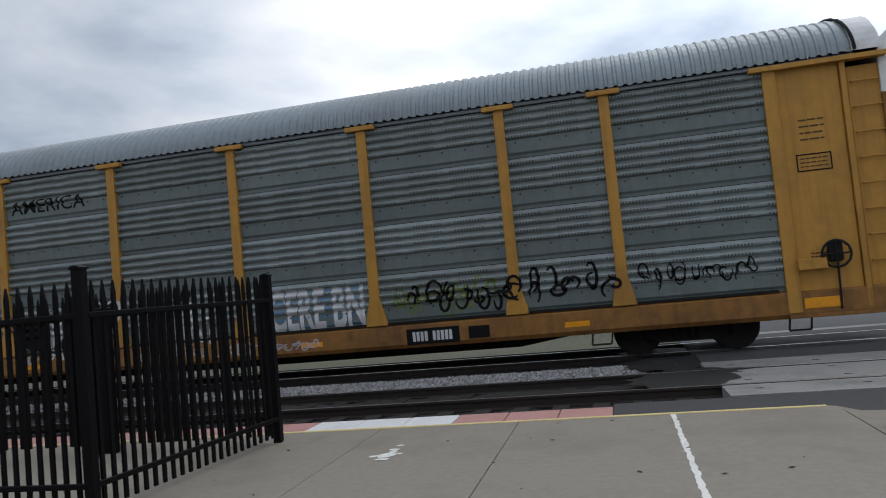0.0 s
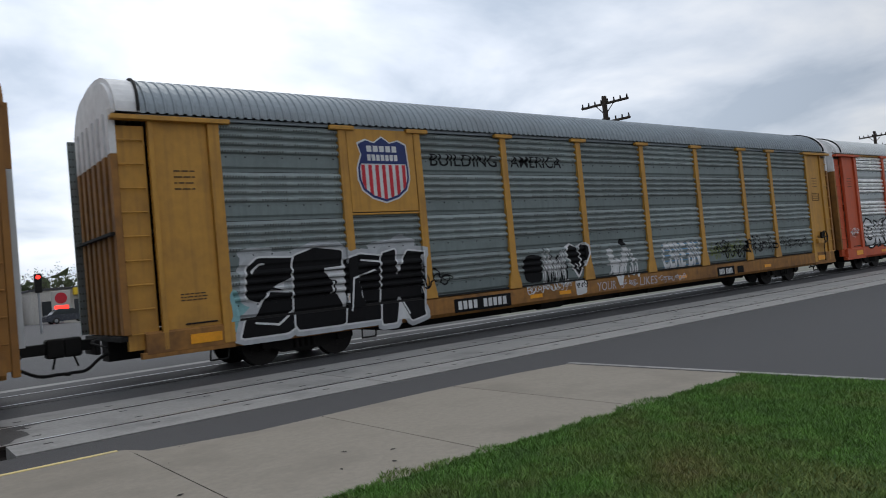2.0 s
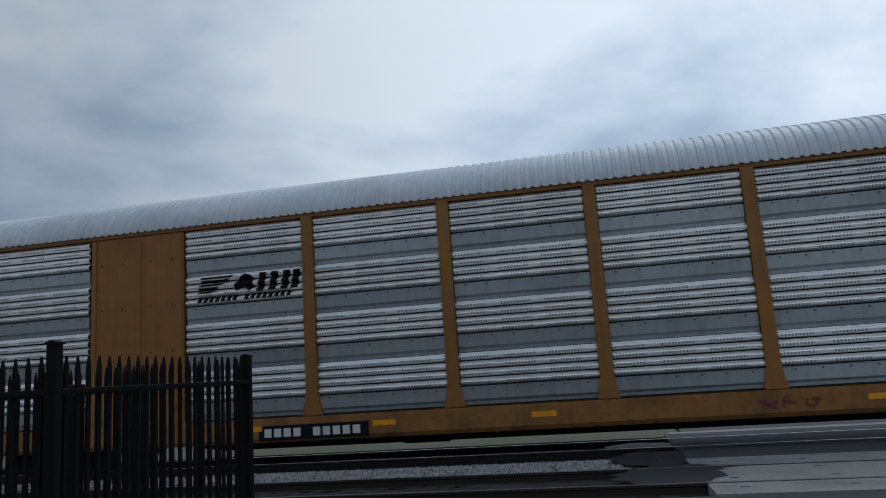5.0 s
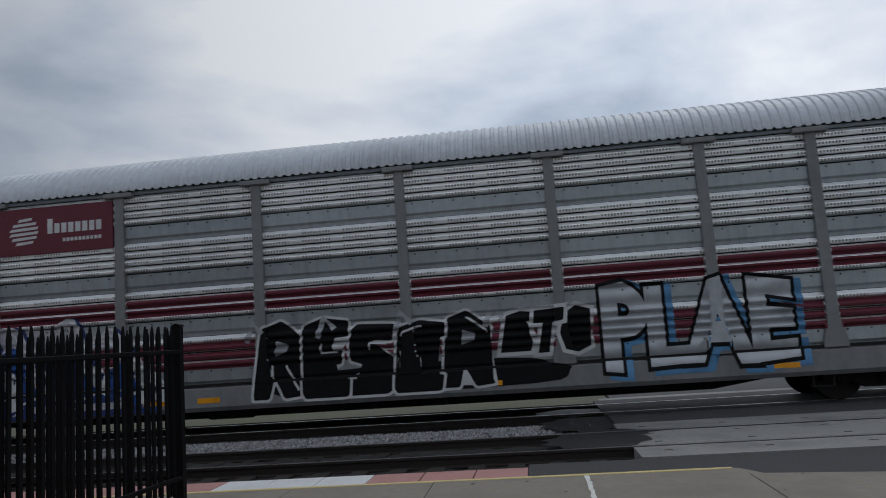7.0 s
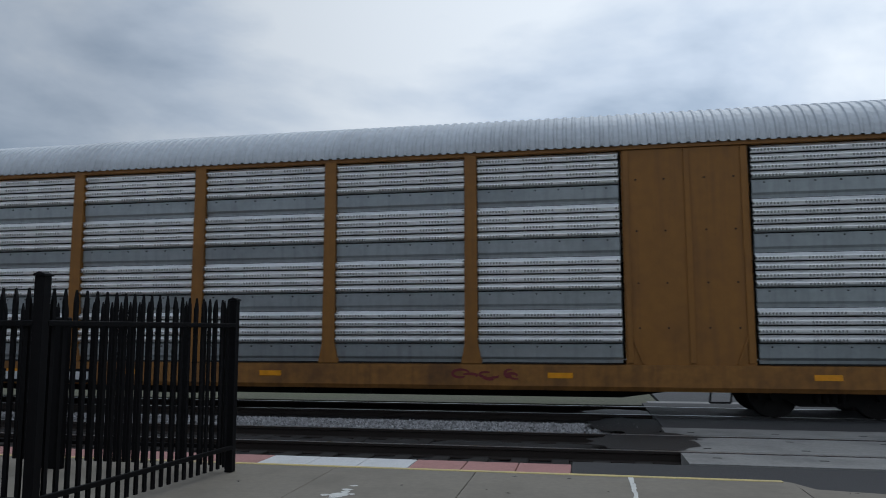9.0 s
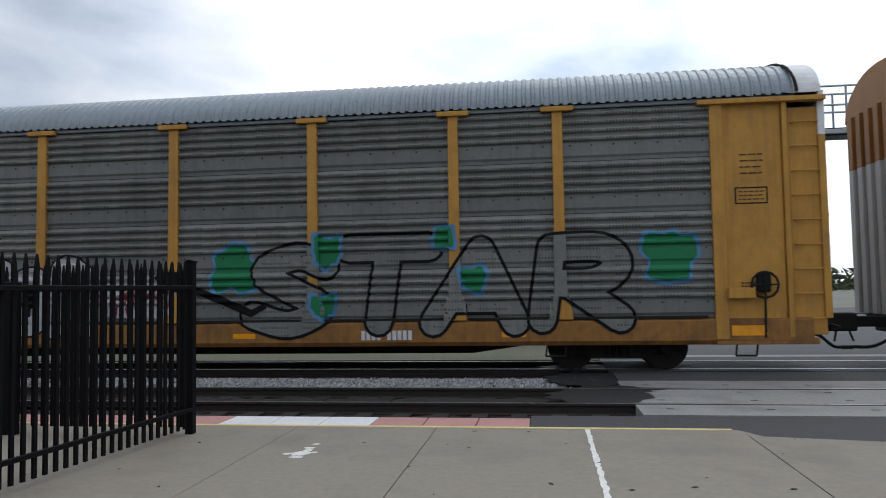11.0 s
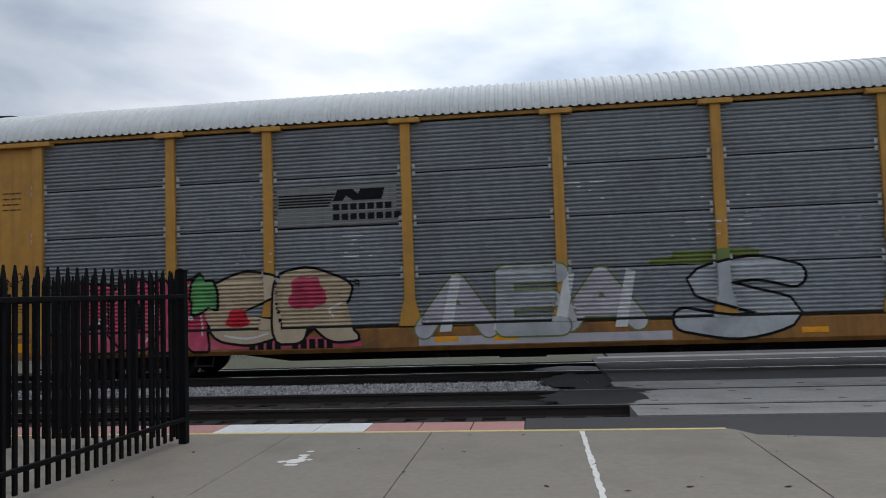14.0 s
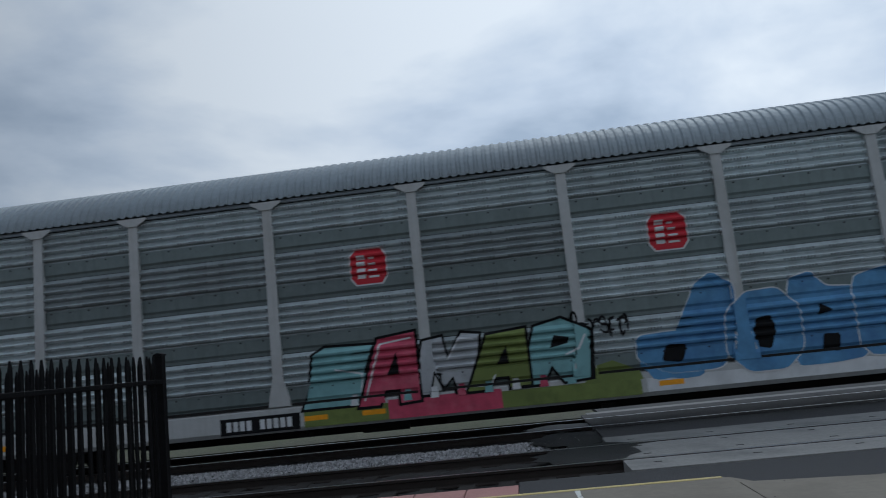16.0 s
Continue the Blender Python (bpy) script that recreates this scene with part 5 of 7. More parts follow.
def framed(label, dx, t0, variant):
    made = (*frame_car(label, dx, sheet=DUSTY if variant == 1 else None), dx)
    if variant == 1:
        fallen_flag(made, 6.75, 3.45, 0.72)
        number_bars(made, 7.7, 9.9, 0.58, 0.74, WHITE, 5, BLACKP)
        lay(made, scrawl(1.6, 1.2, 4.1, 2.3, 5, 0.07, 71, 1.2), BLACKP, "graffiti", 0.006, "looping black tag")
        lay(made, scrawl(1.7, 1.1, 4.5, 1.7, 5, 0.05, 72), BLACKP, "graffiti", 0.006)
        lay(made, scrawl(1.2, 0.95, 2.2, 1.5, 8, 0.05, 73), HAZE, "graffiti", 0.008)
        lay(made, scrawl(5.2, 1.1, 6.4, 2.2, 6, 0.05, 74), UNDER, "graffiti", 0.006)
        lay(made, scrawl(7.6, 1.1, 9.0, 2.0, 7, 0.04, 75), BLACKP, "graffiti", 0.006)
        lay(made, scrawl(11.1, 1.05, 17.4, 2.35, 13, 0.075, 76, 1.15), BLACKP, "graffiti", 0.006, "wide looping black outline piece")
        lay(made, blob(12.0, 1.1, 14.3, 2.0, 77, 0.1), HAZE, "graffiti_fill", 0.004)
        lay(made, scrawl(20.3, 1.3, 22.4, 2.5, 6, 0.05, 78), CREAM, "graffiti", 0.006)
        lay(made, blob(22.6, 1.05, 25.0, 1.75, 79, 0.06), CREAM, "graffiti_fill", 0.004)
        lay(made, scrawl(22.7, 1.05, 25.0, 1.75, 6, 0.05, 80), RED, "graffiti", 0.007)
    elif variant == 2:
        fallen_flag(made, 6.75, 3.35, 0.72)
        number_bars(made, 8.1, 10.1, 0.58, 0.74, WHITE, 6, BLACKP)
        lay(made, letters("FB-661", 25.35, 1.55, 25.9, 1.68, 0.02), BLACKP, "stencil", 0.068)
        lay(made, scrawl(17.2, 0.62, 18.2, 0.85, 3, 0.05, 81), WINE, "graffiti", 0.006)
    else:
        lay(made, flat([(5.15, 3.62), (5.75, 3.62), (5.75, 3.74), (5.3, 3.74), (5.26, 3.86), (5.3, 3.98), (5.6, 3.98), (5.85, 3.62), (6.0, 3.62), (6.15, 4.0), (6.18, 3.62), (6.3, 3.62), (6.28, 4.1), (6.08, 4.1), (5.92, 3.78), (5.7, 4.1), (5.25, 4.1), (5.12, 3.95)]), RED, "railway_mark", 0.022, "faded red railway mark")
        bars(made[0], 5.2, 3.3, 6.25, 3.5, 1, WINE, 0.086, 8, 0.8, seed=90)
        number_bars(made, 7.6, 9.6, 0.58, 0.74, WHITE, 7, BLACKP)
        lay(made, scrawl(17.2, 0.62, 18.4, 0.85, 3, 0.05, 82), WINE, "graffiti", 0.006)
    return made[0], t0


def maroon_band_car():
    made = post_car("grey car carrier with maroon bands and a maroon sign panel", MIDGREY, BRIGHT, SILVER, MIDGREY, lift=0.05)
    c = made[0]
    edges = sorted(made[1])
    for a, b in zip(edges, edges[1:]):
        for z0, z1, n in ((2.36, 2.74, 2), (1.28, 1.82, 3)):
            step = (z1 - z0) / n
            for k in range(n):
                lay(made, rect(a + 0.12, z0 + k * step + 0.02, b - 0.12, z0 + (k + 1) * step - 0.02), MAROON, "painted_band", 0.003, "maroon band along the panels")
    part("logo_panel", plate_bm(6.86, 3.82, 9.32, 4.78, 0.0, 0.094), MAROON, c, "maroon sign panel with a pale mark")
    bm = bmesh.new()
    for k in range(6):
        w = (0.28, 0.40, 0.46, 0.46, 0.38, 0.22)[k]
        z = 4.02 + k * 0.095
        merge(bm, flat([(7.45 - w * 0.8, z), (7.45 + w * 0.55, z + 0.03), (7.45 + w * 0.6, z + 0.085), (7.45 - w * 0.7, z + 0.06)]))
    for v in bm.verts:
        v.co.y = -(SKIN + 0.098)
    part("sign_mark", bm, WHITE, c, "pale round mark of swept bands")
    marks = [(7.92 + i * 0.15, 4.22, 0.11, 0.3 if i == 0 else 0.2) for i in range(8)] + [(8.25 + i * 0.085, 4.04, 0.06, 0.07) for i in range(10)]
    for u, z, w, h in marks:
        part("letter_bar", plate_bm(u, z, u + w, z + h, 0.095, 0.099, 0), WHITE, c)
    # blue wild-style piece with white tendrils
    for k, r in enumerate(((4.6, 1.6, 6.2, 2.3), (6.2, 1.7, 8.2, 2.4), (8.2, 1.5, 9.9, 2.2))):
        lay(made, blob(*r, 440 + k, 0.1), HAZE, "graffiti_halo", 0.0025)
    wave = [(2.35 + 0.25 * k, 1.25 + 0.62 * math.sin(math.pi * (k + 3) / 34) + 0.2 * math.sin(k * 1.35 + 0.4)) for k in range(32)]
    lay(made, flat([(2.3, 0.54), (10.2, 0.54)] + wave[::-1]), BLUE, "graffiti", 0.004, "blue sprayed ground of a wild-style piece")
    lay(made, flat([(2.5, 0.54), (10.1, 0.54), (9.4, 0.86), (7.6, 0.98), (6.0, 0.86), (4.2, 1.0), (3.0, 0.8)]), NAVY, "graffiti", 0.0062)
    for k in range(7):
        # a hooked limb that sweeps up from the foot, pale with a dark inner edge
        u, top, w = 3.5 + k * 0.98 + 0.16 * math.sin(k * 2.6), (1.75, 2.35, 2.3, 2.45, 2.3, 2.38, 2.15)[k], (0.16, 0.22, 0.17, 0.24, 0.18, 0.24, 0.2)[k]
        limb = rounded([(u + 0.75 + 0.25 * math.sin(k * 1.9), 0.72 + 0.12 * (k % 3)), (u + 0.5, 1.15), (u + 0.22, 1.6), (u - 0.02, top - 0.12), (u - 0.2, top), (u - 0.36, top - 0.12)], 0.01)
        line = [tuple(q) for q, _ in limb[3:-3]]
        lay(made, stroke([(x + 0.09, z + 0.02) for x, z in line], w * 0.8), NAVY, "graffiti_outline", 0.0085)
        lay(made, stroke(line, w), WHITE, "graffiti_outline", 0.011, "pale flame-like stroke")
        lay(made, stroke([(x - 0.02, z) for x, z in line[6:]], w * 0.38), HAZE, "graffiti", 0.0135)
        curl = rounded([(u + 0.1, 0.85), (u + 0.5, 1.02), (u + 0.62, 1.35), (u + 0.3, 1.5), (u + 0.12, 1.3)], 0.01)
        lay(made, stroke([tuple(q) for q, _ in curl[3:-3]], 0.07), WHITE, "graffiti_outline", 0.0155)
        lay(made, blob(u + 0.3, 1.12, u + 0.52, 1.36, 450 + k, 0.12), CREAM if k % 3 == 1 else CHROME, "graffiti", 0.0165)
        drip = rounded([(u - 0.1, 0.62), (u + 0.1, 0.78), (u - 0.05, 0.95), (u + 0.2, 1.05)], 0.01)
        lay(made, stroke([tuple(q) for q, _ in drip[3:-3]], 0.045), CHROME, "graffiti_highlight", 0.0172)
    tail = rounded([(8.6, 1.95), (9.2, 2.0), (9.8, 1.5), (10.3, 1.0), (10.5, 0.8), (10.1, 0.85)], 0.01)
    lay(made, stroke([tuple(q) for q, _ in tail[3:-3]], 0.2), WHITE, "graffiti_outline", 0.018, "pale flame-like stroke")
    lay(made, scrawl(2.2, 1.0, 3.2, 1.5, 5, 0.05, 99), BLACKP, "graffiti", 0.012)
    number_bars(made, 7.6, 9.6, 0.66, 0.79, HAZE, 8)
    # black letters with white edges
    lay(made, blob(12.0, 0.6, 18.6, 1.2, 101, 0.05), BLACKP, "graffiti_fill", 0.004)
    blocks(made, "RESER", 12.2, 0.62, 16.7, 1.98, (BLACKP,), WHITE, 0.05, 0.0, 0.1, 0.12, 61, 0.07, CHROME, WHITE, None, "fat black sprayed letter with a thin white edge")
    for k, u in enumerate((12.0, 13.4, 14.9, 16.6)):
        lay(made, stroke([(u, 1.75), (u + 0.14, 2.12), (u + 0.34, 1.9)], 0.14), CHROME, "graffiti_highlight", 0.0215)
    blocks(made, "ETC", 16.95, 1.2, 18.5, 1.98, (BLACKP,), WHITE, 0.07, 0.02, 0.05, 0.1, 62)
    graffiti(made, "PLAE", 18.8, 0.9, 22.0, 2.2, CHROME, BLACKP, 0.05, 0.09, wobble=0.1, shade=SKYBLUE, label="pale sprayed letters with black and blue edges")
    lay(made, scrawl(1.0, 1.0, 1.8, 1.5, 4, 0.04, 104), BLACKP, "graffiti", 0.05)
    return made[0], 8.341


def flag_car():
    made = post_car("sooty grey car carrier with yellow posts and a flag sign", YEL, OLIVE, GREYROOF, RUSTY, dx=-0.15, endlow=YEL)
    c = made[0]
    d = -0.15
    part("logo_panel", plate_bm(4.68, 2.98, 6.46, 4.86, 0.0, 0.092), YEL, c, "yellow panel that carries the flag")
    part("sooty_band", plate_bm(4.68, 2.84, 6.46, 2.975, 0.0, 0.088), OLIVE, c)
    w = [(4.85, 3.55), (4.95, 4.32), (5.25, 4.42), (5.6, 4.36), (6.0, 4.3), (6.3, 4.42), (6.22, 3.72), (6.15, 3.48), (5.8, 3.42), (5.4, 3.52)]
    for outline, m, n in ((w, WHITE, 0.096), ([w[0], w[1], (5.05, 4.2), (5.5, 3.95), (6.15, 3.48), w[8], w[9]], FLAGGREEN, 0.100)):
        bm = flat(outline)
        for v in bm.verts:
            v.co.y = -(SKIN + n)
        part("flag_sign", bm, m, c, "waving flag in green and white")
    bm = bmesh.new()
    for r in ((5.05, 3.74, 5.28, 4.05), (5.36, 3.74, 5.6, 4.05), (5.68, 3.74, 5.94, 4.05)):
        merge(bm, rect(*r))
    for v in bm.verts:
        v.co.y = -(SKIN + 0.104)
    part("flag_mark", bm, CHROME, c)
    blocks(made, "SNORC", 2.35, 0.64, 7.5, 2.18, (CHROME,), BLACKP, 0.04, 0.10, 0.08, 0.04, 11, 0.2, BLACKP, WHITE, None, "fat silver sprayed letter with a black outline")
    lay(made, blob(7.15, 1.15, 7.75, 1.6, 115, 0.05), BLACKP, "graffiti_outline", 0.019)
    lay(made, blob(7.2, 1.2, 7.68, 1.54, 115, 0.05), CHROME, "graffiti", 0.021)
    blocks(made, "OOKTOR", 7.6, 0.68, 13.3, 2.18, (CHROME,), BLACKP, 0.04, 0.08, 0.08, 0.04, 12, 0.2, BLACKP, WHITE, None, "fat silver sprayed letter with a black outline")
    lay(made, blob(13.3, 0.98, 15.2, 1.95, 111, 0.05), HAZE, "graffiti", 0.004)
    lay(made, scrawl(13.4, 1.0, 15.0, 1.85, 8, 0.05, 112), WINE, "graffiti", 0.006)
    lay(made, blob(14.6, 1.55, 15.3, 2.05, 113, 0.15), BLACKP, "graffiti", 0.007)
    # outlined piece with green
    bubbles(made, "STAR", 16.5, 0.66, 23.8, 2.5, (OLIVE,), BLACKP, 0.24, 0.06, 0.1, 0.12, 0.15, 41, None, None, "huge hollow letter in thick black outline")
    for k, r in enumerate(((15.75, 1.5, 16.75, 2.5), (17.85, 2.0, 18.4, 2.65), (20.2, 2.3, 20.6, 2.75), (24.0, 1.6, 25.0, 2.6), (17.8, 1.05, 18.3, 1.5), (20.7, 1.5, 21.2, 2.0))):
        lay(made, blob(r[0] - 0.08, r[1] - 0.08, r[2] + 0.08, r[3] + 0.08, 120 + k, 0.12), SKYBLUE, "graffiti_halo", 0.016 if k else 0.003)
        lay(made, blob(*r, 120 + k, 0.12), FLAGGREEN, "graffiti", 0.019 if k else 0.0045, "green sprayed cloud")
    lay(made, stroke([(15.2, 1.7), (15.9, 1.45), (16.6, 1.15), (16.9, 1.3)], 0.16), BLACKP, "graffiti", 0.0215)
    number_bars(made, 6.9, 9.0, 0.62, 0.8, WHITE, 9)
    number_bars(made, 18.8, 19.8, 0.62, 0.8, WHITE, 10)
    lay(made, scrawl(0.75, 1.7, 1.6, 2.5, 5, 0.035, 114), BLACKP, "graffiti", 0.05)
    return made[0], 12.705


def fine_car():
    made = post_car("grey finely ribbed car carrier with yellow posts and bright graffiti", YEL, GALV_FINE, WHITEROOF, RUSTY, kind="fine", dx=-0.1, endlow=YEL)
    c = made[0]
    bm = bmesh.new()
    for k in range(5):
        merge(bm, rect(6.82, 3.52 - k * 0.055, 7.95 - k * 0.03, 3.55 - k * 0.055))
    merge(bm, flat([(7.9, 3.4), (8.1, 3.4), (8.2, 3.55), (8.3, 3.4), (8.5, 3.4), (8.6, 3.62), (8.45, 3.62), (8.4, 3.52), (8.3, 3.62), (8.0, 3.62)]))
    merge(bm, flat([(8.5, 3.4), (8.85, 3.4), (8.9, 3.52), (8.72, 3.54), (8.92, 3.58), (8.92, 3.62), (8.6, 3.62), (8.58, 3.5)]))
    for z, n in ((3.22, 7), (3.03, 8)):
        for i in range(n):
            a = 7.9 + i * 0.17
            merge(bm, rect(a, z, a + 0.13, z + 0.12))
    part("logo_panel", plate_bm(6.78, 2.93, 9.15, 3.7, 0.0, 0.036), DULLDARK, c, "plain grey plate that carries the mark")
    for v in bm.verts:
        v.co.y = -(SKIN + 0.04)
    part("railway_mark", bm, BLACKP, c, "black railway mark and letter bars")
    blocks(made, "ZON", 2.45, 0.62, 5.2, 1.95, (PINKP,), BLACKP, 0.05, 0.08, 0.1, -0.12, 13, 0.08, BLACKP, WHITE, None, "fat pink sprayed letter with a black outline")
    lay(made, blob(4.9, 1.25, 5.6, 2.1, 131, 0.15), BLACKP, "graffiti_outline", 0.0115)
    lay(made, blob(4.96, 1.31, 5.54, 2.04, 131, 0.15), GREENP, "graffiti", 0.0128)
    blocks(made, "CR", 5.35, 0.72, 8.2, 2.0, (CREAM,), BLACKP, 0.05, 0.1, 0.06, 0.0, 17, 0.18, RED, WHITE, None, "fat cream sprayed letter with a black outline")
    lay(made, blob(6.95, 1.3, 7.75, 2.0, 132, 0.1), PINKP, "graffiti", 0.0215)
    lay(made, blob(5.7, 1.0, 6.2, 1.4, 133, 0.1), RED, "graffiti", 0.013)
    lay(made, rect(2.3, 0.62, 8.4, 0.82), PINKP, "graffiti_base", 0.003)
    for k, (u, z) in enumerate(((2.75, 1.72), (3.3, 1.1), (3.95, 1.8), (4.3, 1.15), (4.75, 1.7), (4.9, 1.2))):
        lay(made, blob(u, z, u + 0.16, z + 0.08, 410 + k, 0.1), WHITE, "graffiti_highlight", 0.014)
    lay(made, scrawl(7.6, 1.7, 8.4, 2.0, 4, 0.03, 135), BLACKP, "graffiti", 0.006)
    number_bars(made, 6.2, 7.9, 0.6, 0.78, BLACKP, 11)
    # chalky grey piece
    bubbles(made, "AEA", 9.6, 0.72, 13.6, 2.0, (HAZE, CHROME, HAZE), OLIVEP, 0.17, 0.03, 0.12, 0.1, 0.1, 31, None, None, "smudged grey and violet sprayed letter")
    bubbles(made, "S", 14.2, 0.6, 16.5, 2.0, (CHROME,), BLACKP, 0.19, 0.05, 0.05, 0.05, 0.1, 37, None, None, "big grey sprayed letter with a black outline")
    lay(made, rect(9.5, 0.6, 14.1, 0.76), HAZE, "graffiti_base", 0.003)
    lay(made, blob(13.8, 1.9, 15.9, 2.2, 136, 0.2), OLIVEP, "graffiti", 0.005)
    for k, u in enumerate((9.9, 10.9, 12.0, 13.1)):
        lay(made, flat([(u, 0.85), (u + 0.22, 0.85), (u + 0.42, 1.85), (u + 0.25, 1.9)]), WHITE, "graffiti_highlight", 0.013)
    # wine-red piece
    lay(made, blob(20.6, 0.6, 24.8, 1.95, 138, 0.1), WHITE, "graffiti_fill", 0.004)
    blocks(made, "JEOR", 20.95, 0.72, 24.6, 1.9, (WINE,), WHITE, 0.06, 0.04, 0.14, 0.12, 19, 0.1, CHROME, GREENP, None, "fat wine-red sprayed letter with a white edge")
    for k, (u, z) in enumerate(((21.3, 1.5), (22.35, 1.0), (22.6, 1.75), (23.4, 1.55), (24.2, 1.6), (23.9, 0.95))):
        lay(made, blob(u, z, u + 0.3, z + 0.16, 430 + k, 0.15), GREENP, "graffiti_highlight", 0.0135)
    lay(made, rect(19.9, 0.64, 20.35, 0.86), BLACKP, "notice_plate", 0.005)
    # white strips painted on for daylight that shows through slits in worn sheets
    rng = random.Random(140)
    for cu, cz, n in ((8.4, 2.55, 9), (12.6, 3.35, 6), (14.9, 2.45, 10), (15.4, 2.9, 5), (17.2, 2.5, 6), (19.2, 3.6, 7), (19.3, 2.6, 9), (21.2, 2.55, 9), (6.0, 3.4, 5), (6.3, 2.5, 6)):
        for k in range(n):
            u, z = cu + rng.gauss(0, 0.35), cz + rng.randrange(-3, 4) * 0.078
            lay(made, rect(u, z, u + rng.choice((0.05, 0.06, 0.08, 0.3)), z + 0.022), WHITE, "bright_scratch", 0.004, "white strip painted for daylight through a slit in the sheet")
    lay(made, scrawl(0.7, 1.85, 1.5, 2.3, 5, 0.03, 141), BLACKP, "graffiti", 0.05)
    return made[0], 14.898


def white_post_car():
    made = post_car("grey car carrier with white posts, red square signs and blue graffiti", LIGHTGREY, MIXED, GREYROOF, LIGHTGREY, flat_cap=True, dx=0.1, lift=0.03)
    c = made[0]
    for u in (11.45, 17.05):
        o = [(-0.34, 0.2), (-0.24, 0.33), (0.24, 0.33), (0.34, 0.2), (0.34, -0.2), (0.24, -0.33), (-0.24, -0.33), (-0.34, -0.2)]
        lay(made, flat([(u + x * 1.08, 3.42 + z * 1.08) for x, z in o]), WHITE, "square_sign_edge", 0.005)
        lay(made, flat([(u + x, 3.42 + z) for x, z in o]), RED, "square_sign", 0.008, "red eight-sided sign with pale bars")
        bm = bmesh.new()
        for k in range(4):
            merge(bm, rect(u - 0.22, 3.2 + k * 0.12, u - 0.06, 3.28 + k * 0.12))
            merge(bm, rect(u + 0.0, 3.2 + k * 0.12, u + 0.2 - 0.03 * k, 3.24 + k * 0.12))
        lay(made, bm, WHITE, "sign_bars", 0.011)
    blocks(made, "JOBE", 16.75, 0.78, 21.3, 2.2, (SKYBLUE,), WHITE, 0.022, 0.10, 0.1, 0.1, 23, 0.12, BLACKP, SKYBLUE, None, "fat pale-blue sprayed letter with a dark edge")
    lay(made, rect(16.3, 0.58, 21.3, 0.82), WHITE, "graffiti_base", 0.004)
    lay(made, blob(16.2, 0.7, 17.4, 1.5, 151, 0.08), SKYBLUE, "graffiti", 0.006)
    blocks(made, "SAMAR", 10.2, 0.84, 15.3, 2.0, (TEAL, PINKP, CHROME, OLIVEP, TEAL), BLACKP, 0.05, 0.05, 0.09, 0.22, 29, 0.0, BLACKP, WHITE, None, "many-coloured fat sprayed letter with a black outline")
    lay(made, rect(10.0, 0.55, 11.6, 0.85), OLIVEP, "graffiti_base", 0.004)
    lay(made, rect(11.6, 0.55, 13.7, 0.9), PINKP, "graffiti_base", 0.004)
    lay(made, rect(13.7, 0.55, 16.2, 0.85), OLIVEP, "graffiti_base", 0.004)
    for k in range(9):
        u = 10.9 + k * 0.5
        lay(made, flat([(u, 0.86), (u + 0.16, 0.86), (u + 0.13, 1.06), (u + 0.03, 1.06)]), (WHITE, PINKP, TEAL)[k % 3], "graffiti", 0.021)
    lay(made, flat([(15.2, 0.82), (16.25, 0.82), (16.2, 0.98), (15.75, 1.2), (15.3, 1.1)]), OLIVEP, "graffiti", 0.005)
    lay(made, scrawl(15.0, 1.5, 16.1, 2.2, 6, 0.05, 152), BLACKP, "graffiti", 0.006)
    lay(made, scrawl(21.3, 1.45, 22.4, 1.75, 6, 0.035, 153), WHITE, "graffiti", 0.006)
    number_bars(made, 8.5, 9.8, 0.6, 0.78, WHITE, 12, BLACKP)
    part("warning_plate", plate_bm(25.95, 2.35, 26.5, 2.55, 0.034, 0.042), SIGNY, c, "small yellow warning plate")
    lay(made, flat([(26.95 + 0.14 * math.cos(a * 0.5236), 1.95 + 0.14 * math.sin(a * 0.5236)) for a in range(12)]), RED, "round_sign", 0.04)
    lay(made, flat([(26.95 + 0.1 * math.cos(a * 0.5236), 1.95 + 0.1 * math.sin(a * 0.5236)) for a in range(12)]), WHITE, "round_sign", 0.044)
    return made[0], 17.082


def orange_car():
    made = post_car("orange-red car carrier with bright panels and a white roof", ORANGE, BRIGHT, WHITEROOF, ORANGE)
    graffiti(made, "OKO", 2.2, 1.0, 5.2, 2.0, WHITE, BLACKP, 0.05, 0.1, wobble=0.1, label="white and black sprayed letters")
    lay(made, scrawl(0.8, 1.4, 1.6, 1.9, 4, 0.04, 161), WHITE, "graffiti", 0.05)
    return made[0], -0.41


GALV_FINE = material("ribbed_grey_panel", (0.26, 0.28, 0.30), 0.55, 0.25, grain=9, vary=0.12, stain=0.45, stain_scale=0.8, dark=(0.15, 0.155, 0.16), each=0.08, streak=0.2, bump=0.03)
TRAIN = [
    orange_car(),
    shield_car(),
    framed("ochre car carrier with bright ribbed panels and black graffiti", 0.0, 3.915, 1),
    framed("ochre car carrier with clean bright ribbed panels", 0.0, 6.12, 2),
    maroon_band_car(),
    framed("ochre car carrier with a faded red mark", 0.0, 10.502, 3),
    flag_car(),
    fine_car(),
    white_post_car(),
]


# ---- ground, platform, road and tracks ----
def slab(name, outline, z0, z1, mat, label, category="", kind="structure", parent=None):
    bm = bmesh.new()
    prism(bm, outline, "z", z0, z1)
    ob = part(name, bm, mat, parent, label)
    if parent is None:
        tagged(ob, label, category or name, kind=kind)
    return ob


def rectangle(x0, y0, x1, y1):
    return [(x0, y0), (x1, y0), (x1, y1), (x0, y1)]


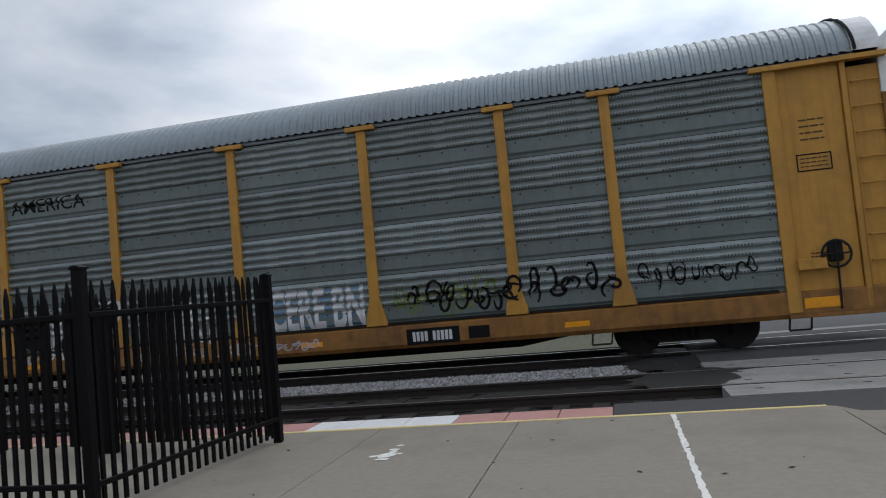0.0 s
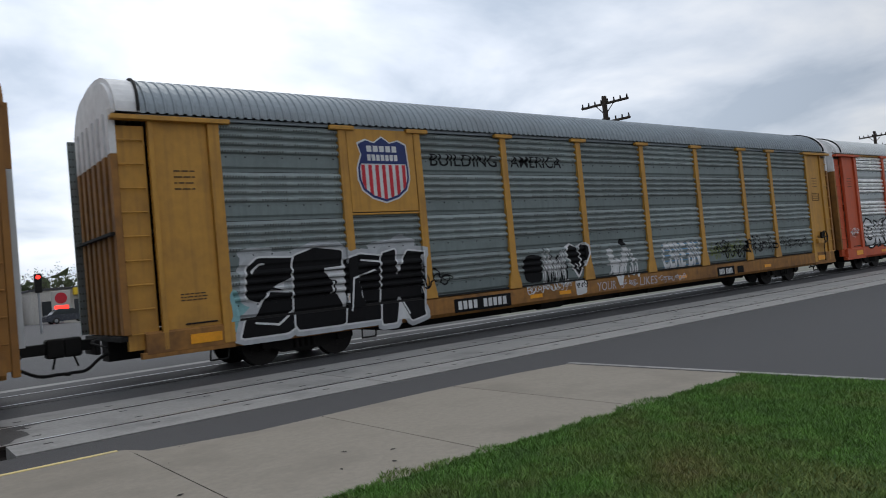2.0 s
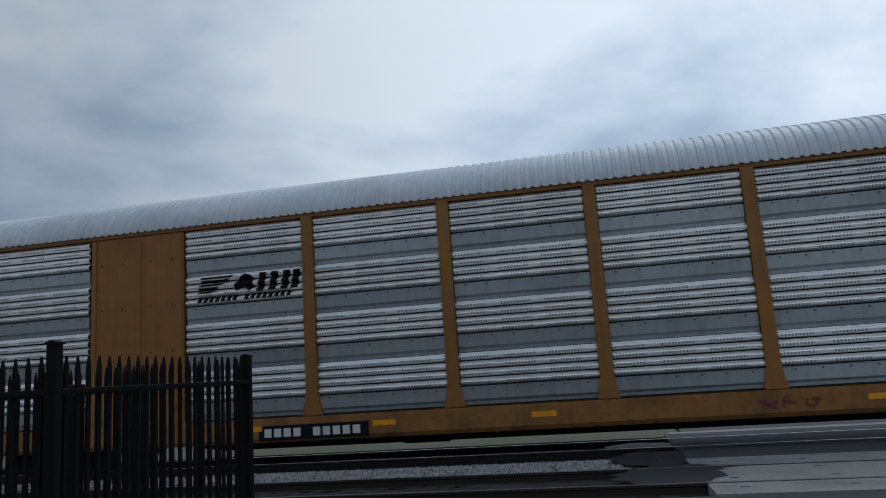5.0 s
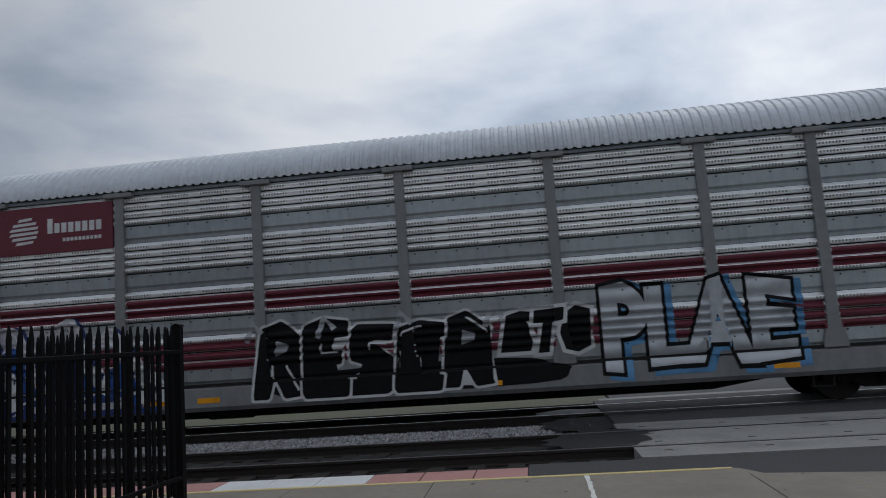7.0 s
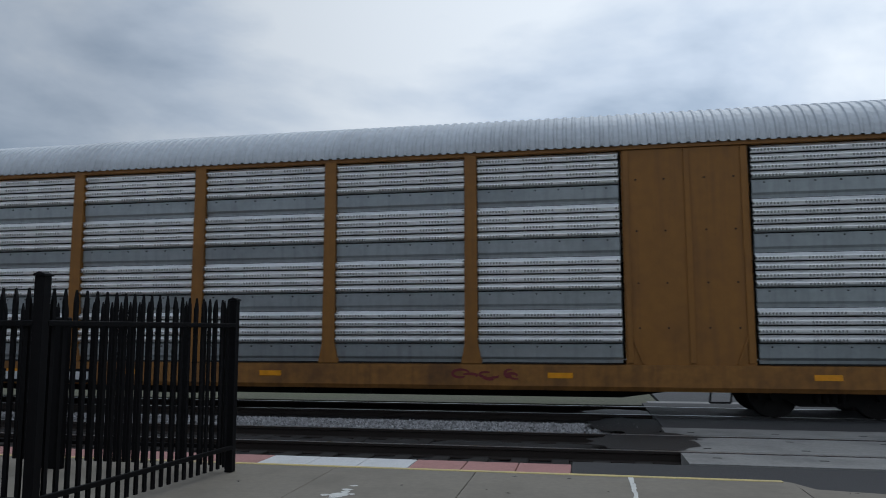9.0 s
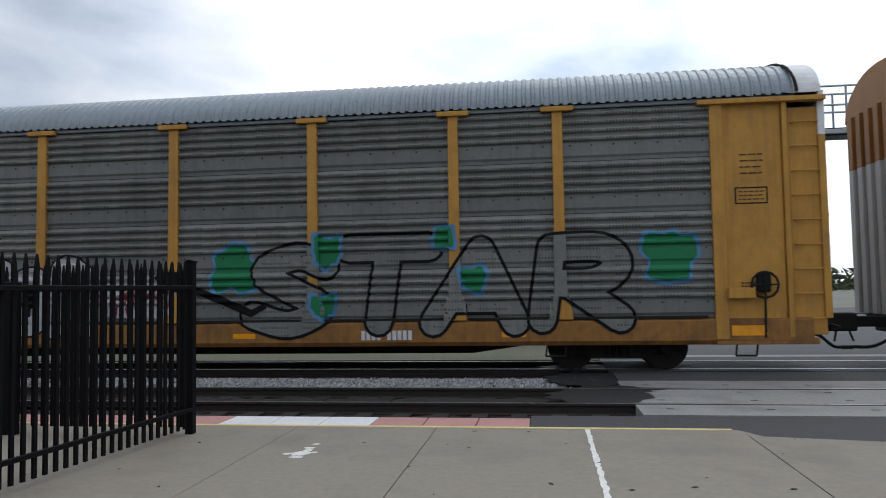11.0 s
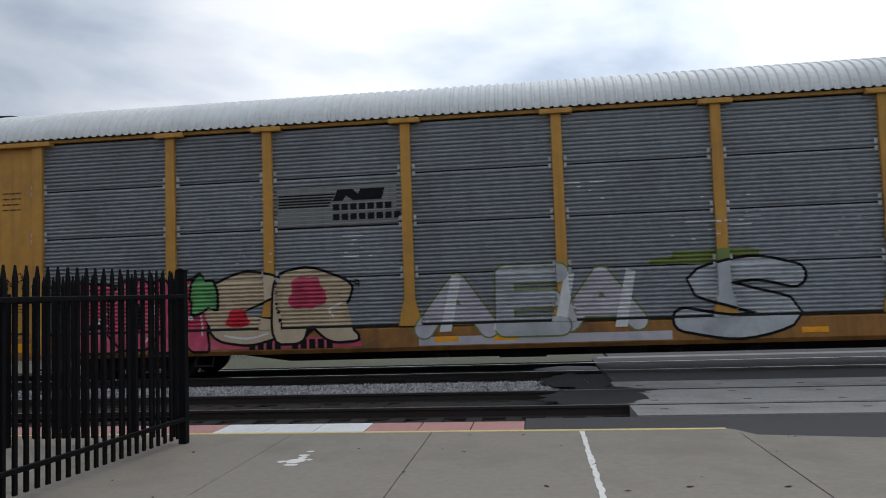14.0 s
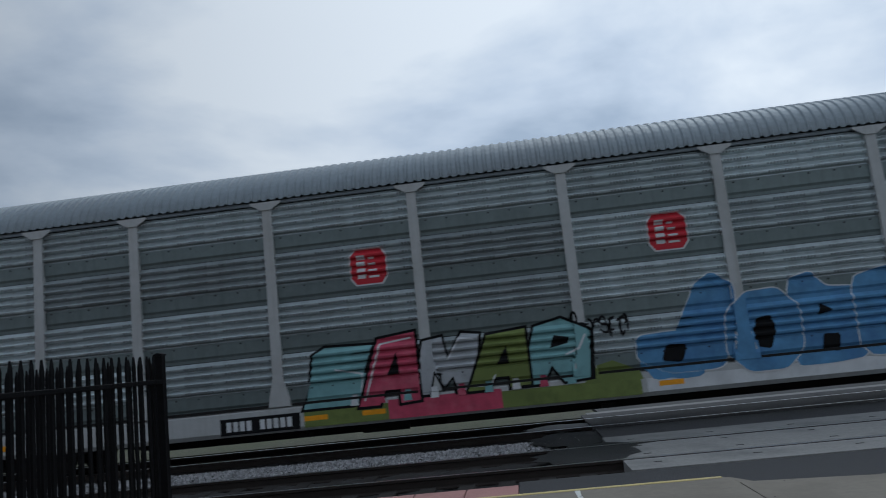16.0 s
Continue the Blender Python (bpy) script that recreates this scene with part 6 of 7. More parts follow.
def ground_sheet():
    bm = bmesh.new()
    n = 60
    def step(i):
        s = (i / n) * 2 - 1
        return math.copysign(abs(s) ** 3, s) * 3000
    rows = [[bm.verts.new((step(i), 20 + step(j), -0.34)) for i in range(n + 1)] for j in range(n + 1)]
    for j in range(n):
        for i in range(n):
            bm.faces.new((rows[j][i], rows[j][i + 1], rows[j + 1][i + 1], rows[j + 1][i]))
    tagged(part("ground", bm, DIRT), "flat grey-brown ground that reaches the horizon", "ground", kind="structure")


ground_sheet()
PAVE = thing("pavement", label="pale concrete platform and pavement laid in slabs", category="pavement", kind="structure")
# slabs between the joints, each with its own gap
XS = [-19.35, -17.7, -16.05, -14.4, -12.75, -11.1, -9.45, -7.8, -6.15, -4.5, -2.85, -1.235, 0.43, 2.05]
for a, b in zip(XS, XS[1:]):
    for y0, y1 in ((-6.0, -2.4), (-2.4, 1.2), (1.2, 4.8), (4.8, 8.30)):
        if a > 0.4 and y1 < 5:
            continue    # the lawn lies here
        bm = bmesh.new()
        box(bm, a + 0.004, y0 + 0.003, -0.30, b - 0.004, y1 - 0.003, 0.0, 0.004)
        part("slab", bm, CONCRETE, PAVE)
for a, b in ((2.05, 4.1), (4.1, 6.15), (6.15, 8.22)):
    bm = bmesh.new()
    far = {2.05: (8.02, 7.84), 4.1: (7.84, 7.92), 6.15: (7.92, 7.72)}[a]
    prism(bm, [(a + 0.006, 4.806), (b - 0.006, 4.806), (b - 0.006, far[1]), ((a + b) / 2 + 0.2, (far[0] + far[1]) / 2 + (0.03 if a > 3 else -0.13)), (a + 0.006, far[0])], "z", -0.30, 0.0)
    part("slab", bm, CONCRETE, PAVE)
slab("joint_bed", rectangle(-19.3, -5.9, 8.15, 7.6), -0.31, -0.02, JOINT, "dark sand in the joints", parent=PAVE)
# white sealed joint with a ragged edge, and the yellow edge line
bm = bmesh.new()
rng = random.Random(3)
ys = [4.8 + i * (8.28 - 4.8) / 50 for i in range(51)]
lo = [bm.verts.new((0.43 - 0.014 - rng.uniform(0, 0.02), y, 0.004)) for y in ys]
hi = [bm.verts.new((0.43 + 0.014 + rng.uniform(0, 0.02), y, 0.004)) for y in ys]
for i in range(50):
    bm.faces.new((lo[i], hi[i], hi[i + 1], lo[i + 1]))
tagged(part("joint_sealant", bm, SEAL), "ragged white sealant in a pavement joint", "sealant", kind="structure")
bm = bmesh.new()
box(bm, -19.3, 8.305, -0.3, 1.96, 8.375, 0.006, 0.004)
tagged(part("edge_line", bm, YLINE), "worn yellow line along the platform edge", "line", kind="structure")
bm = bmesh.new()
prism(bm, [(1.965, 8.305), (1.965, 8.375), (2.05, 8.30), (2.20, 7.99), (2.05, 7.99), (2.045, 8.30)], "z", -0.3, -0.003)
tagged(part("corner_kerb", bm, CONCRETE), "chamfered concrete corner of the platform", "kerb", kind="structure")


def splash(x, y, seed):
    bm = bmesh.new()
    rng = random.Random(seed)
    for k, (dx, dy, rx, ry) in enumerate(((0, 0, 0.16, 0.17), (0.02, 0.36, 0.1, 0.06), (0.03, 0.62, 0.07, 0.05), (-0.17, -0.02, 0.08, 0.07), (0.17, 0.08, 0.06, 0.05), (0.02, -0.22, 0.12, 0.06), (0.05, 0.2, 0.07, 0.1))):
        vs = [bm.verts.new((x + 0.7 * dx + 0.6 * rx * math.cos(a * 0.4488) * rng.uniform(0.75, 1.2), y + 0.7 * dy + 0.6 * ry * math.sin(a * 0.4488) * rng.uniform(0.75, 1.2), 0.003 + 0.0004 * k)) for a in range(14)]
        bm.faces.new(vs)
    tagged(part("paint_splash", bm, SEAL), "spilt white paint on the concrete", "paint", kind="structure")


splash(-2.36, 6.9, 5)
# dry leaves and grit that lie about on the concrete
bm = bmesh.new()
rng = random.Random(17)
for k in range(26):
    x, y, a, r = rng.uniform(-4, 4), rng.uniform(5.0, 8.1), rng.uniform(0, 6.28), rng.uniform(0.012, 0.035)
    bm.faces.new([bm.verts.new((x + r * f * math.cos(a + g), y + r * f * math.sin(a + g), 0.004 + 0.003 * (i % 2))) for i, (f, g) in enumerate(((1.3, 0), (0.5, 1.2), (1.1, 2.9), (0.6, 4.5)))])
tagged(part("litter", bm, TIE), "dry leaves and grit on the concrete", "litter", kind="stuff")
# edge pavers between line and track
EDGE = thing("platform_edge", label="row of faded red and white edge pavers", category="platform edge", kind="structure")
x = -0.20 - 31 * 0.62
while x < -0.3:
    w = 0.62
    b = x + w
    bm = bmesh.new()
    box(bm, x + 0.006, 8.381, -0.32, b - 0.006, 9.02, -0.012, 0.006)
    part("paver", bm, WHITEP if -4.0 < x < -2.2 else PINK, EDGE)
    x += w

# asphalt apron and road over the crossing
slab("road_near", rectangle(-0.194, 8.381, 8.23, 9.275), -0.3, -0.022, ASPHALT, "patched grey asphalt beside the crossing", "road")
slab("road_wedge", [(2.21, 8.02), (4.1, 7.83), (6.15, 7.91), (8.23, 7.71), (8.23, 8.377), (2.07, 8.377)], -0.3, -0.02, ASPHALT, "asphalt strip along the pavement", "road")
slab("road", rectangle(8.235, -30, 40, 9.275), -0.3, -0.026, ASPHALT, "wide grey asphalt road at the crossing", "road")
slab("road_between", rectangle(1.2, 12.64, 40, 14.02), -0.3, -0.012, ASPHALT, "asphalt between the two tracks", "road")
slab("road_beyond", rectangle(1.6, 17.36, 16, 120), -0.3, -0.03, ASPHALT, "grey road that leads away over the tracks", "road")
slab("far_strip", rectangle(1.3, 16.86, 38, 17.35), -0.3, -0.012, CROSS, "pale concrete strip behind the far track", "strip")
slab("cross_street", rectangle(-120, 42, 120, 52), -0.3, -0.034, ASPHALT, "grey street behind the tracks", "road")
slab("verge", rectangle(-60, 16.85, 1.55, 41.9), -0.33, -0.06, VERGE, "rough verge of grass and gravel", "verge")
slab("far_pavement", rectangle(-1.2, 22.5, 0.9, 41.9), -0.33, -0.03, CONCRETE, "pale footpath beside the road", "pavement")
slab("kerb", [(8.22, 3.0), (8.32, 3.0), (8.32, 7.74), (8.22, 7.74)], -0.3, 0.012, CROSS, "worn kerb at the road", "kerb")

# ballast and tracks
for name, y0, y1 in (("ballast_near", 9.03, 12.65), ("ballast_far", 12.65, 16.9)):
    bm = bmesh.new()
    n = 260
    rng = random.Random(8)
    xs = [-60 + 61.2 * (i / n) for i in range(n + 1)]
    cols = []
    for x in xs:
        cols.append([bm.verts.new((x, y0 + (y1 - y0) * j / 12, -0.17 + rng.uniform(-0.025, 0.025) + (0.03 if 3 < j < 9 else -0.02))) for j in range(13)])
    for a, b in zip(cols, cols[1:]):
        for j in range(12):
            bm.faces.new((a[j], b[j], b[j + 1], a[j + 1]))
    tagged(part(name, bm, BALLAST), "oily dark ballast bed", "ballast", kind="structure")


def stones(name, x0, x1, y0, y1, count, seed, top):
    """Loose angular ballast."""
    rng = np.random.default_rng(seed)
    base = np.array([(0, 0, 1), (0.9, 0.2, 0.1), (-0.2, 0.9, 0), (-0.8, -0.3, 0.2), (0.2, -0.9, -0.1), (0, 0, -0.8)])
    faces = np.array([(0, 1, 2), (0, 2, 3), (0, 3, 4), (0, 4, 1), (5, 2, 1), (5, 3, 2), (5, 4, 3), (5, 1, 4)])
    vs, fs = [], []
    for k in range(count):
        s = rng.uniform(0.022, 0.05)
        a = rng.uniform(0, 6.3)
        m = np.array([(math.cos(a), -math.sin(a), 0), (math.sin(a), math.cos(a), 0), (0, 0, 1)])
        y = rng.uniform(y0, y1)
        heap = top * (1 - ((y - (y0 + y1) / 2) / ((y1 - y0) / 2)) ** 2)
        p = (base * rng.uniform(0.7, 1.2, (6, 3))) @ m.T * s + (rng.uniform(x0, x1), y, -0.15 + heap * rng.uniform(0.5, 1))
        fs.append(faces + len(vs) * 6)
        vs.append(p)
    me = bpy.data.meshes.new(name)
    me.from_pydata(np.concatenate(vs).tolist(), [], np.concatenate(fs).tolist())
    me.materials.append(STONE)
    tagged(new(name, me), "loose grey crushed-stone ballast", "ballast", kind="stuff")


stones("ballast_stones", -9, 0.9, 12.0, 13.75, 11000, 4, 0.09)
stones("ballast_stones", -40, -9, 12.0, 13.75, 9000, 5, 0.09)
stones("ballast_stones", -12, 1.0, 16.2, 17.6, 3500, 6, 0.03)


def rails(y, name):
    t = thing(name, (0, y, 0), "railway track with worn steel rails on dark ties", "track", "two parallel tracks", "structure")
    for s in (-0.7525, 0.7525):
        bm = bmesh.new()
        prism(bm, [(s - 0.07, -0.165), (s + 0.07, -0.165), (s + 0.07, -0.15), (s + 0.012, -0.13), (s + 0.012, -0.045), (s + 0.036, -0.035), (s + 0.036, -0.003), (s - 0.036, -0.003), (s - 0.036, -0.035), (s - 0.012, -0.045), (s - 0.012, -0.13), (s - 0.07, -0.15)], "x", -120, 140)
        r = part("rail", bm, RAIL, t)
        bm = bmesh.new()
        box(bm, -120, s - 0.03, -0.003, 140, s + 0.03, 0.0)
        part("rail_head", bm, RAILTOP, r, "polished running surface")
    tb = bmesh.new()
    box(tb, -0.115, -1.3, -0.30, 0.115, 1.3, -0.135, 0.012)
    me = mesh_of("tie", tb, TIE)
    x = -38.0
    while x < 1.0:
        piece("tie", me, t, (x, 0, 0))
        x += 0.53
    return t


NEAR = rails(10.9, "track_near")
FAR = rails(15.15, "track_far")

# concrete crossing panels
PANELS_X = thing("level_crossing", label="grey concrete crossing panels set between the rails", category="level crossing", kind="structure")


def crossing_panel(y0, y1, x0, x1, ragged=0.0, mat=CROSS):
    bm = bmesh.new()
    prism(bm, [(x0 + ragged, y0), (x1 - 0.008, y0), (x1 - 0.008, y1), (x0, y1)], "z", -0.15, -0.006)
    part("crossing_panel", bm, mat, PANELS_X)


for y0, y1 in ((9.29, 10.09), (10.22, 11.575), (11.71, 12.62)):
    x = 1.16
    while x < 38:
        crossing_panel(y0, y1, x, x + 4.88, 0.0)
        x += 4.89
for y0, y1 in ((14.03, 14.34), (14.47, 15.825), (15.97, 16.85)):
    x = 1.16
    while x < 38:
        crossing_panel(y0, y1, x, x + 4.88, 0.0, ASPHALT)
        x += 4.89
# lifting eyes cast into the panels, and the tar that has crept over the first panels
bm = bmesh.new()
for y in (9.75, 10.5, 11.3, 12.1):
    x = 1.5
    while x < 24:
        box(bm, x, y - 0.022, -0.012, x + 0.1, y + 0.022, -0.004)
        x += 1.22
tagged(part("lifting_eyes", bm, UNDER), "dark lifting slots in the panels", "slots", kind="stuff")
bm = bmesh.new()
for k, (x, y, a, b) in enumerate(((0.75, 10.9, 0.75, 0.75), (0.95, 11.5, 0.6, 0.5), (0.7, 13.1, 0.7, 1.0), (0.6, 14.9, 0.7, 0.7), (1.3, 11.6, 0.5, 0.16))):
    vs = [bm.verts.new((x + a * math.cos(i * 0.314) * (1 + 0.12 * math.sin(3 * i)), y + b * math.sin(i * 0.314) * (1 + 0.1 * math.sin(2 * i + k)), -0.003 + 0.0007 * k - (0.03 if k in (2, 3) else 0))) for i in range(20)]
    bm.faces.new(vs)
tagged(part("tar_patch", bm, WET), "black asphalt patch where ballast meets the crossing", "tar", kind="structure")


# ---- lawn ----
slab("lawn", [(0.45, -12), (8.215, -12), (8.215, 4.78), (0.75, 4.78), (0.45, 4.6)], -0.3, -0.012, GRASSY, "mown lawn with a few bare patches", "lawn")


def grass(name, x0, x1, y0, y1, count, seed, ragged=0.0):
    rng = np.random.default_rng(seed)
    x, y = rng.uniform(x0, x1, count), rng.uniform(y0, y1, count)
    if ragged:
        # tufts creep over the pavement's edge
        creep = ragged * (0.35 + 0.3 * np.sin(2.3 * x) + 0.25 * np.sin(6.1 * x + 1) + 0.2 * np.sin(13.7 * x + 2))
        y = y0 + (y - y0) * np.clip(creep, 0.02, None) / (y1 - y0)
    a, h, w = rng.uniform(0, 2 * np.pi, count), rng.uniform(0.02, 0.055, count), rng.uniform(0.004, 0.008, count)
    lx, ly = rng.normal(0, 0.03, count), rng.normal(0, 0.03, count)
    z0 = -0.014
    v = np.empty((count, 3, 3))
    v[:, 0] = np.stack([x - w * np.cos(a), y - w * np.sin(a), np.full(count, z0)], 1)
    v[:, 1] = np.stack([x + w * np.cos(a), y + w * np.sin(a), np.full(count, z0)], 1)
    v[:, 2] = np.stack([x + lx, y + ly, z0 + h], 1)
    me = bpy.data.meshes.new(name)
    me.from_pydata(v.reshape(-1, 3).tolist(), [], np.arange(count * 3).reshape(-1, 3).tolist())
    me.materials.append(BLADE)
    tagged(new(name, me), "short green grass blades", "grass", kind="stuff")


grass("grass", 0.46, 8.22, 2.6, 4.80, 120000, 21)
grass("grass", 0.5, 8.22, 4.78, 5.0, 9000, 22, 0.26)
grass("grass", 0.46, 8.22, 0.9, 2.6, 58000, 23)


# ---- black steel fence ----
def pale(bm):
    w, d = 0.019, 0.012
    prism(bm, [(-w, 0.07), (w, 0.07), (w, 1.80), (0, 1.90), (-w, 1.80)], "y", -d, d)


def fence_run(a, b, group):
    a, b = Vector(a), Vector(b)
    way, length = (b - a).normalized(), (b - a).length
    f = thing("fence", label="black steel fence of pointed pales on two rails", category="fence", group=group)
    f.matrix_basis = Matrix.Translation((a.x, a.y, 0)) @ Matrix.Rotation(math.atan2(way.y, way.x), 4, "Z")
    pb = bmesh.new()
    pale(pb)
    me = mesh_of("pale", pb, FENCE)
    n = int(length / 0.118)
    for i in range(1, n):
        piece("pale", me, f, (i * length / n, 0, 0))
    for z in (0.27, 1.62):
        bm = bmesh.new()
        box(bm, 0.03, 0.014, z - 0.022, length - 0.03, 0.05, z + 0.022, 0.004)
        part("rail", bm, FENCE, f)
    return f


def fence_post(x, y, h, w):
    bm = bmesh.new()
    box(bm, -w / 2, -w / 2, 0, w / 2, w / 2, h, 0.006)
    p = tagged(part("fence_post", bm, FENCE), "square black steel fence post", "fence post", "fence posts")
    p.matrix_basis = Matrix.Translation((x, y, 0))
    cb = bmesh.new()
    prism(cb, [(-w / 2 - 0.008, h), (w / 2 + 0.008, h), (w / 2 + 0.008, h + 0.015), (0, h + 0.035), (-w / 2 - 0.008, h + 0.015)], "y", -w / 2 - 0.008, w / 2 + 0.008)
    part("post_cap", cb, FENCE, p)


CORNER, NEARPOST = (-3.93, 7.81), (-4.2, 5.1)
fence_run(CORNER, NEARPOST, "platform fence")
fence_run((NEARPOST[0], NEARPOST[1]), (-9.2, 5.12), "platform fence")
fence_run((-12.0, 7.72), CORNER, "platform fence")
fence_post(*CORNER, 1.9, 0.09)
fence_post(*NEARPOST, 1.99, 0.09)
fence_post(-9.2, 5.12, 2.0, 0.12)
fence_post(-12.0, 7.72, 1.9, 0.09)
fence_post(-8.0, 7.73, 1.9, 0.09)
bm = bmesh.new()
box(bm, -6.16, 7.60, 0.0, -5.90, 7.68, 1.72, 0.012)
tagged(part("gate_post", bm, FENCE), "broad black steel gate post beside the fence", "gate post")

# unseen building, added to close the place behind and darken the train's sides
unseen_block = thing("added_unseen_building", (0, 0, 0), "long dark brick building, unseen, added behind the camera to dim the train", "building")
bm = bmesh.new()
box(bm, -45, -16, -0.3, 6.5, -9, 4.6)
part("wall", bm, BRICK2, unseen_block)
bm = bmesh.new()
prism(bm, [(-16.8, 4.6), (-7.6, 4.6), (-7.6, 4.8), (-12.5, 7.2), (-16.8, 4.9)], "x", -45.8, 7.3)
part("roof", bm, ROOFDARK, unseen_block)
for k in range(12):
    x = -42 + k * 4
    bm = bmesh.new()
    box(bm, x, -9.0, 0.9, x + 1.3, -8.95, 3.0)
    part("window", bm, DARKGLASS, unseen_block)

# ---- beyond the tracks ----
f = thing("railing", (0, 20.4, -0.06), "low galvanised railing along the street", "railing")
bm = bmesh.new()
box(bm, -0.012, -0.012, 0, 0.012, 0.012, 1.0)
bar = mesh_of("baluster", bm, STEELGREY)
for i in range(280):
    piece("baluster", bar, f, (-26 + i * 0.095, 0, 0))
for z in (0.1, 0.92):
    bm = bmesh.new()
    box(bm, -26.1, -0.02, z, 0.6, 0.02, z + 0.04)
    part("rail", bm, STEELGREY, f)


def windows(parent, y, cells, frame_mat=STUCCO):
    for x0, z0, x1, z1 in cells:
        bm = bmesh.new()
        box(bm, x0, y - 0.05, z0, x1, y - 0.02, z1)
        w = part("window", bm, DARKGLASS, parent)
        bm = bmesh.new()
        box(bm, x0 - 0.1, y - 0.12, z0 - 0.12, x1 + 0.1, y - 0.005, z0 - 0.004)
        part("sill", bm, frame_mat, w)


def building(name, x0, x1, y0, depth, h, wall, label, base=None, cells=()):
    b = thing(name, (0, 0, 0), label, "building")
    bm = bmesh.new()
    box(bm, x0, y0, -0.3, x1, y0 + depth, h)
    part("wall", bm, wall, b)
    bm = bmesh.new()
    box(bm, x0 - 0.15, y0 - 0.15, h, x1 + 0.15, y0 + depth + 0.15, h + 0.25, 0.03)
    part("roof", bm, ROOFDARK, b)
    if base:
        bm = bmesh.new()
        box(bm, x0 - 0.02, y0 - 0.03, -0.3, x1 + 0.02, y0 - 0.004, base)
        part("plinth", bm, STUCCO, b, "pale painted plinth")
    windows(b, y0, cells)
    return b


building("brick_building", -34, -1.35, 58, 16, 4.3, BRICKRED, "long low dark-red brick building with a pale base", 0.75)
building("brick_building", -5.6, -0.45, 62, 10, 6.3, BRICK2, "two-storey brown brick building", None, [(-4.6, 4.7, -4.0, 5.7), (-3.2, 4.7, -2.6, 5.7), (-1.9, 4.7, -1.2, 5.7)])
building("shop", 8.4, 12.2, 96, 10, 3.2, STUCCO, "small pale shop with dark windows", None, [(8.8, 0.5, 9.8, 2.2), (10.4, 0.5, 11.8, 2.2)])
building("petrol_station", 14.0, 21.5, 92, 9, 3.6, STUCCO, "pale petrol station shop with a yellow fascia", None, [(15, 0.4, 16.5, 2.4), (18.3, 0.4, 19.5, 2.4)])
bm = bmesh.new()
box(bm, 18.2, 91.0, 2.9, 21.6, 91.95, 3.7, 0.03)
tagged(part("fascia", bm, SIGNY), "yellow fascia over the shop front", "fascia")
sg = thing("price_sign", (16.2, 88, 0), "roadside price sign with red figures", "sign")
bm = bmesh.new()
box(bm, -0.15, -0.15, -0.3, 0.15, 0.15, 0.6)
part("post", bm, STEELGREY, sg)
bm = bmesh.new()
box(bm, -0.9, -0.2, 0.6, 0.9, 0.2, 3.4, 0.05)
part("cabinet", bm, STUCCO, sg)
bm = bmesh.new()
box(bm, -0.7, -0.24, 1.0, 0.7, -0.204, 1.8)
part("display", bm, LAMPRED, sg)
bm = bmesh.new()
rod(bm, (0, -0.22, 2.6), (0, -0.205, 2.6), 0.6, sides=20)
part("emblem", bm, RED, sg)


def utility_pole(x, y, h, arms, turn):
    p = thing("utility_pole", (x, y, -0.3), "dark wooden utility pole with crossarms and insulators", "utility pole", "utility poles")
    bm = bmesh.new()
    rod(bm, (0, 0, 0), (0, 0, h), 0.19, 0.13, 10)
    part("pole", bm, POLEWOOD, p)
    c, s = math.cos(turn), math.sin(turn)
    for z, w, tilt in arms:
        bm = bmesh.new()
        rod(bm, (-c * w, -s * w, z - tilt), (c * w, s * w, z + tilt), 0.07, sides=6)
        rod(bm, (-c * w * 0.4, -s * w * 0.4, z - tilt * 0.4), (0, 0, z - 0.6), 0.025, sides=5)
        rod(bm, (c * w * 0.4, s * w * 0.4, z + tilt * 0.4), (0, 0, z - 0.6), 0.025, sides=5)
        a = part("crossarm", bm, POLEWOOD, p)
        bm = bmesh.new()
        for k in range(8):
            f = -0.95 + 1.9 * k / 7
            rod(bm, (c * w * f, s * w * f, z + tilt * f + 0.06), (c * w * f, s * w * f, z + tilt * f + 0.24), 0.05, 0.035, 6)
        part("insulators", bm, UNDER, a)
    return p


utility_pole(31.4, 25, 10.4, ((10.0, 1.4, 0.0), (9.0, 1.4, 0.0)), -1.4)
utility_pole(78.4, 30, 11.7, ((11.2, 1.4, 0.0), (10.2, 1.4, 0.0)), -1.4)
utility_pole(1.5, 82, 6.7, ((6.2, 1.0, 0.0),), 0.0)
utility_pole(3.15, 27.5, 3.1, (), 0.0)
utility_pole(11.5, 99, 5.6, ((5.0, 1.4, 0.0), (4.4, 1.4, 0.0)), 0.0)


def street_lamp(x, y, h):
    p = thing("street_lamp", (x, y, -0.3), "slim grey street lamp with an arm", "street lamp")
    bm = bmesh.new()
    rod(bm, (0, 0, 0), (0, 0, h), 0.09, 0.05, 8)
    part("pole", bm, STEELGREY, p)
    bm = bmesh.new()
    rod(bm, (0, 0, h - 0.1), (-0.7, 0, h + 0.35), 0.03, sides=6)
    part("arm", bm, STEELGREY, p)
    bm = bmesh.new()
    box(bm, -1.2, -0.12, h + 0.3, -0.65, 0.12, h + 0.42, 0.03)
    part("lamp_head", bm, STEELGREY, p)


street_lamp(-1.2, 40.5, 7.0)


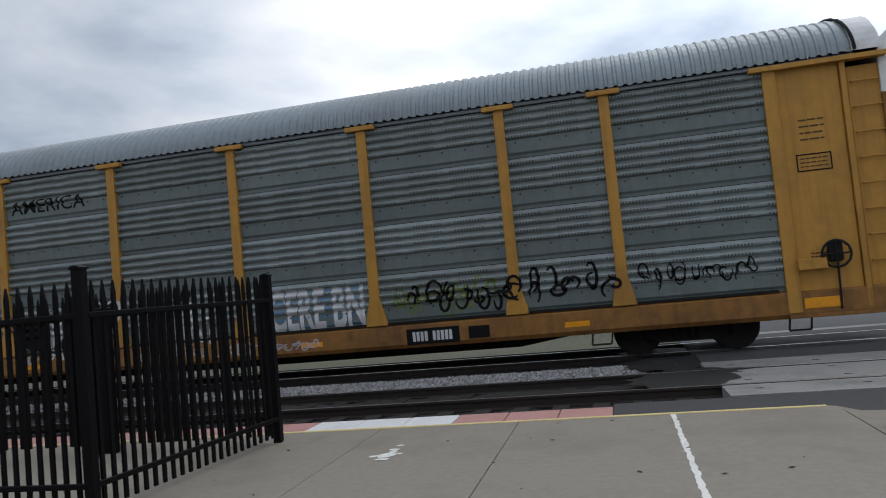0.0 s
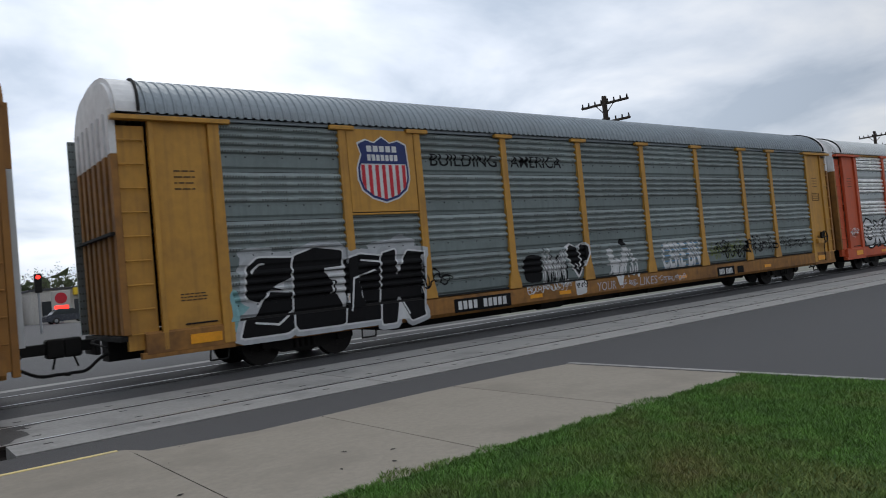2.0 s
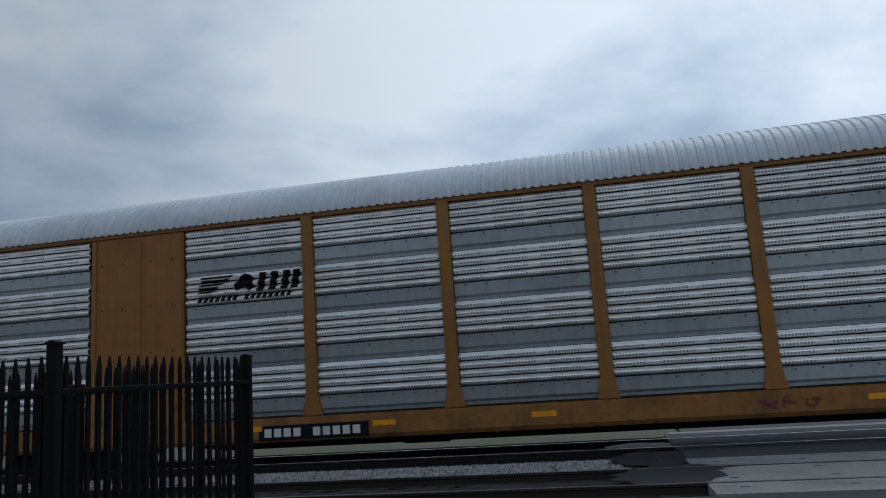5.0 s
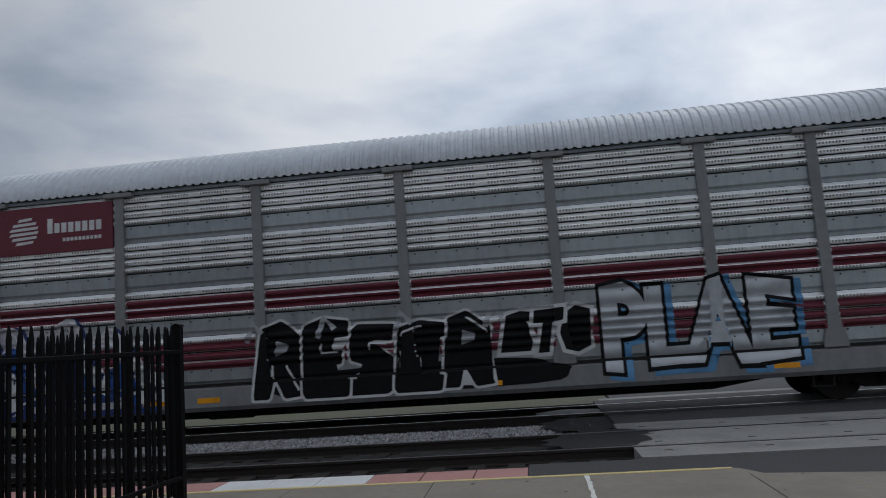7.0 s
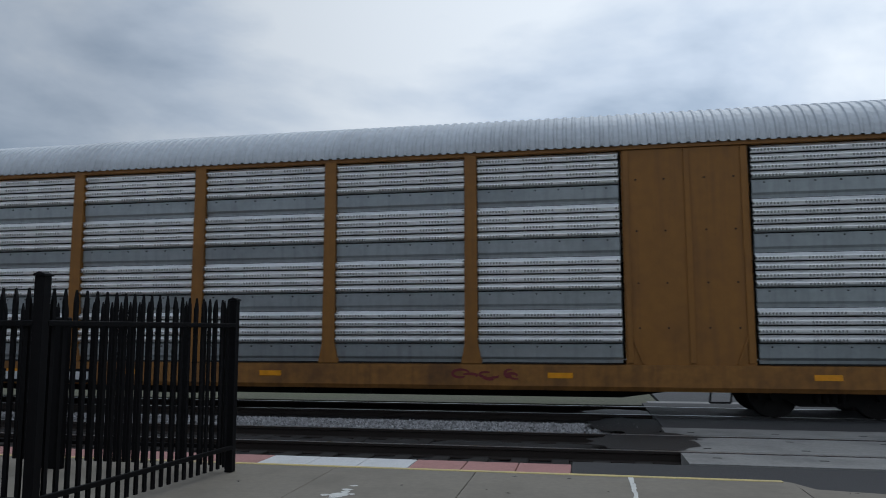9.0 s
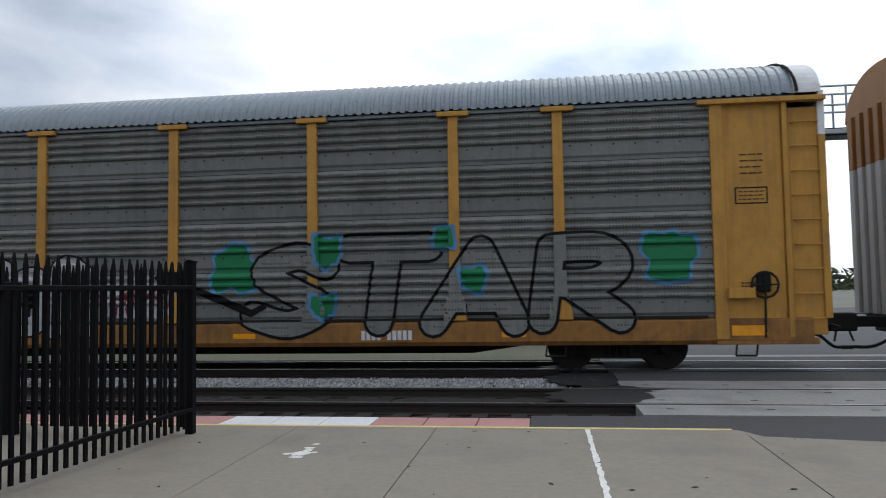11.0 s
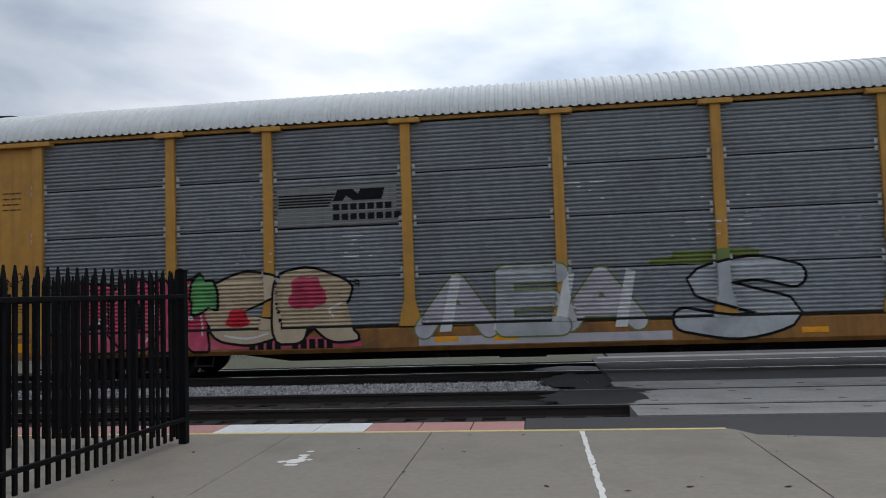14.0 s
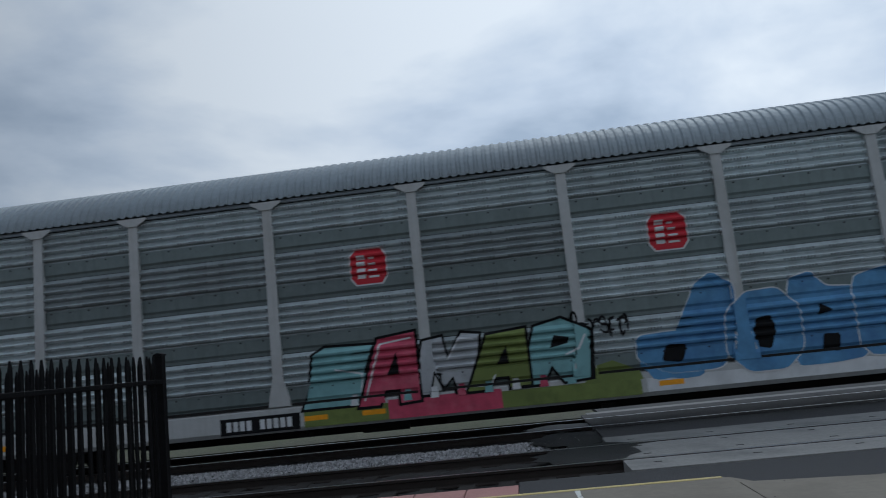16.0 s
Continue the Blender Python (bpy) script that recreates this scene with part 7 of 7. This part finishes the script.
def signal_gantry(x0, x1, y):
    """A cantilevered walkway with a railing, held out over the road by a mast."""
    g = thing("signal_gantry", (x1, y, -0.3), "grey steel cantilever walkway with railings over the road", "gantry")
    span, deck = x0 - x1, 5.9
    bm = bmesh.new()
    rod(bm, (0.2, 0, 0), (0.2, 0, deck + 0.3), 0.17, 0.14, 12)
    part("mast", bm, STEELGREY, g)
    for dy in (-0.45, 0.45):
        bm = bmesh.new()
        box(bm, span, dy - 0.05, deck - 0.16, 0.4, dy + 0.05, deck - 0.04, 0.01)
        part("beam", bm, STEELGREY, g)
    bm = bmesh.new()
    box(bm, span, -0.44, deck - 0.036, 0.3, 0.44, deck)
    part("walkway", bm, UNDER, g, "dark grating underfoot")
    n = 7
    for dy in (-0.45, 0.45):
        for k in range(n + 1):
            bm = bmesh.new()
            rod(bm, (span * k / n, dy, deck - 0.1), (span * k / n, dy, deck + 1.12), 0.028, sides=6)
            part("railing_post", bm, STEELGREY, g)
        for z in (deck + 0.6, deck + 1.1):
            bm = bmesh.new()
            rod(bm, (span, dy, z), (0, dy, z), 0.028, sides=6)
            part("rail", bm, STEELGREY, g)
        bm = bmesh.new()
        rod(bm, (span * 4 / n, dy, deck + 0.05), (span * 3 / n, dy, deck + 0.6), 0.022, sides=6)
        part("brace", bm, STEELGREY, g)


signal_gantry(5.6, 13.6, 20.6)
sig = thing("traffic_signal", (9.0, 56, -0.3), "traffic signal with a red light", "traffic signal")
bm = bmesh.new()
rod(bm, (0, 0, 0), (0, 0, 4.2), 0.09, 0.07, 8)
part("pole", bm, STEELGREY, sig)
bm = bmesh.new()
box(bm, -0.22, -0.2, 3.0, 0.22, 0.1, 4.3, 0.05)
part("housing", bm, UNDER, sig)
for k, z in enumerate((4.05, 3.65, 3.25)):
    bm = bmesh.new()
    rod(bm, (0, -0.24, z), (0, -0.19, z), 0.14, sides=14)
    part("lens", bm, LAMPRED if k == 0 else UNDER, sig)


def motor_car(x, y, turn, paint, label):
    c = thing("car", label=label, category="car", group="parked and passing cars")
    c.matrix_basis = Matrix.Translation((x, y, -0.03)) @ Matrix.Rotation(turn, 4, "Z")
    bm = bmesh.new()
    prism(bm, [(-2.2, 0.25), (2.2, 0.25), (2.25, 0.55), (2.1, 0.78), (1.2, 0.9), (-1.9, 0.95), (-2.25, 0.8)], "y", -0.85, 0.85)
    bmesh.ops.bevel(bm, geom=bm.edges[:], offset=0.05, segments=2, affect="EDGES")
    part("body", bm, paint, c)
    bm = bmesh.new()
    prism(bm, [(-1.75, 0.93), (1.15, 0.88), (0.45, 1.38), (-1.2, 1.42)], "y", -0.72, 0.72)
    bmesh.ops.bevel(bm, geom=bm.edges[:], offset=0.05, segments=2, affect="EDGES")
    part("cabin_glass", bm, DARKGLASS, c)
    bm = bmesh.new()
    prism(bm, [(-1.25, 1.42), (0.5, 1.38), (0.4, 1.46), (-1.1, 1.49)], "y", -0.68, 0.68)
    part("cabin_roof", bm, paint, c)
    for wx in (-1.35, 1.35):
        for wy in (-0.82, 0.82):
            bm = bmesh.new()
            rod(bm, (wx, wy - 0.1, 0.32), (wx, wy + 0.1, 0.32), 0.32, sides=16)
            w = part("wheel", bm, TYRE, c)
            bm = bmesh.new()
            rod(bm, (wx, wy - 0.11, 0.32), (wx, wy + 0.11, 0.32), 0.18, sides=12)
            part("rim", bm, STEELGREY, w)
    return c


motor_car(-14.6, 56, 0.0, CARWHITE, "white car parked by the red building")
motor_car(-11.5, 30.5, 0.2, CARWHITE, "white car parked behind the tracks")
motor_car(-1.9, 54.5, 0.1, CARDARK, "dark car parked by the brick building")
motor_car(4.6, 95, 1.5, CARWHITE, "white car on the road")
motor_car(3.0, 78, 1.5, CARDARK, "dark car on the road")
motor_car(16.0, 84, 0.1, CARDARK, "dark car by the petrol station")


def tree(x, y, h, r, seed, bare=False):
    rng = random.Random(seed)
    t = thing("tree", (x, y, -0.3), "bare leafless winter tree by the street" if bare else "dark green tree with a ragged crown", "tree", "trees along the street")
    bm = bmesh.new()
    rod(bm, (0, 0, 0), (0.1, 0, h * 0.5), 0.22, 0.14, 8)
    tips = []
    for k in range(9):
        a, e = rng.uniform(0, 6.28), rng.uniform(0.4, 1.2)
        s = Vector((0.05, 0, h * rng.uniform(0.3, 0.5)))
        q = s + Vector((math.cos(a) * math.cos(e), math.sin(a) * math.cos(e), math.sin(e))) * r * rng.uniform(0.6, 1.0)
        rod(bm, s, q, 0.08, 0.03, 5)
        tips.append(q)
        for j in range(5):
            w = q + Vector((rng.gauss(0, 1), rng.gauss(0, 1), rng.gauss(0.4, 0.7))) * r * 0.28
            rod(bm, q.lerp(s, rng.uniform(0, 0.5)), w, 0.025, 0.008, 4)
            tips.append(w)
    part("trunk", bm, TWIG if bare else POLEWOOD, t)
    if bare:
        return
    vs, fs = [], []
    for k in range(1500):
        q = rng.choice(tips) + Vector((rng.gauss(0, 1), rng.gauss(0, 1), rng.gauss(0, 0.8))) * r * 0.2
        n, s = len(vs), rng.uniform(0.08, 0.2)
        u = Vector((rng.gauss(0, 1), rng.gauss(0, 1), rng.gauss(0, 1))).normalized() * s
        v = u.orthogonal().normalized() * s * 0.6
        vs += [q - u, q + v, q + u, q - v]
        fs.append((n, n + 1, n + 2, n + 3))
    me = bpy.data.meshes.new("crown")
    me.from_pydata([tuple(v) for v in vs], [], fs)
    me.materials.append(LEAF)
    ob = new("crown", me)
    ob.parent = t


for k, (x, y, h, r, bare) in enumerate(((8.5, 125, 8.5, 3.6, False), (3.2, 120, 5.5, 2.6, False), (13, 130, 7.0, 3.2, False), (17, 128, 6.0, 3.0, True), (22, 125, 8.0, 3.5, False), (27, 120, 7, 3.2, False),
                                       (-2, 128, 6.5, 3.0, True), (33, 130, 8, 3.6, False), (6, 140, 6.5, 3.4, True), (-14, 85, 7.0, 3.0, True), (-9, 90, 7.5, 3.0, True), (12.5, 122, 6.2, 2.8, False))):
    tree(x, y, h, r, 300 + k, bare)


def far_woods():
    """A low uneven belt of trees along the horizon."""
    rng = np.random.default_rng(77)
    vs, fs = [], []
    for k in range(14000):
        x = rng.uniform(-260, 420)
        y = 190 + rng.uniform(0, 60)
        top = 5.0 + 2.6 * math.sin(x * 0.05) + 1.6 * math.sin(x * 0.17 + 1) + 1.2 * math.sin(x * 0.41)
        z = rng.uniform(0, max(1.5, top))
        s = rng.uniform(0.5, 1.3)
        n = len(vs)
        for i in range(4):
            vs.append((x + rng.normal(0, s), y + rng.normal(0, s * 0.5), z + rng.normal(0, s * 0.7)))
        fs.append((n, n + 1, n + 2, n + 3))
    me = bpy.data.meshes.new("far_woods")
    me.from_pydata(vs, [], fs)
    me.materials.append(LEAF)
    tagged(new("far_woods", me), "dark belt of distant trees", "trees", kind="stuff")


far_woods()


# ---- what moves ----
def motions():
    for car, t0 in TRAIN:
        rows = []
        for k in range(17):
            rows.append((k, pose(SPEED * (k - t0), CAR_Y, 0)))
        walk(car, rows)
    turn = SPEED / 0.42
    spin = [(k / FPS, math.degrees(turn * k / FPS)) for k in range(0, 16 * FPS + 1)]
    for w in WHEELSETS:
        x = w.matrix_basis.translation.x
        walk(w, [(t, pose(x, 0, 0.42, 0, a % 360, 0)) for t, a in spin])


motions()
